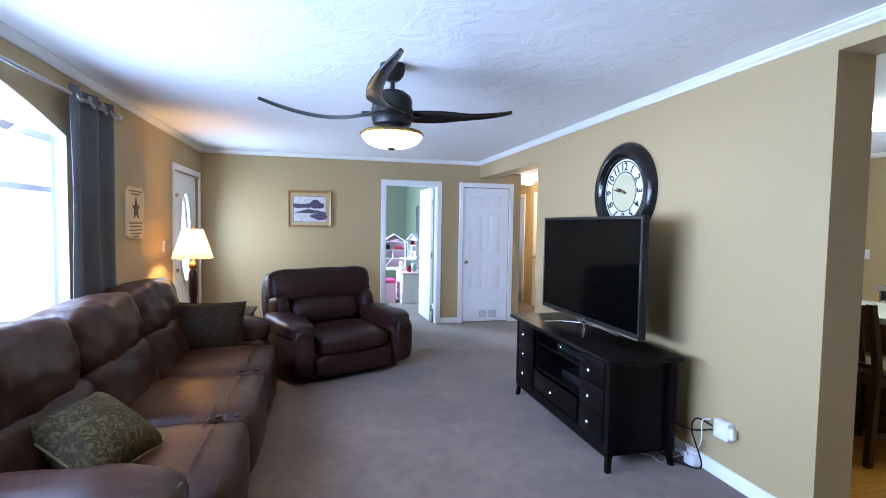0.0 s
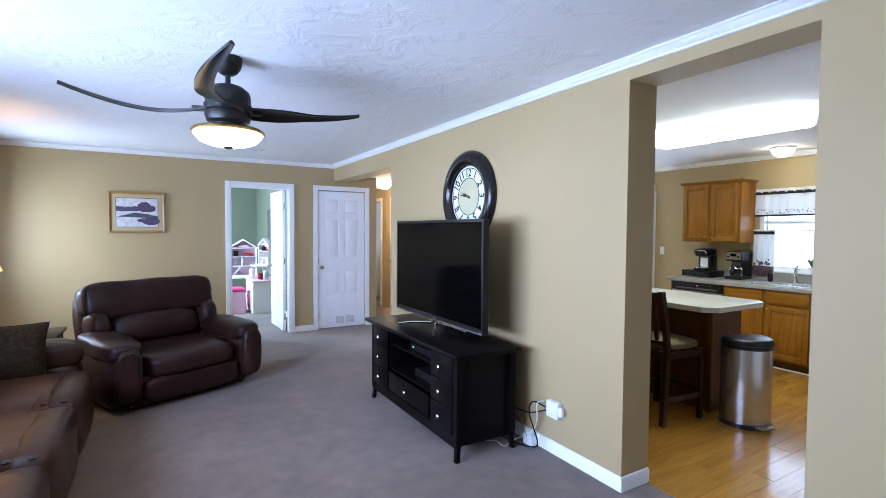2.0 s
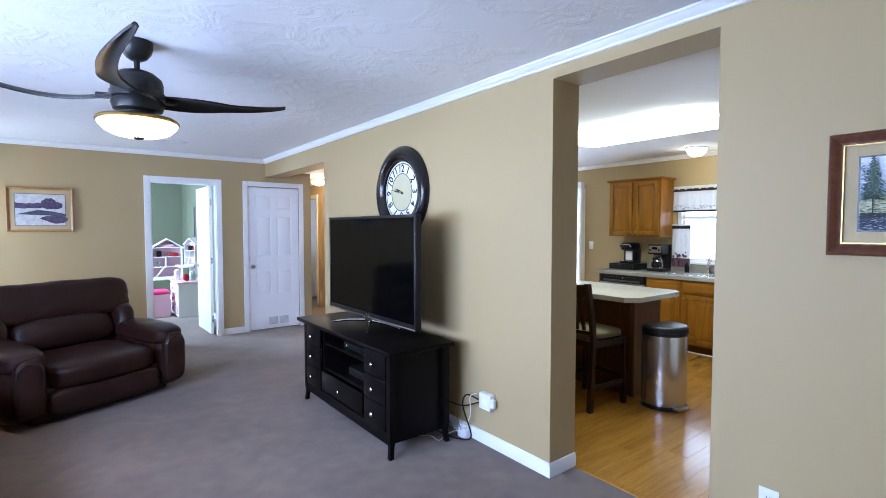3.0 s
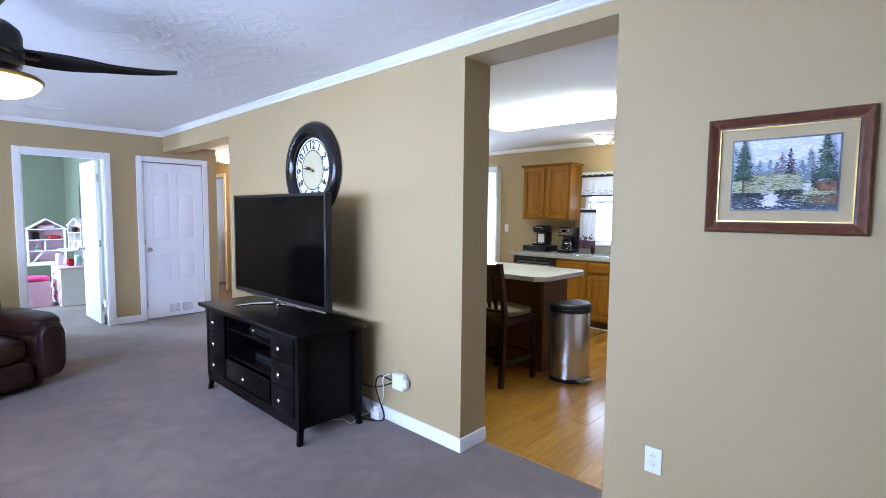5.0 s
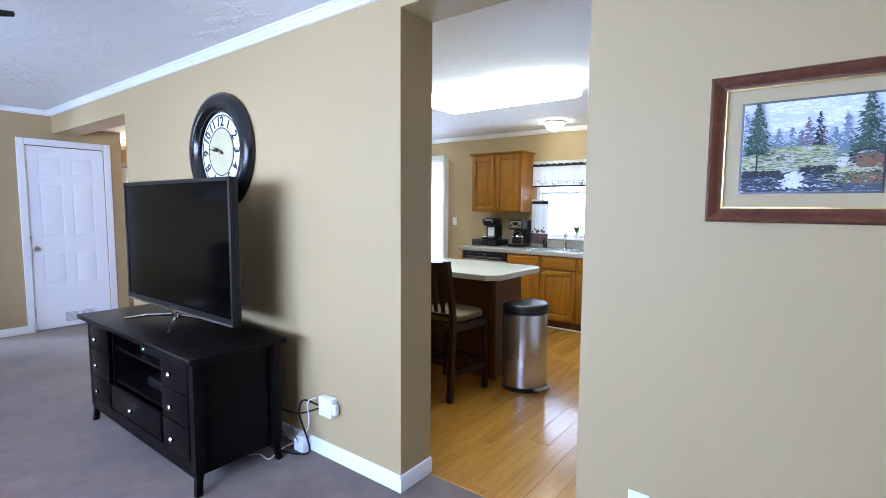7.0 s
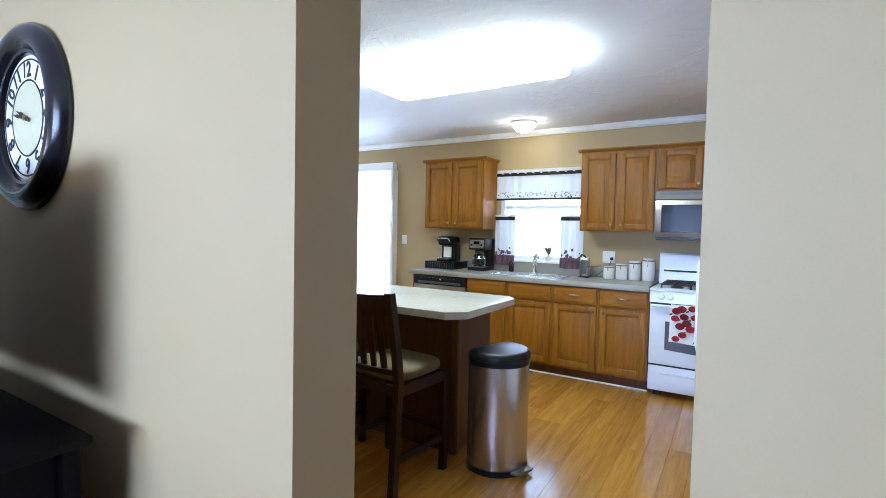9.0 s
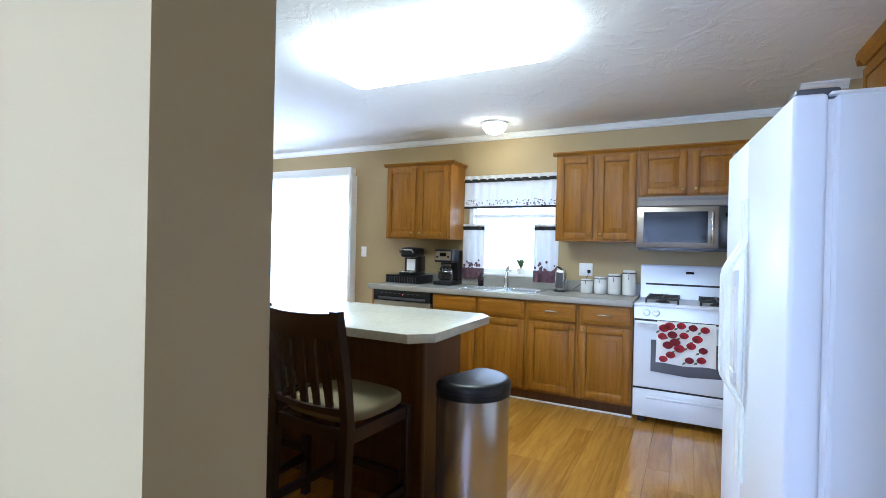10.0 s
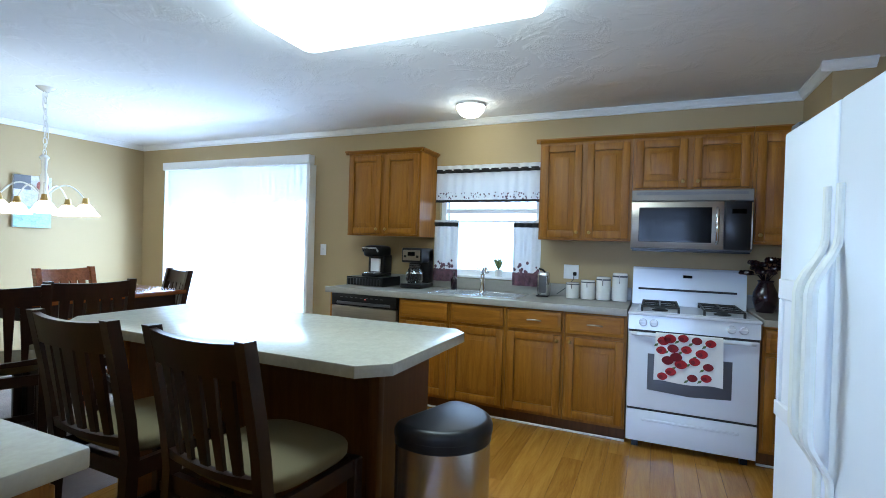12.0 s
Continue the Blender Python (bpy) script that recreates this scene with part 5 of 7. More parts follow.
wall_plate("light_switch", pose(WEST + 0.001, 5.555, 1.236, 0, 0, 90), "white wall switch beside the front door", "switch")
wall_plate("wall_outlet", pose(EAST - 0.001, 0.778, 0.372, 0, 0, -90), "white wall outlet below the landscape print", "outlet")
wall_plate("light_switch", pose(KX - 0.001, 4.554, 1.221, 0, 0, -90), "white wall switch beside the patio door", "switch")

tap = thing("power_adapter", pose(EAST - 0.001, 2.432, 0.315, 0, 0, -90), "white multi-outlet adapter with plugged cables", "adapter")
part("body", box(-0.055, 0.055, -0.05, 0, -0.055, 0.055, 0.008, 2), M["white"], tap)
part("plug", box(0.05, 0.085, -0.045, -0.015, -0.03, 0.03, 0.006, 2), M["white"], tap)
part("label_plate", box(-0.03, 0.03, -0.0515, -0.049, -0.02, 0.02), M["trim"], tap)


def cable(label, material, points, r=0.0035):
    pts = []
    P = [Vector(p) for p in points]
    P = [P[0]] + P + [P[-1]]
    for i in range(1, len(P) - 2):
        for k in range(8):
            t = k / 8
            pts.append(0.5 * ((2 * P[i]) + (P[i + 1] - P[i - 1]) * t + (2 * P[i - 1] - 5 * P[i] + 4 * P[i + 1] - P[i + 2]) * t * t + (3 * P[i] - P[i - 1] - 3 * P[i + 1] + P[i + 2]) * t ** 3))
    pts.append(P[-1])
    ob = new("power_cable", mesh_of("power_cable", tube(pts, r, 6), material))
    return tagged(ob, label, "cable", "cables behind the TV stand")


cable("white power cable drooping to the baseboard", M["white"], [(2.455, 2.51, 0.35), (2.42, 2.54, 0.33), (2.44, 2.56, 0.22), (2.46, 2.60, 0.14), (2.45, 2.64, 0.09)])
cable("black power cable looped below the adapter", M["black"], [(2.46, 2.50, 0.31), (2.42, 2.58, 0.33), (2.42, 2.62, 0.24), (2.42, 2.53, 0.06), (2.40, 2.60, 0.014), (2.36, 2.72, 0.012), (2.35, 2.9, 0.012)], 0.0055)
cable("black power cable running behind the stand", M["black"], [(2.46, 2.50, 0.29), (2.43, 2.62, 0.24), (2.40, 2.72, 0.24), (2.38, 2.84, 0.25), (2.38, 3.0, 0.26)], 0.005)
cable("yellow coiled cable behind the stand", M["brass"], [(2.42, 2.64, 0.06), (2.40, 2.70, 0.2), (2.38, 2.76, 0.23), (2.39, 2.79, 0.16), (2.40, 2.74, 0.1), (2.38, 2.66, 0.06)], 0.0025)
cable("cream flat cable lying on the carpet", M["ceramic"], [(2.25, 2.98, 0.006), (2.20, 2.86, 0.008), (2.26, 2.78, 0.012), (2.27, 2.70, 0.006), (2.36, 2.72, 0.02), (2.44, 2.66, 0.06)], 0.003)
brick = thing("power_brick", pose(2.455, 2.645, 0.0), "small white power brick on the carpet", "adapter")
part("body", box(-0.03, 0.03, -0.045, 0.045, 0.0, 0.075, 0.008, 2), M["white"], brick)
part("pin_cap", box(-0.02, 0.02, -0.03, 0.03, 0.075, 0.095, 0.004), M["white"], brick)


def ceiling_fan():
    f = thing("ceiling_fan", pose(0.575, 3.09, -0.12) @ Matrix.Scale(1.08, 4), "dark bronze three-blade ceiling fan with lit bowl", "ceiling fan")
    part("canopy", lathe([(0.0, 2.3), (0.025, 2.3), (0.045, 2.312), (0.062, 2.335), (0.07, 2.36), (0.072, 2.3925), (0, 2.3925)], 32), M["fan"], f)
    part("downrod", lathe([(0, 2.2), (0.013, 2.2), (0.013, 2.31), (0, 2.31)], 16), M["fan"], f)
    part("motor_housing", lathe([(0, 2.255), (0.03, 2.255), (0.075, 2.24), (0.105, 2.215), (0.112, 2.19), (0.112, 2.15), (0.118, 2.145), (0.118, 2.115), (0.108, 2.11), (0.115, 2.09), (0.105, 2.06), (0.075, 2.05), (0.07, 2.035), (0, 2.035)], 40), M["fan"], f)
    light = part("light_fitter", lathe([(0.0, 2.042), (0.07, 2.042), (0.165, 2.022), (0.178, 2.012), (0.180, 2.002), (0.172, 1.998), (0, 1.998)], 48), M["brass"], f, "bronze rim of the light bowl")
    part("bowl", lathe([(0.170, 2.0), (0.165, 1.985), (0.14, 1.958), (0.10, 1.94), (0.05, 1.93), (0, 1.928)], 48), M["lit_bowl"], light, "glowing frosted glass bowl")
    part("finial", lathe([(0, 1.917), (0.016, 1.92), (0.028, 1.928), (0.02, 1.934), (0, 1.934)], 20), M["fan"], light)
    for ang in (6, 162, 263):
        bm = bmesh.new()
        n, rows = 16, []
        for i in range(n + 1):
            s = i / n
            r = 0.09 + s * 0.675
            sweep = 0.02 - 0.11 * math.sin(s * math.pi)
            wide = 0.92 * (0.05 * (1 - s) ** 0.8 + 0.016 + 0.022 * math.sin(min(1, s * 2.2) * math.pi)) if s < 1 else 0.012
            z = 2.125 - 0.02 * math.sin(s * math.pi * 0.9) + 0.085 * s ** 2
            tilt = radians(-15 + 3 * s)
            rows.append([(r, sweep + a * wide * math.cos(tilt), z + a * wide * math.sin(tilt) + 0.012 * (1 - a * a)) for a in (-1, -0.5, 0, 0.5, 1)])
        up = [[bm.verts.new(p) for p in row] for row in rows]
        for a, b in zip(up, up[1:]):
            for k in range(4):
                bm.faces.new((a[k], a[k + 1], b[k + 1], b[k]))
        bmesh.ops.recalc_face_normals(bm, faces=bm.faces)
        bmesh.ops.solidify(bm, geom=bm.faces[:], thickness=0.009)
        blade = part("blade", bm, M["fan"], f)
        blade.matrix_local = pose(0, 0, 0, 0, 0, ang)
        part("bracket", box(0.06, 0.17, -0.03, 0.03, 2.112, 2.132, 0.006, 2), M["fan"], blade)


ceiling_fan()

vent = thing("ceiling_vent", pose(1.19, 6.3, CEIL_L), "white slatted ceiling vent near the far wall", "vent")
part("frame", boxes((-0.16, 0.16, -0.07, -0.055, -0.012, -0.001), (-0.16, 0.16, 0.055, 0.07, -0.012, -0.001), (-0.16, -0.145, -0.055, 0.055, -0.012, -0.001), (0.145, 0.16, -0.055, 0.055, -0.012, -0.001)), M["white"], vent)
part("backing", box(-0.145, 0.145, -0.055, 0.055, -0.004, -0.001), M["grey"], vent)
for i in range(7):
    part("slat", box(-0.145, 0.145, -0.05 + i * 0.0155, -0.041 + i * 0.0155, -0.011, -0.004), M["white"], vent)


def pleated(y0, y1, z0, z1, x, folds, amp, thick=0.004, n=90, sag=0.0):
    bm = bmesh.new()
    cols = []
    for i in range(n + 1):
        s = i / n
        col = []
        for j in range(9):
            q = j / 8
            dx = amp * math.sin(s * folds * 2 * math.pi + 0.4 * math.sin(q * 5)) * (0.85 + 0.25 * q) + amp * 0.25 * noise.noise(Vector((s * 9, q * 4, folds)))
            col.append(bm.verts.new((x + dx, y0 + (y1 - y0) * s, z0 + (z1 - z0) * (1 - q) + sag * math.sin(s * 30) * q)))
        cols.append(col)
    for a, b in zip(cols, cols[1:]):
        for j in range(8):
            bm.faces.new((a[j], b[j], b[j + 1], a[j + 1]))
    bmesh.ops.recalc_face_normals(bm, faces=bm.faces)
    bmesh.ops.solidify(bm, geom=bm.faces[:], thickness=thick)
    return bm


cur = thing("curtain", pose(0, 0, 0), "charcoal crushed curtain with metal grommets on a rod", "curtain")
part("panel", pleated(3.50, 4.12, 0.12, 2.31, WEST + 0.10, 2.5, 0.030), M["curtain"], cur)
for y in (3.58, 3.75, 3.93, 4.07):
    g = part("grommet", lathe([(0.022, -0.006), (0.04, -0.006), (0.042, 0), (0.04, 0.006), (0.022, 0.006), (0.022, -0.006)], 20), M["nickel"], cur)
    g.matrix_local = pose(WEST + 0.12, y, 2.255, 0, 70)
rod = thing("curtain_rod", pose(0, 0, 0), "brushed metal curtain rod above the window", "curtain rod")
part("rod", tube([(WEST + 0.10, -0.1, 2.255), (WEST + 0.10, 4.2, 2.255)], 0.0125, 12), M["nickel"], rod)
part("finial", lathe([(0, -0.02), (0.02, -0.018), (0.026, 0.0), (0.022, 0.03), (0, 0.045)], 16), M["nickel"], rod).matrix_local = pose(WEST + 0.10, 4.21, 2.255, -90)
for y in (0.0, 4.16):
    part("bracket", boxes((WEST + 0.0, WEST + 0.012, y - 0.015, y + 0.015, 2.21, 2.28), (WEST + 0.012, WEST + 0.10, y - 0.006, y + 0.006, 2.235, 2.247)), M["nickel"], rod)

# ---- rooms seen through the doors ----


def dollhouse(m, label):
    d = thing("dollhouse", m, label, "dollhouse")
    w, z0, ze, zp = 0.25, 0.0, 0.55, 0.71
    part("back_wall", prism([(-w, z0), (w, z0), (w, ze), (0, zp), (-w, ze)], 0.012, Matrix(((1, 0, 0, 0), (0, 0, 1, 0.18), (0, 1, 0, 0), (0, 0, 0, 1)))), M["pale_pink"], d)
    for x in (-w, w - 0.014):
        part("side_wall", box(x, x + 0.014, 0, 0.18, z0, ze), M["white"], d)
    for z in (0.0, 0.19, 0.375, 0.55):
        part("floor_board", box(-w, w, 0, 0.19, z, z + 0.014), M["white"], d)
    for s in (-1, 1):
        part("roof_board", prism([(s * 0.285, 0.53), (0, zp), (0, zp + 0.02), (s * 0.30, 0.545)], 0.2, Matrix(((1, 0, 0, 0), (0, 0, 1, -0.01), (0, 1, 0, 0), (0, 0, 0, 1)))), M["white"], d)
    part("partition", box(-0.03, -0.018, 0.01, 0.18, 0.204, 0.375), M["white"], d)
    part("toy_wardrobe", box(-0.17, -0.09, 0.05, 0.15, 0.389, 0.50, 0.004), M["black"], d)
    part("toy_sofa", soft(0.02, 0.2, 0.04, 0.15, 0.389, 0.45, 4, 5), M["red"], d)
    part("toy_bed", soft(-0.1, 0.12, 0.05, 0.16, 0.564, 0.62, 4, 5), M["pale_pink"], d)
    part("toy_lamp", lathe([(0, 0), (0.02, 0), (0.012, 0.05), (0.03, 0.06), (0.02, 0.1), (0, 0.1)], 12, (-0.14, 0.1, 0.204)), M["teal_paint"], d)
    part("stair", prism([(-0.2, 0.02), (-0.17, 0.02), (-0.04, 0.19), (-0.07, 0.19)], 0.06, Matrix(((1, 0, 0, 0), (0, 0, 1, 0.03), (0, 1, 0, 0), (0, 0, 0, 1)))), M["white"], d)
    return d


stand = thing("toy_table", pose(1.66, 10.35, 0), "low white table under the dollhouse", "table")
part("top", box(-0.36, 0.36, -0.24, 0.24, 0.53, 0.56, 0.005), M["white"], stand)
for x in (-0.34, 0.30):
    for y in (-0.22, 0.18):
        part("leg", box(x, x + 0.04, y, y + 0.04, 0, 0.53), M["white"], stand)
dollhouse(pose(1.66, 10.3, 0.56), "pink and white open dollhouse with gable roof")
dollhouse(pose(1.96, 9.9, 0.80, 0, 0, -70) @ Matrix.Diagonal((0.7, 0.7, 0.7, 1)), "smaller white dollhouse against the side wall")
ledge = thing("wall_shelf", pose(1.96, 9.9, 0.775), "small white wall shelf holding a dollhouse", "shelf")
part("board", box(-0.2, 0.13, -0.26, 0.26, 0, 0.025, 0.004), M["white"], ledge)
part("support", box(0.02, 0.12, -0.2, -0.17, -0.14, 0), M["white"], ledge)
part("support", box(0.02, 0.12, 0.17, 0.2, -0.14, 0), M["white"], ledge)

desk = thing("toy_dresser", pose(1.62, 9.0, 0), "white and pale pink child's dresser", "dresser")
part("body", box(0.0, 0.42, 0.0, 0.7, 0.0, 0.56, 0.008), M["door"], desk)
part("top", box(-0.02, 0.44, -0.02, 0.72, 0.56, 0.585, 0.006), M["pale_pink"], desk)
for i in range(3):
    dr = part("drawer", box(-0.015, 0.0, 0.04, 0.66, 0.05 + i * 0.17, 0.20 + i * 0.17, 0.004), M["pale_pink"], desk)
    part("knob", lathe([(0, 0), (0.015, 0.005), (0.012, 0.02), (0, 0.022)], 12), M["pink"], dr).matrix_local = pose(-0.015, 0.35, 0.125 + i * 0.17, 0, -90)
stool = thing("toy_stool", pose(1.36, 9.35, 0), "white storage stool with hot pink cushion", "stool")
part("box", box(-0.17, 0.17, -0.17, 0.17, 0, 0.38, 0.006), M["pale_pink"], stool)
part("cushion", soft(-0.18, 0.18, -0.18, 0.18, 0.38, 0.45, 4, 8, (0, 0, 0.2)), M["pink"], stool, "hot pink padded cushion")
for i, (x, y, z, mt) in enumerate(((1.78, 9.2, 0.585, "red"), (1.9, 9.35, 0.585, "teal_paint"), (1.7, 9.5, 0.585, "white"))):
    solo("toy", soft(-0.05, 0.05, -0.05, 0.05, 0, 0.12 + 0.03 * i, 3, 6, (0, 0, 0), 0.02, i * 3.0), M[mt], pose(x, y, z), "small coloured plastic toy on the dresser", "toy", "toys on the dresser")
bb = thing("wall_board", pose(2.088, 9.75, 1.55, 0, 0, -90), "dark framed board on the green wall", "board")
part("panel", box(-0.26, 0.26, -0.016, 0, -0.3, 0.3), M["grey"], bb)
part("frame", boxes((-0.28, 0.28, -0.02, 0, 0.3, 0.32), (-0.28, 0.28, -0.02, 0, -0.32, -0.3), (-0.28, -0.26, -0.02, 0, -0.3, 0.3), (0.26, 0.28, -0.02, 0, -0.3, 0.3)), M["black"], bb)

hall = thing("hall_light", pose(3.6, 7.85, 2.31), "lit round flush ceiling light in the hall", "ceiling light")
part("base", lathe([(0, 0), (0.14, 0), (0.14, -0.018), (0.12, -0.022), (0, -0.022)], 32), M["brass"], hall)
part("dome", lathe([(0.125, -0.02), (0.12, -0.05), (0.09, -0.085), (0.045, -0.102), (0, -0.106)], 32), M["lit_hall"], hall, "glowing opal glass dome")
hd = six_panel_door("door_4", pose(4.015, 7.6, 0, 0, 0, 90), 0.75, 2.045, "closed white six-panel hall closet door", 0.69)
pic = thing("framed_picture", pose(5.2, 9.998, 1.6), "small dark framed picture in the far room", "picture")
part("frame", box(-0.25, 0.25, -0.02, 0, -0.2, 0.2, 0.004), M["black"], pic)
part("print", box(-0.2, 0.2, -0.024, -0.019, -0.15, 0.15), M["water_paint"], pic)
pile = solo("clothes_pile", soft(-0.3, 0.3, -0.25, 0.25, 0, 0.7, 3, 10, (0, 0, 0), 0.06, 5), M["blue"], pose(5.0, 9.7, 0.35), "heap of blue clothes on a dark box", "clothes")
solo("storage_box", box(-0.35, 0.35, -0.28, 0.28, 0, 0.35, 0.01), M["black"], pose(5.0, 9.7, 0), "black storage box in the far room", "box")

# ---- kitchen ----
FX = 6.02        # faces of the base cabinets
UX = 6.29        # faces of the wall cabinets


def raised_field(x, y0, y1, z0, z1, slope=0.036, rise=0.02):
    """The field of a raised panel facing -x, with a broad sloping border and a small step."""
    bm, rings = bmesh.new(), []
    for d, h in ((0, 0), (0, 0.002), (slope, rise - 0.003), (slope + 0.001, rise), (slope + 0.004, rise + 0.001)):
        rings.append([bm.verts.new((x - h, y, z)) for y, z in ((y0 + d, z0 + d), (y1 - d, z0 + d), (y1 - d, z1 - d), (y0 + d, z1 - d))])
    for p, q in zip(rings, rings[1:]):
        for k in range(4):
            bm.faces.new((p[k], p[(k + 1) % 4], q[(k + 1) % 4], q[k]))
    bm.faces.new(rings[-1]), bm.faces.new(list(reversed(rings[0])))
    bmesh.ops.recalc_face_normals(bm, faces=bm.faces)
    return bm


def panel_door(name, parent, x, y0, y1, z0, z1, material=None, knob=None, flat=False):
    """A raised-panel door or drawer front facing -x; knob: (y, z) or None."""
    material = material or M["oak"]
    bm = bmesh.new()
    f = 0.052
    if flat:
        bm_box(bm, x - 0.02, x, y0, y1, z0, z1, 0.006, 2)
    else:
        bm_box(bm, x - 0.02, x, y0, y0 + f, z0, z1, 0.004, 2)
        bm_box(bm, x - 0.02, x, y1 - f, y1, z0, z1, 0.004, 2)
        bm_box(bm, x - 0.02, x, y0 + f, y1 - f, z0, z0 + f, 0.004, 2)
        bm_box(bm, x - 0.02, x, y0 + f, y1 - f, z1 - f, z1, 0.004, 2)
        bm_box(bm, x - 0.004, x - 0.001, y0 + f - 0.004, y1 - f + 0.004, z0 + f - 0.004, z1 - f + 0.004)
    d = part(name, bm, material, parent)
    if not flat:
        part("raised_panel", raised_field(x - 0.004, y0 + f + 0.007, y1 - f - 0.007, z0 + f + 0.007, z1 - f - 0.007), material, d)
    if knob:
        k = part("knob", lathe([(0, 0), (0.006, 0), (0.006, 0.01), (0.013, 0.016), (0.013, 0.022), (0.008, 0.027), (0, 0.028)], 14), M["brass"], d, "small round brass knob")
        k.matrix_local = pose(x - 0.02, knob[0], knob[1], 0, -90)
    return d


def bow_handle(parent, x, y, z):
    pts = [(x - 0.004 - 0.022 * math.sin(math.pi * k / 10), y - 0.05 + 0.1 * k / 10, z + 0.006 * math.sin(math.pi * k / 10)) for k in range(11)]
    part("handle", tube(pts, 0.005, 8), M["nickel"], parent, "curved metal pull")


def base_unit(y0, y1, pull, hinge, label):
    c = thing("base_cabinet", pose(0, 0, 0), label, "cabinet", "base cabinets under the worktop")
    a, b = y0 + 0.0015, y1 - 0.0015
    if 2.38 < y1 and y0 < 3.1:
        part("body", boxes((FX, KX - 0.004, a, b, 0.10, 0.73), (FX, FX + 0.02, a, b, 0.73, 0.873)), M["oak"], c)
    else:
        part("body", box(FX, KX - 0.004, a, b, 0.10, 0.873), M["oak"], c)
    part("toe_kick", box(FX + 0.06, FX + 0.08, y0, y1, 0.0, 0.10), M["shaded_oak"], c)
    part("shoe_moulding", box(FX + 0.046, FX + 0.06, y0, y1, 0.0, 0.014, 0.004), M["ceramic"], c, "thin pale strip along the floor")
    d = panel_door("drawer", c, FX - 0.001, y0 + 0.018, y1 - 0.018, 0.715, 0.855, M["oak_flat"], None, True)
    part("raised_panel", box(FX - 0.026, FX - 0.02, y0 + 0.04, y1 - 0.04, 0.735, 0.835, 0.004), M["oak_flat"], d)
    if pull:
        bow_handle(d, FX - 0.026, (y0 + y1) / 2, 0.785)
    ky = y1 - 0.045 if hinge == "low" else y0 + 0.045
    panel_door("door", c, FX - 0.001, y0 + 0.018, y1 - 0.018, 0.125, 0.69, None, (ky, 0.655))
    return c


for y0, y1, pull, hinge in ((2.86, 3.315, False, "high"), (2.405, 2.86, False, "low"), (1.98, 2.405, True, "high"), (1.565, 1.98, True, "low")):
    base_unit(y0, y1, pull, hinge, "honey oak base cabinet with drawer and raised-panel door")
base_unit(0.51, 0.80, False, "high", "narrow honey oak base cabinet beside the stove")


def dishwasher():
    d = thing("dishwasher", pose(0, 0, 0), "stainless dishwasher with a black control strip", "dishwasher")
    part("body", box(FX + 0.01, KX - 0.01, 3.325, 3.965, 0.08, 0.868), M["black"], d)
    part("control_panel", box(FX - 0.03, FX + 0.01, 3.325, 3.965, 0.765, 0.868, 0.006, 2), M["black"], d, "glossy black control strip")
    door = part("door", box(FX - 0.028, FX + 0.01, 3.325, 3.965, 0.10, 0.76, 0.006, 2), M["steel_flat"], d, "brushed steel door")
    part("handle", box(FX - 0.036, FX - 0.026, 3.38, 3.91, 0.775, 0.80, 0.004), M["grey"], door)
    for i in range(9):
        part("button", box(FX - 0.0325, FX - 0.029, 3.45 + i * 0.05, 3.475 + i * 0.05, 0.835, 0.84), M["grey"], d)
    part("indicator", box(FX - 0.033, FX - 0.029, 3.62, 3.63, 0.825, 0.83), glowing("red_indicator", (1.0, 0.05, 0.03), 3.0), d, "tiny red light")
    part("end_panel", box(FX - 0.002, KX - 0.004, 3.975, 4.0, 0.0, 0.873, 0.003), M["oak"], d, "honey oak end panel")
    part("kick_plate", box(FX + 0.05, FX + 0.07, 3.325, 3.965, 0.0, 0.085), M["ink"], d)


dishwasher()

# worktop with the sink's hole
SX0, SX1, SY0, SY1 = 6.12, 6.50, 2.37, 3.08
top = solo("worktop", boxes((FX - 0.03, SX0, 1.567, 4.02, 0.875, 0.915), (SX1, KX - 0.002, 1.567, 4.02, 0.875, 0.915), (SX0, SX1, 1.567, SY0, 0.875, 0.915), (SX0, SX1, SY1, 4.02, 0.875, 0.915)), M["laminate_top"], pose(0, 0, 0), "speckled grey-beige laminate worktop along the wall", "worktop")
part("front_edge", box(FX - 0.042, FX - 0.029, 1.567, 4.03, 0.868, 0.917, 0.005, 2), M["laminate_top"], top)
part("backsplash", box(KX - 0.022, KX - 0.003, 1.567, 4.02, 0.915, 1.015, 0.004), M["laminate_top"], top)
corner_top = solo("worktop", box(FX - 0.04, KX - 0.002, 0.505, 0.80, 0.875, 0.915, 0.005), M["laminate_top"], pose(0, 0, 0), "short laminate worktop beside the stove", "worktop")
part("backsplash", box(KX - 0.022, KX - 0.003, 0.505, 0.80, 0.915, 1.015, 0.004), M["laminate_top"], corner_top)


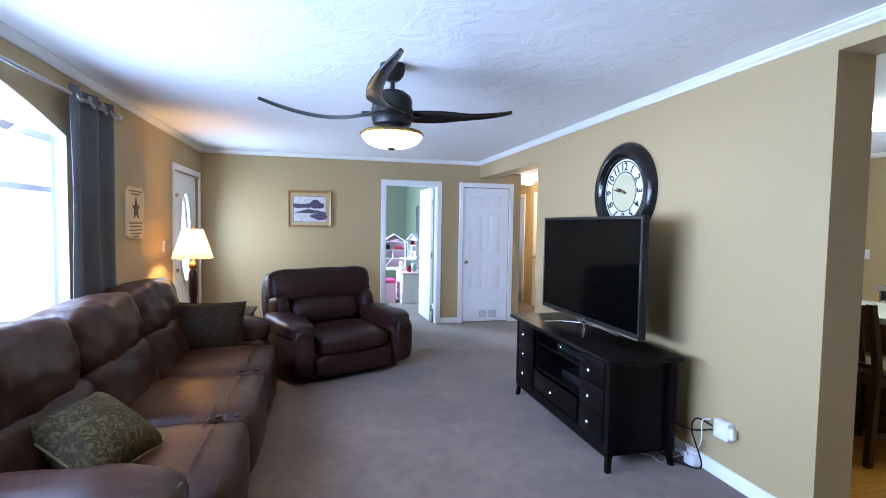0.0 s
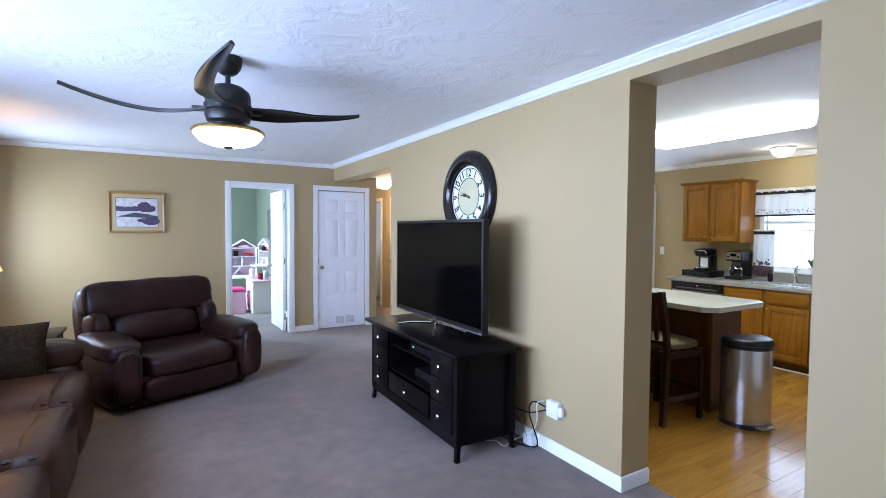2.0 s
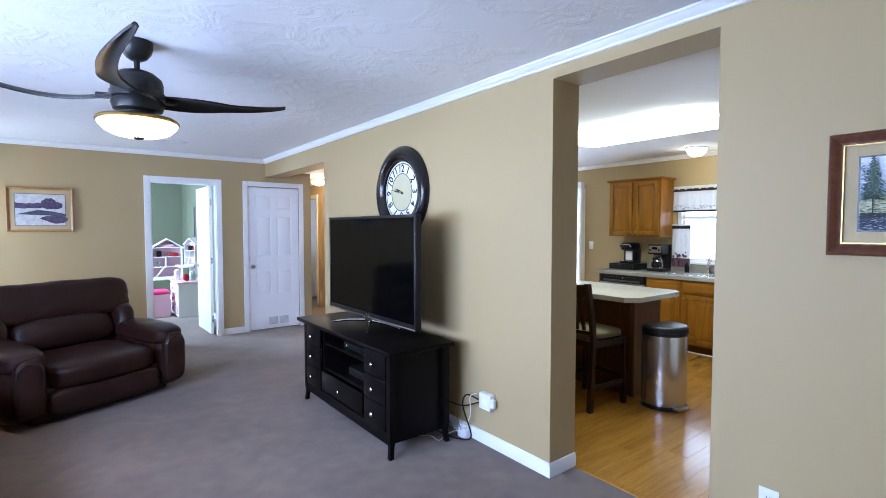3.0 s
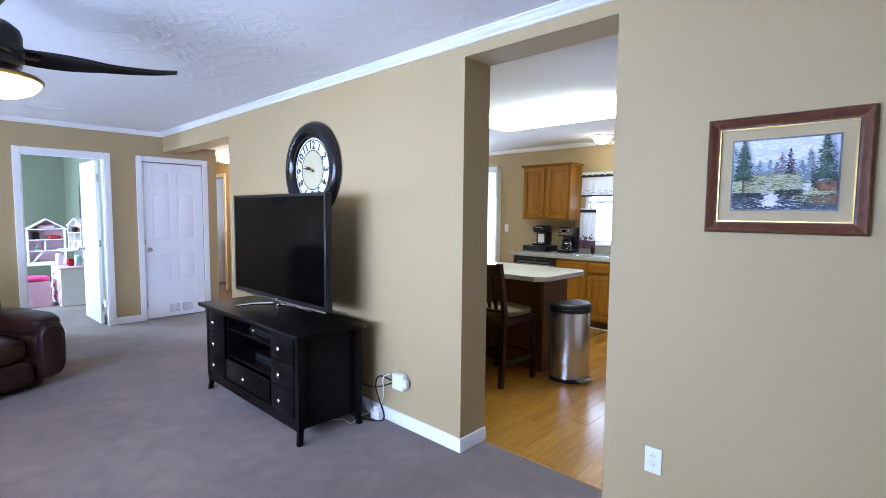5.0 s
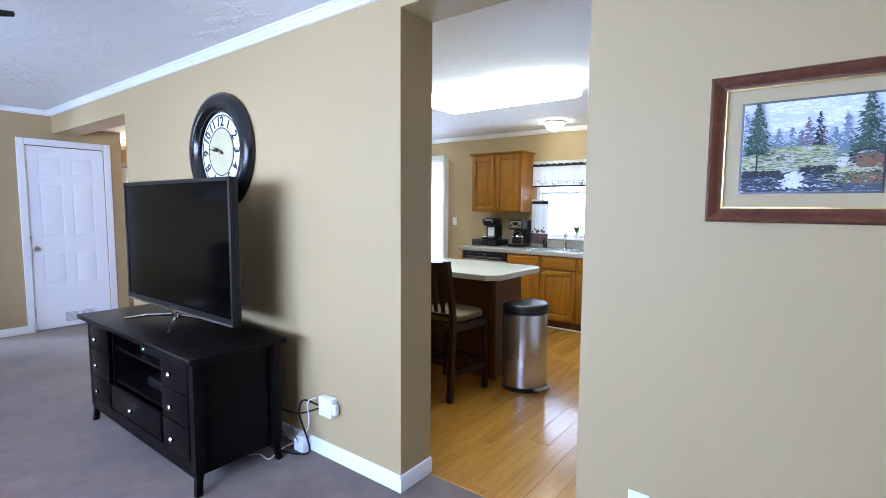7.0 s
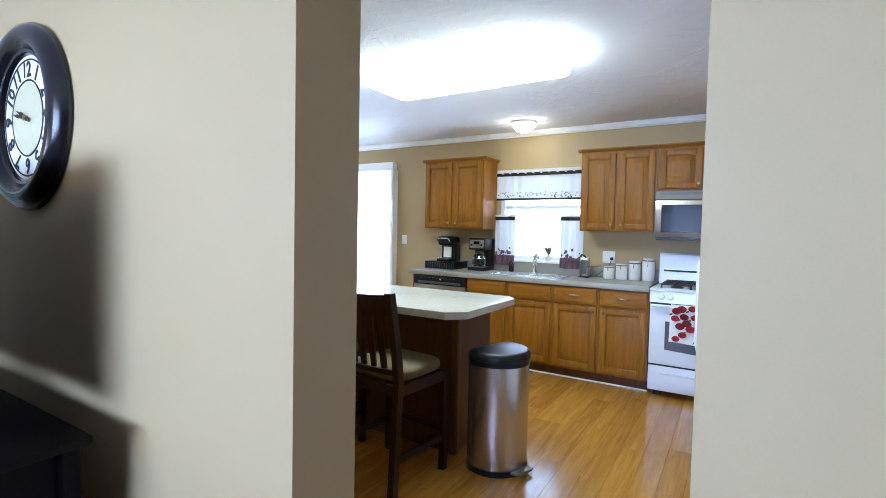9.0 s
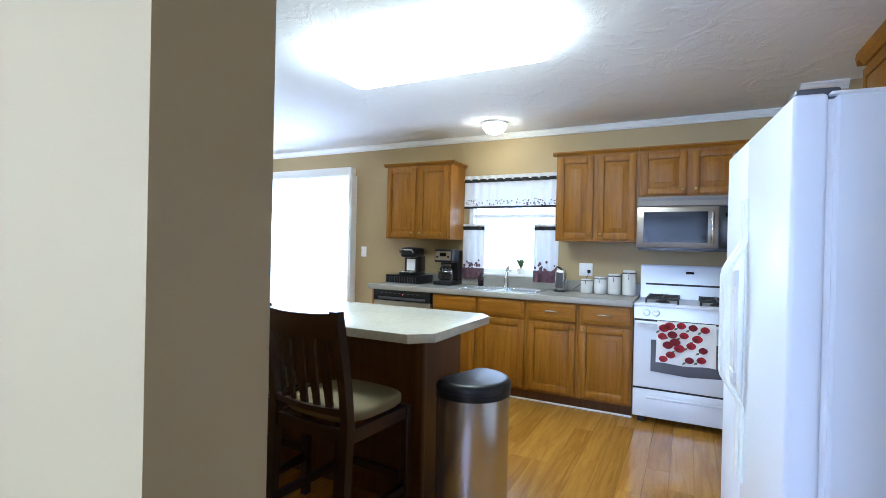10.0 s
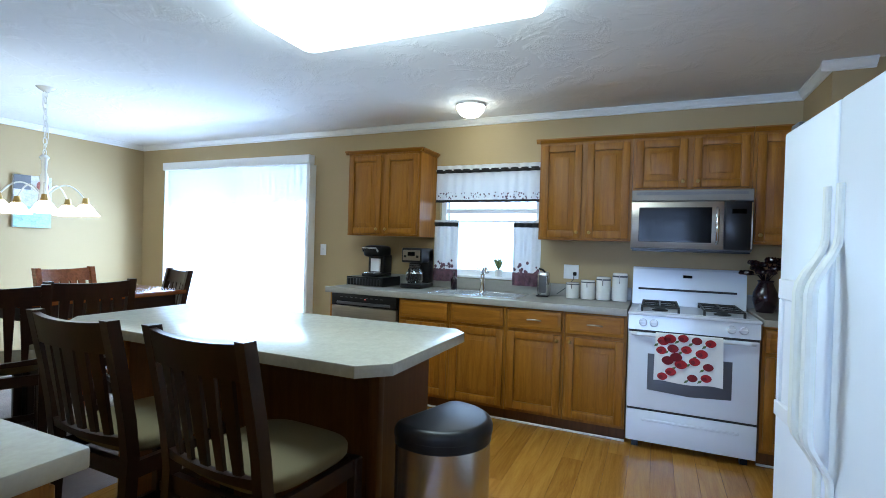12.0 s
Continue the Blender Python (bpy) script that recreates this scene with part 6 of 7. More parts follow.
def sink():
    s = thing("kitchen_sink", pose(0, 0, 0), "double-bowl stainless steel sink", "sink")
    rim = bmesh.new()
    mid = (SY0 + SY1) / 2
    for r in ((SX0 - 0.018, SX0 + 0.015, SY0 - 0.018, SY1 + 0.018), (SX1 - 0.05, SX1 + 0.018, SY0 - 0.018, SY1 + 0.018), (SX0 + 0.015, SX1 - 0.05, SY0 - 0.018, SY0 + 0.015), (SX0 + 0.015, SX1 - 0.05, SY1 - 0.015, SY1 + 0.018), (SX0 + 0.015, SX1 - 0.05, mid - 0.018, mid + 0.018)):
        bm_box(rim, *r, 0.912, 0.9195, 0.002)
    part("rim", rim, M["sink_steel"], s)
    for a, b in ((SY0 + 0.012, mid - 0.016), (mid + 0.016, SY1 - 0.012)):
        x0, x1 = SX0 + 0.013, SX1 - 0.048
        part("bowl", boxes((x0, x1, a, b, 0.74, 0.744), (x0 - 0.003, x0, a, b, 0.74, 0.914), (x1, x1 + 0.003, a, b, 0.74, 0.914), (x0, x1, a - 0.003, a, 0.74, 0.914), (x0, x1, b, b + 0.003, 0.74, 0.914)), M["sink_steel"], s)
    f = thing("faucet", pose(SX1 - 0.015, 2.76, 0.9195), "chrome kitchen faucet with tall curved spout", "faucet")
    part("base", lathe([(0, 0), (0.03, 0), (0.03, 0.012), (0.02, 0.03), (0.018, 0.15), (0.012, 0.155), (0, 0.155)], 20), M["chrome"], f)
    pts = [(0, 0, 0.12)] + [(-0.09 + 0.09 * math.cos(t), -0.05 + 0.05 * math.cos(t), 0.13 + 0.085 * math.sin(t)) for t in [math.pi * k / 12 for k in range(1, 11)]]
    part("spout", tube(pts, [0.012] * 6 + [0.013, 0.014, 0.016, 0.018, 0.018], 12), M["chrome"], f)
    part("lever", tube([(0, 0, 0.15), (0.0, 0.015, 0.175), (-0.02, 0.05, 0.20)], [0.008, 0.006, 0.005], 8), M["chrome"], f)


sink()


def wall_unit(x, y0, y1, z0, z1, doors, label, knobs):
    c = thing("wall_cabinet", pose(0, 0, 0), label, "cabinet", "wall cabinets")
    part("body", box(x, KX - 0.003, y0, y1, z0, z1), M["oak"], c)
    w = (y1 - y0) / doors
    for i in range(doors):
        a, b = y0 + i * w + 0.018, y0 + (i + 1) * w - 0.018
        side_ = knobs[i]
        ky = a + 0.028 if side_ == "a" else b - 0.028
        panel_door("door", c, x - 0.001, a, b, z0 + 0.018, z1 - 0.022, None, (ky, z0 + 0.06))
    return c


CAP = [(0, 0), (0.008, 0), (0.014, 0.008), (0.026, 0.018), (0.03, 0.022), (0.03, 0.032), (0, 0.032)]


def cabinet_crown(parent, runs, z):
    part("crown", mouldings(runs, CAP, z), M["oak_flat"], parent)


w1 = wall_unit(UX, 3.285, 4.03, 1.372, 2.115, 2, "two-door honey oak wall cabinet", "ba")
cabinet_crown(w1, [((UX, 3.255), (UX, 4.06), (-1, 0)), ((UX - 0.03, 3.285), (KX, 3.285), (0, -1)), ((UX - 0.03, 4.03), (KX, 4.03), (0, 1))], 2.113)
w2 = wall_unit(UX, 1.575, 2.247, 1.372, 2.115, 2, "tall two-door honey oak wall cabinet", "ba")
cabinet_crown(w2, [((UX, 1.575), (UX, 2.277), (-1, 0)), ((UX - 0.03, 2.247), (KX, 2.247), (0, 1))], 2.113)
w3 = wall_unit(UX, 0.836, 1.573, 1.735, 2.115, 2, "short two-door oak cabinet above the microwave", "ba")
cabinet_crown(w3, [((UX, 0.836), (UX, 1.573), (-1, 0))], 2.113)
w4 = wall_unit(UX, 0.505, 0.834, 1.372, 2.115, 1, "narrow single-door oak wall cabinet", "b")
cabinet_crown(w4, [((UX, 0.505), (UX, 0.834), (-1, 0))], 2.113)


def microwave():
    m = thing("microwave", pose(6.20, 0.838, 1.318), "stainless over-range microwave with dark window", "microwave")
    w, h = 0.733, 0.412
    part("body", box(0.02, 0.40, 0, w, 0, h, 0.004), M["grey"], m)
    part("top_vent", box(-0.008, 0.022, 0, w, h - 0.076, h, 0.004), M["steel_vent"], m)
    for k in range(5):
        part("louvre", box(-0.0095, -0.007, 0.03, w - 0.03, h - 0.018 - k * 0.004, h - 0.016 - k * 0.004), M["grey"], m)
    door = part("door", box(-0.012, 0.02, 0.165, w, 0.012, h - 0.08, 0.006, 2), M["steel_flat"], m, "brushed steel door frame")
    part("window", box(-0.0145, -0.01, 0.235, w - 0.05, 0.055, h - 0.12, 0.002), M["oven_glass"], door, "smoked glass window")
    part("handle", tube([(-0.014, 0.205, 0.05), (-0.045, 0.205, 0.075), (-0.05, 0.205, 0.165), (-0.045, 0.205, 0.255), (-0.014, 0.205, 0.285)], 0.011, 10), M["chrome"], door, "bowed chrome handle")
    part("control_panel", box(-0.012, 0.02, 0.0, 0.16, 0.012, h - 0.08, 0.005, 2), M["black"], m)
    part("display", box(-0.0135, -0.0115, 0.04, 0.12, 0.25, 0.28), M["screen"], m)
    part("edge_strip", box(-0.0135, -0.0115, 0.004, 0.012, 0.02, h - 0.09), M["chrome"], m)
    part("badge", box(-0.003, 0.001, w / 2 - 0.03, w / 2 + 0.03, h - 0.045, h - 0.03), M["chrome"], m)
    part("underside", box(0.02, 0.38, 0.01, w - 0.01, -0.012, 0.0), M["black"], m)


microwave()


def stove():
    s = thing("gas_stove", pose(5.985, 0.81, 0), "white gas range with a towel on its oven door", "stove")
    w = 0.748
    part("body", box(0.03, 0.615, 0, w, 0.045, 0.885, 0.006), M["enamel"], s)
    for x in (0.06, 0.55):
        for y in (0.04, w - 0.08):
            part("foot", box(x, x + 0.04, y, y + 0.04, 0, 0.045), M["black"], s)
    dr = part("drawer", box(0.0, 0.03, 0.004, w - 0.004, 0.055, 0.262, 0.008, 2), M["enamel"], s)
    part("pull_ridge", box(-0.010, 0.002, 0.10, w - 0.10, 0.195, 0.212, 0.005, 2), M["enamel"], dr)
    door = part("oven_door", box(-0.005, 0.03, 0.004, w - 0.004, 0.275, 0.775, 0.010, 2), M["enamel"], s)
    bm = prism([(0.145, 0.405), (w / 2, 0.39), (w - 0.125, 0.405), (w - 0.125, 0.64), (0.145, 0.64)], 0.006, Matrix(((0, 0, -1, -0.003), (1, 0, 0, 0), (0, 1, 0, 0), (0, 0, 0, 1))))
    part("window", bm, M["grey"], door, "dark grey oven window")
    part("handle", tube([(-0.004, 0.03, 0.763), (-0.045, 0.06, 0.768), (-0.05, w / 2, 0.768), (-0.045, w - 0.06, 0.768), (-0.004, w - 0.03, 0.763)], 0.013, 10), M["enamel"], door, "white bar handle")
    # black strips stand in for the shade in the gaps round the door
    part("gap_shadow", box(0.004, 0.028, 0.006, w - 0.006, 0.262, 0.275), M["ink"], s)
    part("vent_gap_shadow", box(0.004, 0.028, 0.006, w - 0.006, 0.775, 0.79), M["ink"], s)
    bm = prism([(0.0, 0.79), (0.03, 0.79), (0.06, 0.885), (0.012, 0.885)], w, Matrix(((1, 0, 0, 0), (0, 0, 1, 0), (0, 1, 0, 0), (0, 0, 0, 1))))
    cp = part("control_panel", bm, M["enamel"], s)
    for y in (0.09, 0.155, w - 0.155, w - 0.09, w / 2):
        if y != w / 2:
            k = part("burner_knob", lathe([(0, 0), (0.026, 0), (0.024, 0.018), (0.02, 0.03), (0, 0.032)], 18), M["enamel"], cp)
            k.matrix_local = pose(0.006, y, 0.838, 0, -82)
            part("grip", box(-0.004, 0.004, -0.02, 0.02, 0.028, 0.04, 0.002), M["enamel"], k)
    part("cooktop", box(-0.01, 0.58, -0.004, w + 0.004, 0.885, 0.905, 0.008, 2), M["enamel"], s)
    part("cooktop_well", box(0.05, 0.52, 0.05, w - 0.05, 0.904, 0.908), M["enamel"], s)
    for y in (0.19, w - 0.19):
        for x in (0.15, 0.40):
            part("burner", lathe([(0, 0.0), (0.05, 0.0), (0.05, 0.008), (0.032, 0.014), (0.032, 0.022), (0, 0.024)], 20, (x, y, 0.907)), M["iron"], s)
        bm = bmesh.new()
        for yy in (y - 0.11, y + 0.11, y):
            bm_box(bm, 0.05, 0.5, yy - 0.006, yy + 0.006, 0.932, 0.945, 0.002)
        for xx in (0.055, 0.15, 0.275, 0.40, 0.495):
            bm_box(bm, xx - 0.006, xx + 0.006, y - 0.11, y + 0.11, 0.9335, 0.9435, 0.002)
        for xx in (0.055, 0.495):
            for yy in (y - 0.11, y + 0.11):
                bm_box(bm, xx - 0.007, xx + 0.007, yy - 0.007, yy + 0.007, 0.907, 0.934)
        part("grate", bm, M["iron"], s, "black cast-iron grate")
    bm = prism([(0.535, 0.905), (0.63, 0.905), (0.63, 1.185), (0.575, 1.185), (0.56, 1.17)], w, Matrix(((1, 0, 0, 0), (0, 0, 1, 0), (0, 1, 0, 0), (0, 0, 0, 1))))
    bp = part("back_panel", bm, M["enamel"], s)
    part("vent_slot", box(0.533, 0.545, 0.06, w - 0.04, 1.015, 1.03), M["ink"], bp)
    part("clock_display", box(0.553, 0.561, w / 2 - 0.03, w / 2 + 0.03, 1.115, 1.135), M["screen"], bp)
    for i in range(6):
        part("button", box(0.553, 0.560, w / 2 - 0.12 + i * 0.045, w / 2 - 0.095 + i * 0.045, 1.085, 1.095), M["trim"], bp)
    # towel over the handle
    t = thing("dish_towel", pose(5.985, 0.815, 0.128) @ Matrix.Diagonal((1, 1, 0.86, 1)), "white dish towel printed with red apples", "towel")
    bm = bmesh.new()
    cols = []
    y0, y1 = 0.20, 0.575
    for i in range(25):
        f = i / 24
        y = y0 + (y1 - y0) * f
        col = [bm.verts.new((x + 0.004 * math.sin(f * 14) * min(1, q), y + 0.008 * q * (f - 0.5), z)) for x, z, q in [(-0.036, 0.60, 1), (-0.036, 0.74, 0.6), (-0.04, 0.765, 0.1), (-0.05, 0.770, 0.1), (-0.064, 0.762, 0.1), (-0.068, 0.745, 0.2), (-0.068, 0.68, 0.6), (-0.069, 0.58, 1), (-0.070, 0.48, 1.3), (-0.070, 0.415 + 0.006 * math.sin(f * 9), 1.5)]]
        cols.append(col)
    for a, b in zip(cols, cols[1:]):
        for k in range(len(a) - 1):
            bm.faces.new((a[k], b[k], b[k + 1], a[k + 1]))
    bmesh.ops.recalc_face_normals(bm, faces=bm.faces)
    bmesh.ops.solidify(bm, geom=bm.faces[:], thickness=0.003)
    part("cloth", bm, M["towel"], t)
    rng = random.Random(4)
    spots = [(0.07, 0.05), (0.15, 0.04), (0.28, 0.07), (0.33, 0.03), (0.06, 0.13), (0.14, 0.16), (0.22, 0.13), (0.30, 0.15), (0.10, 0.22), (0.19, 0.24), (0.27, 0.24), (0.34, 0.22), (0.05, 0.30), (0.13, 0.31), (0.21, 0.32), (0.29, 0.31), (0.25, 0.18), (0.33, 0.29)]
    for i, (a, b) in enumerate(spots):
        y, z = y0 + 0.02 + a * 0.94, 0.425 + b
        if z > 0.745:
            continue
        r = rng.uniform(0.027, 0.034)
        q = part("apple_print", prism([(r * math.cos(u) * (1 + 0.08 * math.cos(2 * u)), r * math.sin(u)) for u in [k * math.pi / 7 for k in range(14)]], 0.0012, Matrix(((0, 0, -1, -0.0772), (1, 0, 0, y), (0, 1, 0, z), (0, 0, 0, 1)))), M["dark_red" if i % 3 == 1 else "red"], t)
        part("apple_shade", prism([(0.3 * r + 0.45 * r * math.cos(u), -0.2 * r + 0.5 * r * math.sin(u)) for u in [k * math.pi / 5 for k in range(10)]], 0.0008, Matrix(((0, 0, -1, -0.0784), (1, 0, 0, y), (0, 1, 0, z), (0, 0, 0, 1)))), M["dark_red"], q)
        if i % 4 != 3:
            part("leaf_print", prism([(-0.02, 0), (0, -0.009), (0.02, 0), (0, 0.009)], 0.001, Matrix(((0, 0, -1, -0.0772), (0.7, 0.7, 0, y + r * 1.2), (-0.7, 0.7, 0, z - r), (0, 0, 0, 1)))), M["leaf_green"], t)


stove()


def refrigerator():
    f = thing("refrigerator", pose(3.458, 0.988, 0, 0, 0, 5) @ Matrix.Diagonal((0.885, 1, 0.984, 1)), "tall white side-by-side refrigerator with curved handles", "refrigerator")
    w, seam = 0.97, 0.56
    part("body", box(0.0, w, -0.72, -0.085, 0.03, 1.70, 0.008), M["fridge"], f)
    part("gasket", box(0.012, w - 0.012, -0.086, -0.072, 0.09, 1.69), M["white"], f)
    part("grille", box(0.02, w - 0.02, -0.10, -0.05, 0.02, 0.085), M["grey"], f)
    near = part("door", box(0.0, seam - 0.003, -0.072, 0.0, 0.09, 1.705, 0.012, 3), M["fridge"], f)
    far = part("door", box(seam + 0.003, w, -0.072, 0.0, 0.09, 1.705, 0.012, 3), M["fridge"], f)
    for x0, d in ((seam - 0.04, near), (seam + 0.04, far)):
        bm, rings = bmesh.new(), []
        for k in range(41):
            z = 0.56 + 0.94 * k / 40
            bow = min(1.0, max(0.0, min((1.375 - z) / 0.13, (z - 0.80) / 0.11)))
            ease = bow * bow * (3 - 2 * bow)
            y = 0.046 * ease
            hw, t = 0.013 + 0.007 * bow, 0.011 + 0.008 * bow
            rings.append([bm.verts.new((x0 + a * hw, y + b * t, z)) for a, b in ((-1, -0.02), (1, -0.02), (1, 0.6), (0.6, 1), (-0.6, 1), (-1, 0.6))])
        for a, b in zip(rings, rings[1:]):
            for k in range(6):
                bm.faces.new((a[k], a[(k + 1) % 6], b[(k + 1) % 6], b[k]))
        bm.faces.new(rings[0]), bm.faces.new(rings[-1])
        bmesh.ops.recalc_face_normals(bm, faces=bm.faces)
        part("handle", bm, M["yellowed"], d, "long bowed handle of slightly yellowed plastic")
    part("dispenser", boxes((0.67, 0.93, -0.004, 0.012, 1.20, 1.26), (0.67, 0.93, -0.004, 0.014, 0.85, 0.895), (0.67, 0.70, -0.004, 0.010, 0.895, 1.20), (0.90, 0.93, -0.004, 0.010, 0.895, 1.20), bev=0.003), M["white"], far, "white ice and water dispenser surround")
    part("dispenser_recess", box(0.70, 0.90, -0.002, 0.003, 0.895, 1.20), M["white"], far)
    for x in (0.02, w - 0.09):
        part("hinge_cover", box(x, x + 0.07, -0.10, -0.01, 1.70, 1.722, 0.006, 2), M["grey"], f)
    part("top_cap", box(0.0, w, -0.70, -0.075, 1.70, 1.707, 0.002), M["white"], f)


refrigerator()

over = thing("wall_cabinet", pose(0, 0, 0), "honey oak cabinet above the refrigerator", "cabinet", "wall cabinets")
part("body", box(3.45, 5.55, 0.003, 0.33, 1.84, 2.38), M["oak"], over)
for i in range(4):
    a = 3.47 + i * 0.52
    d = part("door", boxes((a, a + 0.05, 0.331, 0.351, 1.86, 2.34), (a + 0.45, a + 0.50, 0.331, 0.351, 1.86, 2.34), (a + 0.05, a + 0.45, 0.331, 0.351, 1.86, 1.91), (a + 0.05, a + 0.45, 0.331, 0.351, 2.29, 2.34), (a + 0.05, a + 0.45, 0.331, 0.339, 1.91, 2.29)), M["oak"], over)
    part("raised_panel", box(a + 0.06, a + 0.44, 0.337, 0.349, 1.92, 2.28, 0.008, 2), M["oak"], d)
part("crown", mouldings([((3.45, 0.33), (5.55, 0.33), (0, 1)), ((5.55, 0.0), (5.55, 0.37), (1, 0)), ((3.45, 0.0), (3.45, 0.37), (-1, 0))], [(0, 0), (0.015, 0), (0.03, 0.02), (0.05, 0.05), (0.05, 0.064), (0, 0.064)], 2.375), M["oak_flat"], over)


def island():
    i = thing("kitchen_island", pose(0, 0, 0), "oak kitchen island with overhanging mottled worktop", "kitchen island")
    outline = [(4.60, 2.19), (3.95, 2.19), (3.86, 2.28), (3.86, 3.83), (3.97, 3.95), (4.66, 3.95), (4.68, 2.26)]
    part("worktop", prism(outline, 0.042, Matrix.Translation((0, 0, 0.872)), 0.005), M["island_top"], i, "pale mottled laminate top with clipped corners")
    # near sides take the darkened oak: backlit shade painted in, not another stain
    body = part("body", box(4.16, 4.60, 2.38, 3.84, 0.08, 0.872), M["shaded_oak"], i)
    part("end_panel", box(4.15, 4.61, 2.368, 2.38, 0.0, 0.872, 0.003), M["shaded_oak"], i)
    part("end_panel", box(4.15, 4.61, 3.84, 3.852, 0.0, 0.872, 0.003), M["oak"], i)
    part("back_panel", box(4.148, 4.16, 2.38, 3.84, 0.0, 0.872, 0.002), M["shaded_oak"], i)
    part("corner_post", box(4.13, 4.175, 2.35, 2.395, 0.0, 0.872, 0.005, 2), M["shaded_oak"], i)
    part("corner_post", box(4.13, 4.175, 3.825, 3.87, 0.0, 0.872, 0.005, 2), M["oak"], i)
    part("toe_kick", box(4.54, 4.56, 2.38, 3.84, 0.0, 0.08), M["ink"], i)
    for k in range(3):
        a = 2.39 + k * 0.485
        part("door", box(4.60, 4.618, a, a + 0.47, 0.10, 0.85, 0.004), M["oak"], i)
    return i


island()


def bar_chair(name, m, label, group, seat_h=0.59, back_h=1.045, w=0.455, seat_m="seat", wood_m="cherry"):
    """A slat-backed chair; it faces +x, its back posts at x = 0."""
    c = thing(name, m, label, "chair", group)
    rake = 0.075

    def post_x(z):
        return 0.0 if z < seat_h else -rake * ((z - seat_h) / (back_h - seat_h)) ** 1.3
    for s in (-1, 1):
        bm = bmesh.new()
        rings = []
        for z in (0, seat_h * 0.5, seat_h, seat_h + 0.12, seat_h + 0.25, back_h):
            x, y, t = post_x(z) - 0.03 * max(0, 1 - z / seat_h), s * (w / 2 - 0.02), 0.02
            rings.append([bm.verts.new((x + a * t, y + b * 0.019, z)) for a, b in ((-1, -1), (1, -1), (1, 1), (-1, 1))])
        for a, b in zip(rings, rings[1:]):
            for k in range(4):
                bm.faces.new((a[k], a[(k + 1) % 4], b[(k + 1) % 4], b[k]))
        bm.faces.new(rings[0]), bm.faces.new(rings[-1])
        bmesh.ops.recalc_face_normals(bm, faces=bm.faces)
        part("back_leg", bm, M[wood_m], c)
        part("front_leg", box(0.37, 0.41, s * (w / 2 - 0.02) - 0.02, s * (w / 2 - 0.02) + 0.02, 0, seat_h - 0.02, 0.004), M[wood_m], c)
        part("side_rail", box(0.02, 0.37, s * (w / 2 - 0.02) - 0.012, s * (w / 2 - 0.02) + 0.012, seat_h - 0.075, seat_h - 0.02), M[wood_m], c)
        part("stretcher", box(-0.01, 0.37, s * (w / 2 - 0.02) - 0.01, s * (w / 2 - 0.02) + 0.01, seat_h * 0.30, seat_h * 0.30 + 0.035), M[wood_m], c)
    part("front_rail", box(0.375, 0.40, -w / 2 + 0.02, w / 2 - 0.02, seat_h - 0.075, seat_h - 0.02), M[wood_m], c)
    part("rear_rail", box(-0.012, 0.012, -w / 2 + 0.02, w / 2 - 0.02, seat_h - 0.075, seat_h - 0.02), M[wood_m], c)
    part("footrest", box(0.38, 0.402, -w / 2 + 0.02, w / 2 - 0.02, seat_h * 0.36, seat_h * 0.36 + 0.04, 0.004), M[wood_m], c)

    def curved(z0, z1, y0, y1, bow, t=0.011, n=8):
        bm = bmesh.new()
        rings = []
        for k in range(n + 1):
            y = y0 + (y1 - y0) * k / n
            off = -bow * (1 - (2 * y / w) ** 2)
            rings.append([bm.verts.new((post_x(z) + off + d, y, z)) for d, z in ((-t, z0), (t, z0), (t, z1 + 0.012 * (1 - (2 * y / w) ** 2) * -1), (-t, z1 - 0.012 * (1 - (2 * y / w) ** 2)))])
        for a, b in zip(rings, rings[1:]):
            for k in range(4):
                bm.faces.new((a[k], a[(k + 1) % 4], b[(k + 1) % 4], b[k]))
        bm.faces.new(list(reversed(rings[0]))), bm.faces.new(rings[-1])
        bmesh.ops.recalc_face_normals(bm, faces=bm.faces)
        return bm
    part("top_rail", curved(back_h - 0.11, back_h - 0.004, -w / 2 + 0.022, w / 2 - 0.022, 0.028), M[wood_m], c)
    part("lower_rail", curved(seat_h + 0.035, seat_h + 0.07, -w / 2 + 0.022, w / 2 - 0.022, 0.022), M[wood_m], c)
    for y, hw in ((-0.132, 0.024), (-0.068, 0.024), (0.0, 0.032), (0.068, 0.024), (0.132, 0.024)):
        slat = curved(seat_h + 0.066, back_h - 0.088, y - hw, y + hw, 0.026, 0.006, 2)
        for q in slat.verts:
            if q.co.z < seat_h + 0.2:
                q.co.y = y + (q.co.y - y) * 0.55
        part("slat", slat, M[wood_m], c)
    part("seat", soft(0.005, 0.415, -w / 2 + 0.014, w / 2 - 0.014, seat_h - 0.022, seat_h + 0.052, 4, 10, (0, 0, 0.12)), M[seat_m], c, "padded beige cloth seat")
    return c


stool_a = bar_chair("bar_stool", pose(3.59, 2.575, 0, 0, 0, -5), "dark cherry slat-backed counter stool with beige seat", "stools at the island")
copy_thing(stool_a, pose(3.59, 3.16, 0, 0, 0, -1))
dining = [(4.30, 4.45, 80), (5.22, 4.99, 163), (3.84, 4.42, 66)]
for x, y, a in dining:
    ch = copy_thing(stool_a, pose(x, y, 0, 0, 0, a))
    ch.name = "dining_chair"
    tagged(ch, "dark cherry slat-backed counter-height dining chair", "chair", "chairs round the dining table")

# lighter wood than the other chairs: patio light put into the colour
bar_chair("dining_chair", pose(4.82, 5.56, 0, 0, 0, -82), "dining chair in lighter reddish wood, patio light put into its colour", "chairs round the dining table", wood_m="tabletop")


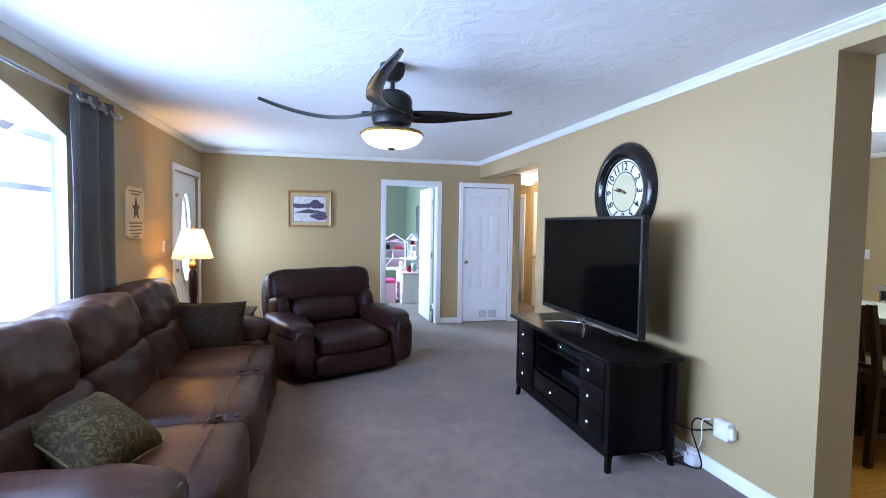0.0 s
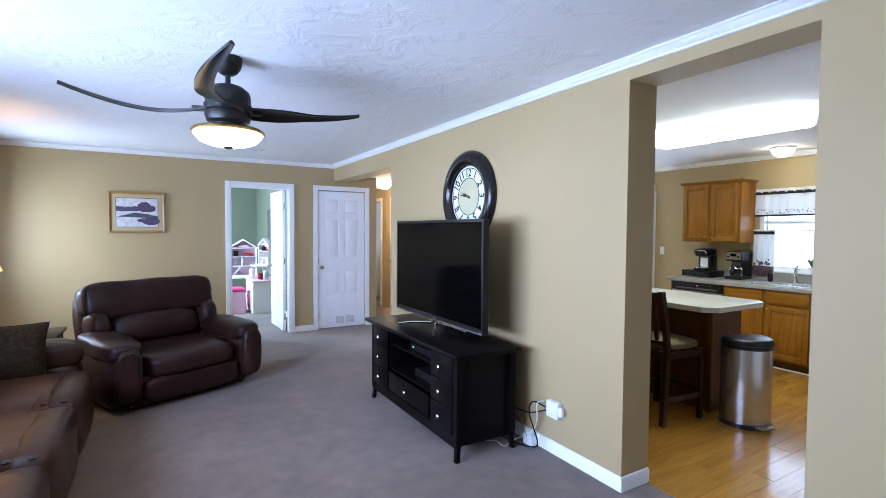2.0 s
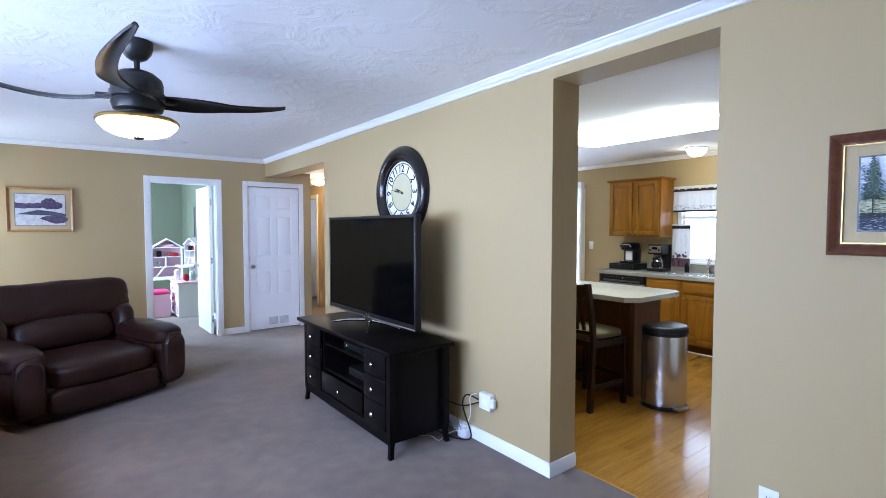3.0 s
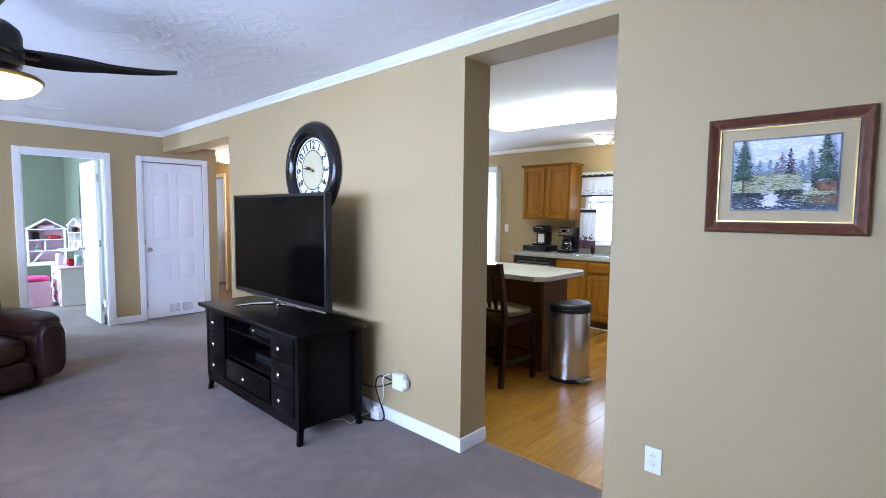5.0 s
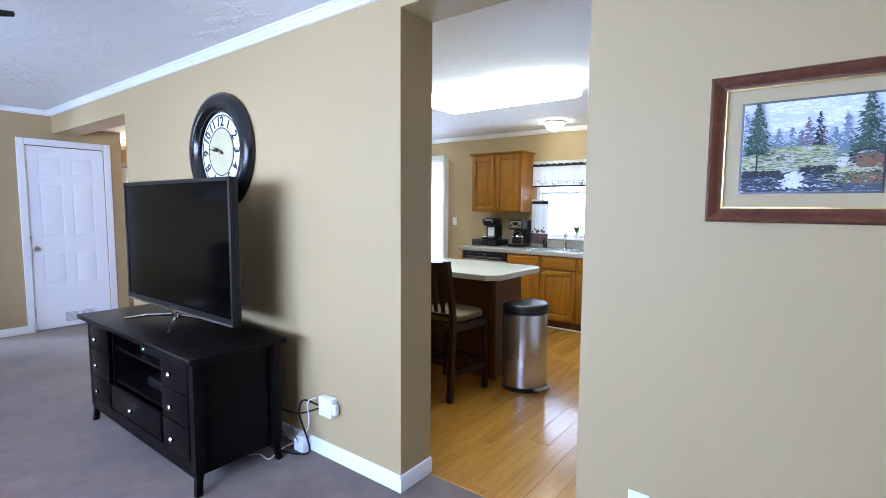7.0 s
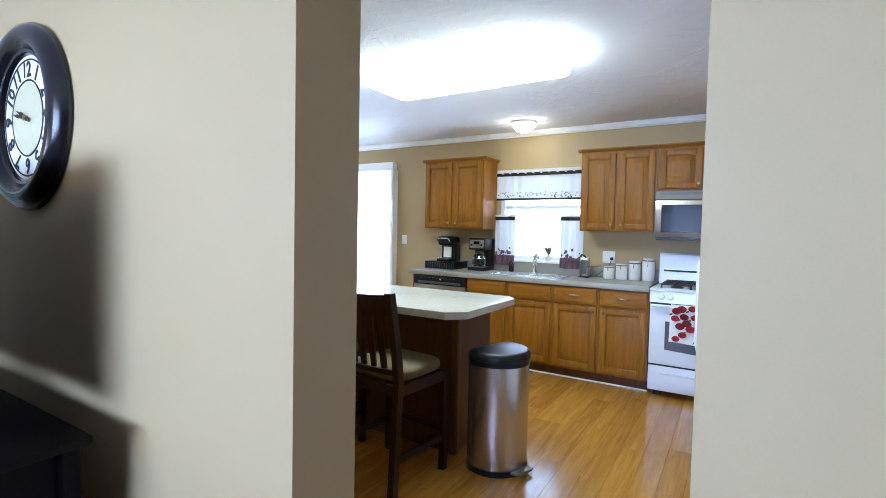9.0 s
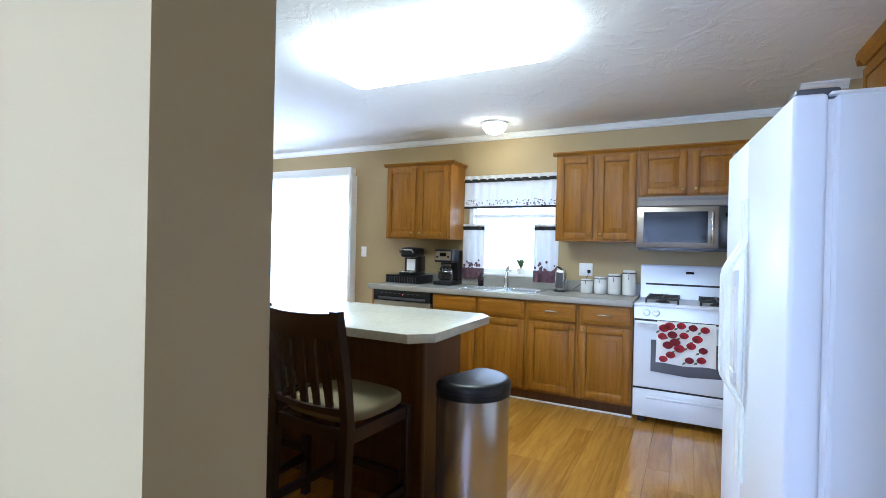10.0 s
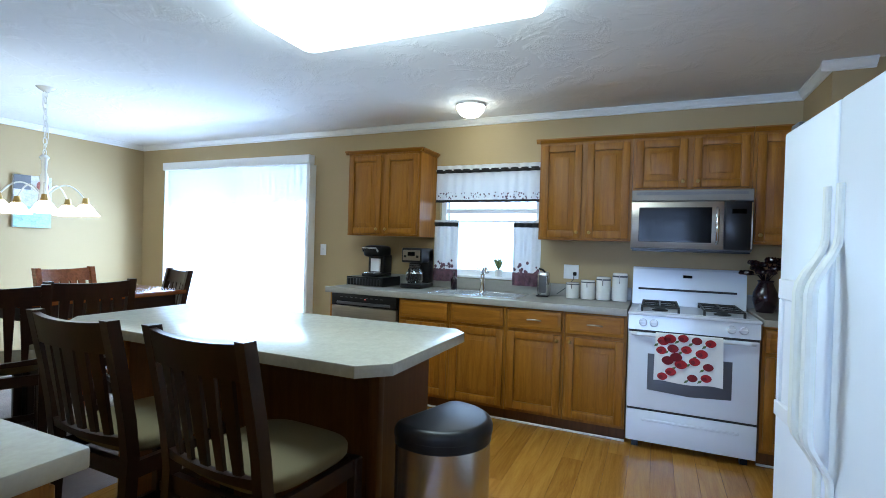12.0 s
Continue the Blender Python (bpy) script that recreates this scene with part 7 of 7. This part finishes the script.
def dining_table():
    t = thing("dining_table", pose(4.67, 5.18, 0), "counter-height reddish-brown wooden dining table", "table")
    part("tabletop", box(-0.54, 0.54, -0.42, 0.42, 0.865, 0.90, 0.008, 2), M["tabletop"], t)
    part("apron", boxes((-0.48, 0.48, -0.36, -0.335, 0.77, 0.865), (-0.48, 0.48, 0.335, 0.36, 0.77, 0.865), (-0.48, -0.455, -0.335, 0.335, 0.77, 0.865), (0.455, 0.48, -0.335, 0.335, 0.77, 0.865)), M["cherry"], t)
    for x in (-0.48, 0.41):
        for y in (-0.36, 0.29):
            part("leg", box(x, x + 0.07, y, y + 0.07, 0.0, 0.77, 0.006), M["cherry"], t)


dining_table()


def chandelier():
    c = thing("chandelier", pose(4.73, 5.78, -0.06), "white and brass chandelier with frosted glass shades", "chandelier")
    part("canopy", lathe([(0, CEIL + 0.025), (0.02, CEIL + 0.026), (0.05, CEIL + 0.045), (0.065, CEIL + 0.059), (0, CEIL + 0.059)], 24), M["ceramic"], c)
    ch = part("chain", bmesh_chain(2.47, 1.97), M["ceramic"], c)
    part("column", lathe([(0, 1.98), (0.018, 1.975), (0.035, 1.955), (0.02, 1.93), (0.016, 1.84), (0.03, 1.80), (0.022, 1.74), (0.03, 1.68), (0.036, 1.62), (0.026, 1.56), (0.012, 1.535), (0, 1.53)], 24), M["ceramic"], c)
    part("boss", lathe([(0, 1.625), (0.038, 1.62), (0.04, 1.58), (0.027, 1.555), (0, 1.55)], 24), M["brass"], c)
    for k in range(5):
        a = 2 * math.pi * k / 5 + 0.5
        ca, sa = math.cos(a), math.sin(a)
        pts = [((0.02 + 0.25 * s) * ca, (0.02 + 0.25 * s) * sa, 1.66 + 0.12 * math.sin(math.pi * s * 0.9) - 0.06 * s) for s in [j / 12 for j in range(13)]]
        arm = part("arm", tube(pts, 0.006, 8), M["ceramic"], c)
        x, y = 0.27 * ca, 0.27 * sa
        part("socket", lathe([(0, 1.655), (0.018, 1.655), (0.022, 1.63), (0.03, 1.60), (0, 1.60)], 16, (x, y, 0)), M["brass"], arm)
        part("glass_shade", lathe([(0.028, 1.605), (0.05, 1.585), (0.07, 1.55), (0.095, 1.52), (0.10, 1.515), (0.09, 1.515), (0.066, 1.545), (0.046, 1.58), (0.026, 1.598)], 24, (x, y, 0)), M["lit_glass"], arm, "glowing frosted bell shade")


def bmesh_chain(z1, z0):
    bm = bmesh.new()
    n = 11
    for i in range(n):
        z = z1 - (z1 - z0) * (i + 0.5) / n
        r = (z1 - z0) / n * 0.62
        a = math.pi / 2 * (i % 2)
        pts = [(0.012 * math.cos(t) * math.cos(a), 0.012 * math.cos(t) * math.sin(a), z + r * math.sin(t)) for t in [2 * math.pi * k / 12 for k in range(13)]]
        bm_tube(bm, pts, 0.003, 5)
    pts = [(0.02 * math.sin(6 * s), 0.02 * math.cos(6 * s), z0 + (z1 - z0) * s) for s in [k / 40 for k in range(41)]]
    bm_tube(bm, pts, 0.0025, 5)
    return bm


chandelier()
canvas = thing("wall_canvas", pose(5.42, KN - 0.002, 1.63), "unframed canvas print in pale green tones", "picture")
part("canvas", box(-0.17, 0.17, -0.03, 0, -0.27, 0.27, 0.003), M["snow_paint"], canvas)
part("print_band", box(-0.168, 0.168, -0.0315, -0.0295, -0.268, -0.05), M["teal_paint"], canvas)
part("print_spot", soft(0.03, 0.14, -0.034, -0.030, 0.1, 0.22, 3, 6), M["rose_paint"], canvas)
part("print_band", box(-0.168, -0.02, -0.0315, -0.0295, 0.12, 0.268), M["grey"], canvas)


def patio_blind():
    b = thing("vertical_blind", pose(KX - 0.085, 0, 0), "closed white vertical blind across the patio door", "blind")
    part("valance", box(-0.05, 0.04, 4.66, 6.86, 2.10, 2.19, 0.006, 2), M["trim"], b)
    for y in (4.672, 6.83):
        part("side_rail", box(-0.035, 0.083, y, y + 0.012, 0.01, 2.10, 0.002), M["trim"], b)
    part("edge_trim", box(-0.036, -0.028, 4.66, 4.70, 0.01, 2.10, 0.002), M["trim"], b)
    me = None
    for i in range(25):
        y = 4.76 + i * 0.0835
        if me is None:
            v = part("vane", box(-0.0012, 0.0012, -0.0445, 0.0445, 0.03, 2.10), M["blind"], b)
            me = v.data
        else:
            v = new("vane", me)
            v.parent = b
        v.matrix_local = pose(0, y, 0, 0, 0, 12)


patio_blind()


def kitchen_curtains():
    v = thing("window_valance", pose(0, 0, 0), "sheer white valance with dark bands and vine print", "curtain", "kitchen curtains")
    part("cloth", pleated(2.29, 3.26, 1.70, 2.025, KX - 0.05, 11, 0.007, 0.0015, 120), M["sheer"], v)
    part("top_band", pleated(2.29, 3.26, 1.955, 1.99, KX - 0.058, 11, 0.007, 0.0015, 120), M["band"], v, "black ribbon band")
    part("hem_band", pleated(2.29, 3.26, 1.692, 1.714, KX - 0.058, 11, 0.007, 0.0015, 120), M["band"], v)
    rng = random.Random(3)
    bm = bmesh.new()
    for i in range(90):
        y, z = rng.uniform(2.3, 3.25), rng.uniform(1.72, 1.78)
        bm_lathe(bm, [(0, 0.003), (rng.uniform(0.003, 0.008), 0.0015), (0, 0)], 7, (0, 0, 0))
        bmesh.ops.transform(bm, matrix=pose(KX - 0.061, y, z, 0, -90), verts=[q for q in bm.verts if abs(q.co.x) < 0.1 and abs(q.co.y) < 0.1])
    tagged(part("vine_print", bm, M["mauve"], v), kind="stuff")
    for y0, y1 in ((2.285, 2.52), (3.03, 3.265)):
        t = thing("cafe_curtain", pose(0, 0, 0), "sheer white cafe curtain with black band and plum hem", "curtain", "kitchen curtains")
        part("cloth", pleated(y0, y1, 0.985, 1.535, KX - 0.05, 3.5, 0.011, 0.0015, 60), M["sheer"], t)
        part("top_band", pleated(y0, y1, 1.475, 1.512, KX - 0.060, 3.5, 0.011, 0.0015, 60), M["band"], t, "black ribbon band")
        bm = bmesh.new()
        for i in range(46):
            y, z = rng.uniform(y0 + 0.01, y1 - 0.01), 1.04 + abs(rng.gauss(0, 0.06))
            r = rng.uniform(0.006, 0.015)
            bm_prism(bm, [(y + r * math.cos(u), z + r * 1.2 * math.sin(u)) for u in [k * math.pi / 4 for k in range(8)]], 0.001, Matrix(((0, 0, -1, KX - 0.0625 - 0.0002 * i), (1, 0, 0, 0), (0, 1, 0, 0), (0, 0, 0, 1))))
        tagged(part("grape_print", bm, M["mauve"], t), kind="stuff")
        part("hem", pleated(y0, y1, 0.98, 1.09, KX - 0.0605, 3.5, 0.011, 0.0015, 60), M["mauve"], t, "plum printed hem")
    r = thing("curtain_rod", pose(0, 0, 0), "thin white tension rod in the kitchen window", "curtain rod", "kitchen rods")
    part("rod", tube([(KX - 0.05, 2.27, 1.985), (KX - 0.05, 3.27, 1.985)], 0.006, 8), M["white"], r)
    r2 = thing("curtain_rod", pose(0, 0, 0), "thin white tension rod in the kitchen window", "curtain rod", "kitchen rods")
    part("rod", tube([(KX - 0.05, 2.27, 1.525), (KX - 0.05, 3.27, 1.525)], 0.006, 8), M["white"], r2)


kitchen_curtains()


def trash_can():
    c = thing("trash_can", pose(4.20, 2.13, 0, 0, 0, -16), "half-round brushed steel trash can with black lid", "trash can")

    def d_shape(r, n=20):
        return [(r * math.cos(t), r * math.sin(t) * 0.98 - 0.02) for t in [math.pi + math.pi * k / n for k in range(n + 1)]] + [(r, 0.02), (r - 0.012, 0.055), (r - 0.045, 0.078), (-r + 0.045, 0.078), (-r + 0.012, 0.055), (-r, 0.02)]
    part("body", prism(d_shape(0.18), 0.585, Matrix.Translation((0, 0, 0.03))), M["steel"], c, "brushed stainless steel shell")
    part("base_ring", prism(d_shape(0.184), 0.034), M["black"], c)
    part("collar", prism(d_shape(0.184), 0.03, Matrix.Translation((0, 0, 0.605))), M["black"], c)
    lid = part("lid", prism(d_shape(0.188), 0.045, Matrix.Translation((0, 0, 0.637)), 0.028, 4), M["lid"], c, "slightly domed black plastic lid")
    p = part("pedal", prism([(-0.06, -0.24), (0.06, -0.24), (0.075, -0.19), (-0.075, -0.19)], 0.014, Matrix.Translation((0, 0, 0.02)), 0.004), M["steel_flat"], c, "steel foot pedal")
    part("pedal_arm", box(-0.035, 0.035, -0.22, -0.16, 0.016, 0.026), M["black"], p)


trash_can()

side_bar = thing("side_counter", pose(EAST_K + 0.002, 2.365, 0), "shallow counter with pale worktop on the dividing wall", "counter")
part("worktop", box(0, 0.385, 0, 1.5, 0.872, 0.914, 0.006, 2), M["island_top"], side_bar)
part("body", box(0, 0.33, 0.025, 1.48, 0.09, 0.872), M["oak"], side_bar)
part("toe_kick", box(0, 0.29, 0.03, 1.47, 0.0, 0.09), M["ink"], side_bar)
for k in range(3):
    a = 0.04 + k * 0.478
    d = part("door", box(0.331, 0.349, a, a + 0.465, 0.11, 0.85, 0.004), M["oak"], side_bar)
    part("knob", lathe([(0, 0), (0.006, 0), (0.013, 0.016), (0, 0.026)], 12), M["nickel"], d).matrix_local = pose(0.349, a + 0.42, 0.78, 0, 90)


def box_light():
    b = thing("ceiling_light", pose(4.46, 2.535, 0), "long lit fluorescent ceiling box with rounded corners", "ceiling light")
    n, hw, hl, r = 6, 0.235, 0.66, 0.07
    outline = []
    for cx, cy, q in ((hw - r, hl - r, 0), (-hw + r, hl - r, 1), (-hw + r, -hl + r, 2), (hw - r, -hl + r, 3)):
        for k in range(n + 1):
            t = q * math.pi / 2 + k * math.pi / 2 / n
            outline.append((cx + r * math.cos(t), cy + r * math.sin(t)))
    part("diffuser", prism(outline, 0.095, pose(0, 0, CEIL - 0.012, 180), 0.03, 4), M["lit_panel"], b, "glowing white acrylic diffuser")
    part("tray", box(-0.2, 0.2, -0.62, 0.62, CEIL - 0.013, CEIL - 0.001), M["white"], b)
    d = thing("ceiling_light", pose(6.18, 2.80, 0), "small lit dome light above the sink", "ceiling light")
    part("base", lathe([(0, CEIL - 0.001), (0.12, CEIL - 0.001), (0.12, CEIL - 0.02), (0, CEIL - 0.02)], 32), M["white"], d)
    part("dome", lathe([(0.11, CEIL - 0.018), (0.105, CEIL - 0.05), (0.075, CEIL - 0.085), (0.04, CEIL - 0.1), (0, CEIL - 0.104)], 32), M["lit_dome"], d, "glowing opal glass dome")


box_light()

# ---- on the worktop ----
Z = 0.9175


def pod_coffee_maker():
    tray = thing("coffee_pod_rack", pose(6.40, 3.80, Z), "black wire rack for coffee pods", "rack")
    part("frame", boxes((-0.16, 0.16, -0.19, 0.19, 0.072, 0.08), (-0.16, 0.16, -0.19, -0.182, 0, 0.072), (-0.16, 0.16, 0.182, 0.19, 0, 0.072), (0.152, 0.16, -0.182, 0.182, 0, 0.072)), M["black"], tray)
    f = part("front", box(-0.165, -0.158, -0.185, 0.185, 0.004, 0.066, 0.002), M["black"], tray)
    for i in range(12):
        part("wire", box(-0.169, -0.165, -0.17 + i * 0.031, -0.167 + i * 0.031, 0.006, 0.064), M["grey"], f)
    m = thing("pod_coffee_maker", pose(6.42, 3.78, Z + 0.08), "black pod coffee maker with silver front", "coffee maker")
    part("base", box(-0.13, 0.13, -0.085, 0.085, 0, 0.03, 0.01, 2), M["black"], m)
    part("column", box(-0.02, 0.13, -0.085, 0.085, 0.03, 0.20, 0.01, 2), M["black"], m)
    part("head", soft(-0.13, 0.13, -0.09, 0.09, 0.18, 0.285, 5, 8, (0, 0, 0.08)), M["black"], m)
    part("handle", tube([(-0.12, -0.08, 0.23), (-0.145, -0.07, 0.262), (-0.145, 0.07, 0.262), (-0.12, 0.08, 0.23)], 0.008, 8), M["nickel"], m)
    part("cup_plate", box(-0.035, -0.019, -0.05, 0.05, 0.045, 0.165, 0.004), M["white"], m, "pale splash plate")
    part("drip_tray", box(-0.135, -0.02, -0.06, 0.06, 0.03, 0.04, 0.003), M["nickel"], m)


def drip_coffee_maker():
    m = thing("drip_coffee_maker", pose(6.42, 3.36, Z), "black drip coffee maker with glass carafe", "coffee maker")
    part("base", box(-0.13, 0.13, -0.10, 0.10, 0, 0.04, 0.008, 2), M["black"], m)
    part("tower", box(0.03, 0.13, -0.10, 0.10, 0.04, 0.35, 0.01, 2), M["black"], m)
    head = part("head", box(-0.12, 0.13, -0.10, 0.10, 0.225, 0.355, 0.014, 3), M["black"], m)
    part("control_plate", box(-0.124, -0.118, -0.085, 0.085, 0.245, 0.335, 0.003), M["steel_flat"], head, "steel control plate")
    part("display", box(-0.127, -0.123, -0.035, 0.035, 0.285, 0.32), M["screen"], head)
    for s in (-1, 1):
        part("button", box(-0.127, -0.123, s * 0.06 - 0.012, s * 0.06 + 0.012, 0.27, 0.29), M["black"], head)
    car = part("carafe", lathe([(0, 0.045), (0.065, 0.045), (0.075, 0.07), (0.075, 0.12), (0.06, 0.165), (0.05, 0.18), (0.052, 0.195)], 24, (-0.05, 0, 0)), M["glass"], m, "clear glass carafe")
    part("lid", lathe([(0, 0.205), (0.05, 0.205), (0.054, 0.195), (0, 0.195)], 20, (-0.05, 0, 0)), M["black"], car)
    part("handle", tube([(-0.10, 0, 0.19), (-0.145, 0, 0.18), (-0.15, 0, 0.12), (-0.12, 0, 0.075)], 0.009, 8), M["black"], car)
    part("band", lathe([(0.0755, 0.13), (0.0775, 0.13), (0.0745, 0.142), (0.072, 0.142)], 24, (-0.05, 0, 0)), M["nickel"], car)


pod_coffee_maker()
drip_coffee_maker()


def canister(m, r, h, label):
    c = thing("canister", m, label, "canister", "row of canisters")
    part("jar", lathe([(0, 0), (r * 0.94, 0), (r, 0.006), (r, h * 0.86), (r * 0.95, h * 0.9), (r * 0.9, h * 0.9), (0, h * 0.9)], 28), M["ceramic"], c)
    lid = part("lid", lathe([(r * 0.96, h * 0.9), (r * 0.98, h * 0.93), (r * 0.92, h * 0.985), (r * 0.5, h), (0, h)], 28), M["ceramic"], c)
    part("seal", lathe([(r * 0.97, h * 0.84), (r * 1.03, h * 0.85), (r * 1.03, h * 0.885), (r * 0.95, h * 0.905)], 28), M["grey"], c, "grey rubber seal")
    part("clasp", tube([(-r, 0.0, h * 0.62), (-r - 0.008, 0.0, h * 0.75), (-r - 0.006, 0, h * 0.93)], 0.003, 6), M["nickel"], lid, "wire clasp")


for y, x, r, h in ((2.0, 6.47, 0.052, 0.125), (1.885, 6.48, 0.054, 0.15), (1.77, 6.49, 0.055, 0.18), (1.65, 6.50, 0.056, 0.215)):
    canister(pose(x, y, Z), r, h, "cream ceramic canister with clamp lid")

op = thing("can_opener", pose(6.44, 2.225, Z), "upright chrome and black electric can opener", "can opener")
part("body", soft(-0.05, 0.05, -0.045, 0.045, 0, 0.20, 6, 8), M["nickel"], op)
part("front_plate", box(-0.056, -0.045, -0.03, 0.03, 0.03, 0.17, 0.006, 2), M["grey"], op)
part("lever", tube([(-0.03, -0.02, 0.19), (-0.05, 0.0, 0.215), (-0.04, 0.03, 0.222)], 0.008, 8), M["black"], op)
part("foot", box(-0.06, 0.06, -0.05, 0.05, 0, 0.012, 0.004), M["black"], op)

oak_plate = thing("wall_outlet", pose(KX - 0.001, 2.038, 1.117, 0, 0, -90), "wide white wall outlet with one black plug", "outlet")
part("plate", box(-0.06, 0.06, -0.007, 0, -0.058, 0.058, 0.003, 2), M["white"], oak_plate)
part("switch_rocker", box(-0.045, -0.015, -0.011, -0.006, -0.03, 0.03, 0.002), M["white"], oak_plate)
part("plug", box(0.018, 0.046, -0.035, -0.006, -0.03, 0.0, 0.005), M["black"], oak_plate)
part("cord", tube([(0.03, -0.03, -0.02), (0.025, -0.045, -0.06), (-0.03, -0.05, -0.13), (-0.1, -0.07, -0.185)], 0.003, 6), M["black"], oak_plate)


def vase():
    v = thing("flower_vase", pose(6.42, 0.72, 0.9155), "dark plum glazed vase with dark dried flowers", "vase")
    part("vase", lathe([(0, 0), (0.05, 0), (0.058, 0.02), (0.075, 0.08), (0.072, 0.13), (0.05, 0.18), (0.042, 0.2), (0.05, 0.215), (0.046, 0.212), (0.036, 0.2), (0, 0.19)], 28), M["plum"], v)
    rng = random.Random(8)
    for i in range(16):
        a, s = rng.uniform(0, 6.28), rng.uniform(0.02, 0.10)
        tip = (s * math.cos(a), s * math.sin(a) * 1.2, rng.uniform(0.24, 0.35))
        st = part("stem", tube([(0, 0, 0.19), (tip[0] * 0.4, tip[1] * 0.4, 0.25), tip], 0.003, 5), M["plum"], v)
        bm = bmesh.new()
        for k in range(9):
            u = 2 * math.pi * k / 9
            e = rng.uniform(0.3, 0.9)
            bm_tube(bm, [tip, (tip[0] + 0.04 * math.cos(u) * e, tip[1] + 0.04 * math.sin(u) * e, tip[2] + 0.012), (tip[0] + 0.055 * math.cos(u) * e, tip[1] + 0.055 * math.sin(u) * e, tip[2] + 0.026 * (1 - e))], [0.006, 0.018, 0.006], 6)
        part("flower_head", bm, M["plum"], st)


vase()
plant = thing("window_plant", pose(KX - 0.005, 2.66, 1.045), "small potted plant on the window sill", "plant")
part("pot", lathe([(0, 0), (0.028, 0), (0.036, 0.06), (0.032, 0.06), (0, 0.055)], 18), M["ceramic"], plant)
bm = bmesh.new()
rng = random.Random(12)
for i in range(16):
    a, l_ = rng.uniform(0, 6.28), rng.uniform(0.05, 0.11)
    bm_tube(bm, [(0, 0, 0.055), (0.3 * l_ * math.cos(a), 0.3 * l_ * math.sin(a), 0.055 + 0.7 * l_), (0.5 * l_ * math.cos(a), 0.5 * l_ * math.sin(a), 0.055 + l_)], [0.003, 0.011, 0.002], 6)
part("leaves", bm, M["leaf_green"], plant)
soap = thing("soap_bottle", pose(6.47, 3.02, 0.9195), "small dark soap bottle beside the sink", "bottle")
part("bottle", lathe([(0, 0), (0.026, 0), (0.028, 0.01), (0.028, 0.09), (0.012, 0.11), (0.01, 0.125), (0, 0.125)], 18), M["plum"], soap)
part("pump", tube([(0, 0, 0.12), (0, 0, 0.15), (-0.03, 0, 0.155)], 0.005, 8), M["black"], soap)

# ---- kitchen floor planks ----
plank = {}
y = KS
rng = random.Random(21)
while y < 3.97:
    x = EAST_K + 0.03 - rng.uniform(0, 1.0)
    wide = min(0.127, 3.98 - y)
    while x < KX:
        a, b = max(x, EAST_K + 0.03), min(x + 1.22, KX + 0.1)
        x += 1.22
        if b - a < 0.04:
            continue
        key = (round(b - a, 2), round(wide, 3))
        if key not in plank:
            plank[key] = mesh_of("plank", box(0, key[0] - 0.0008, 0, key[1] - 0.0008, -0.008, 0.0, 0.0006), M["laminate"])
        p = new("plank", plank[key])
        p.location = (a, y, 0)
        p.parent = bpy.data.objects["floor_kitchen"]
    y += 0.127
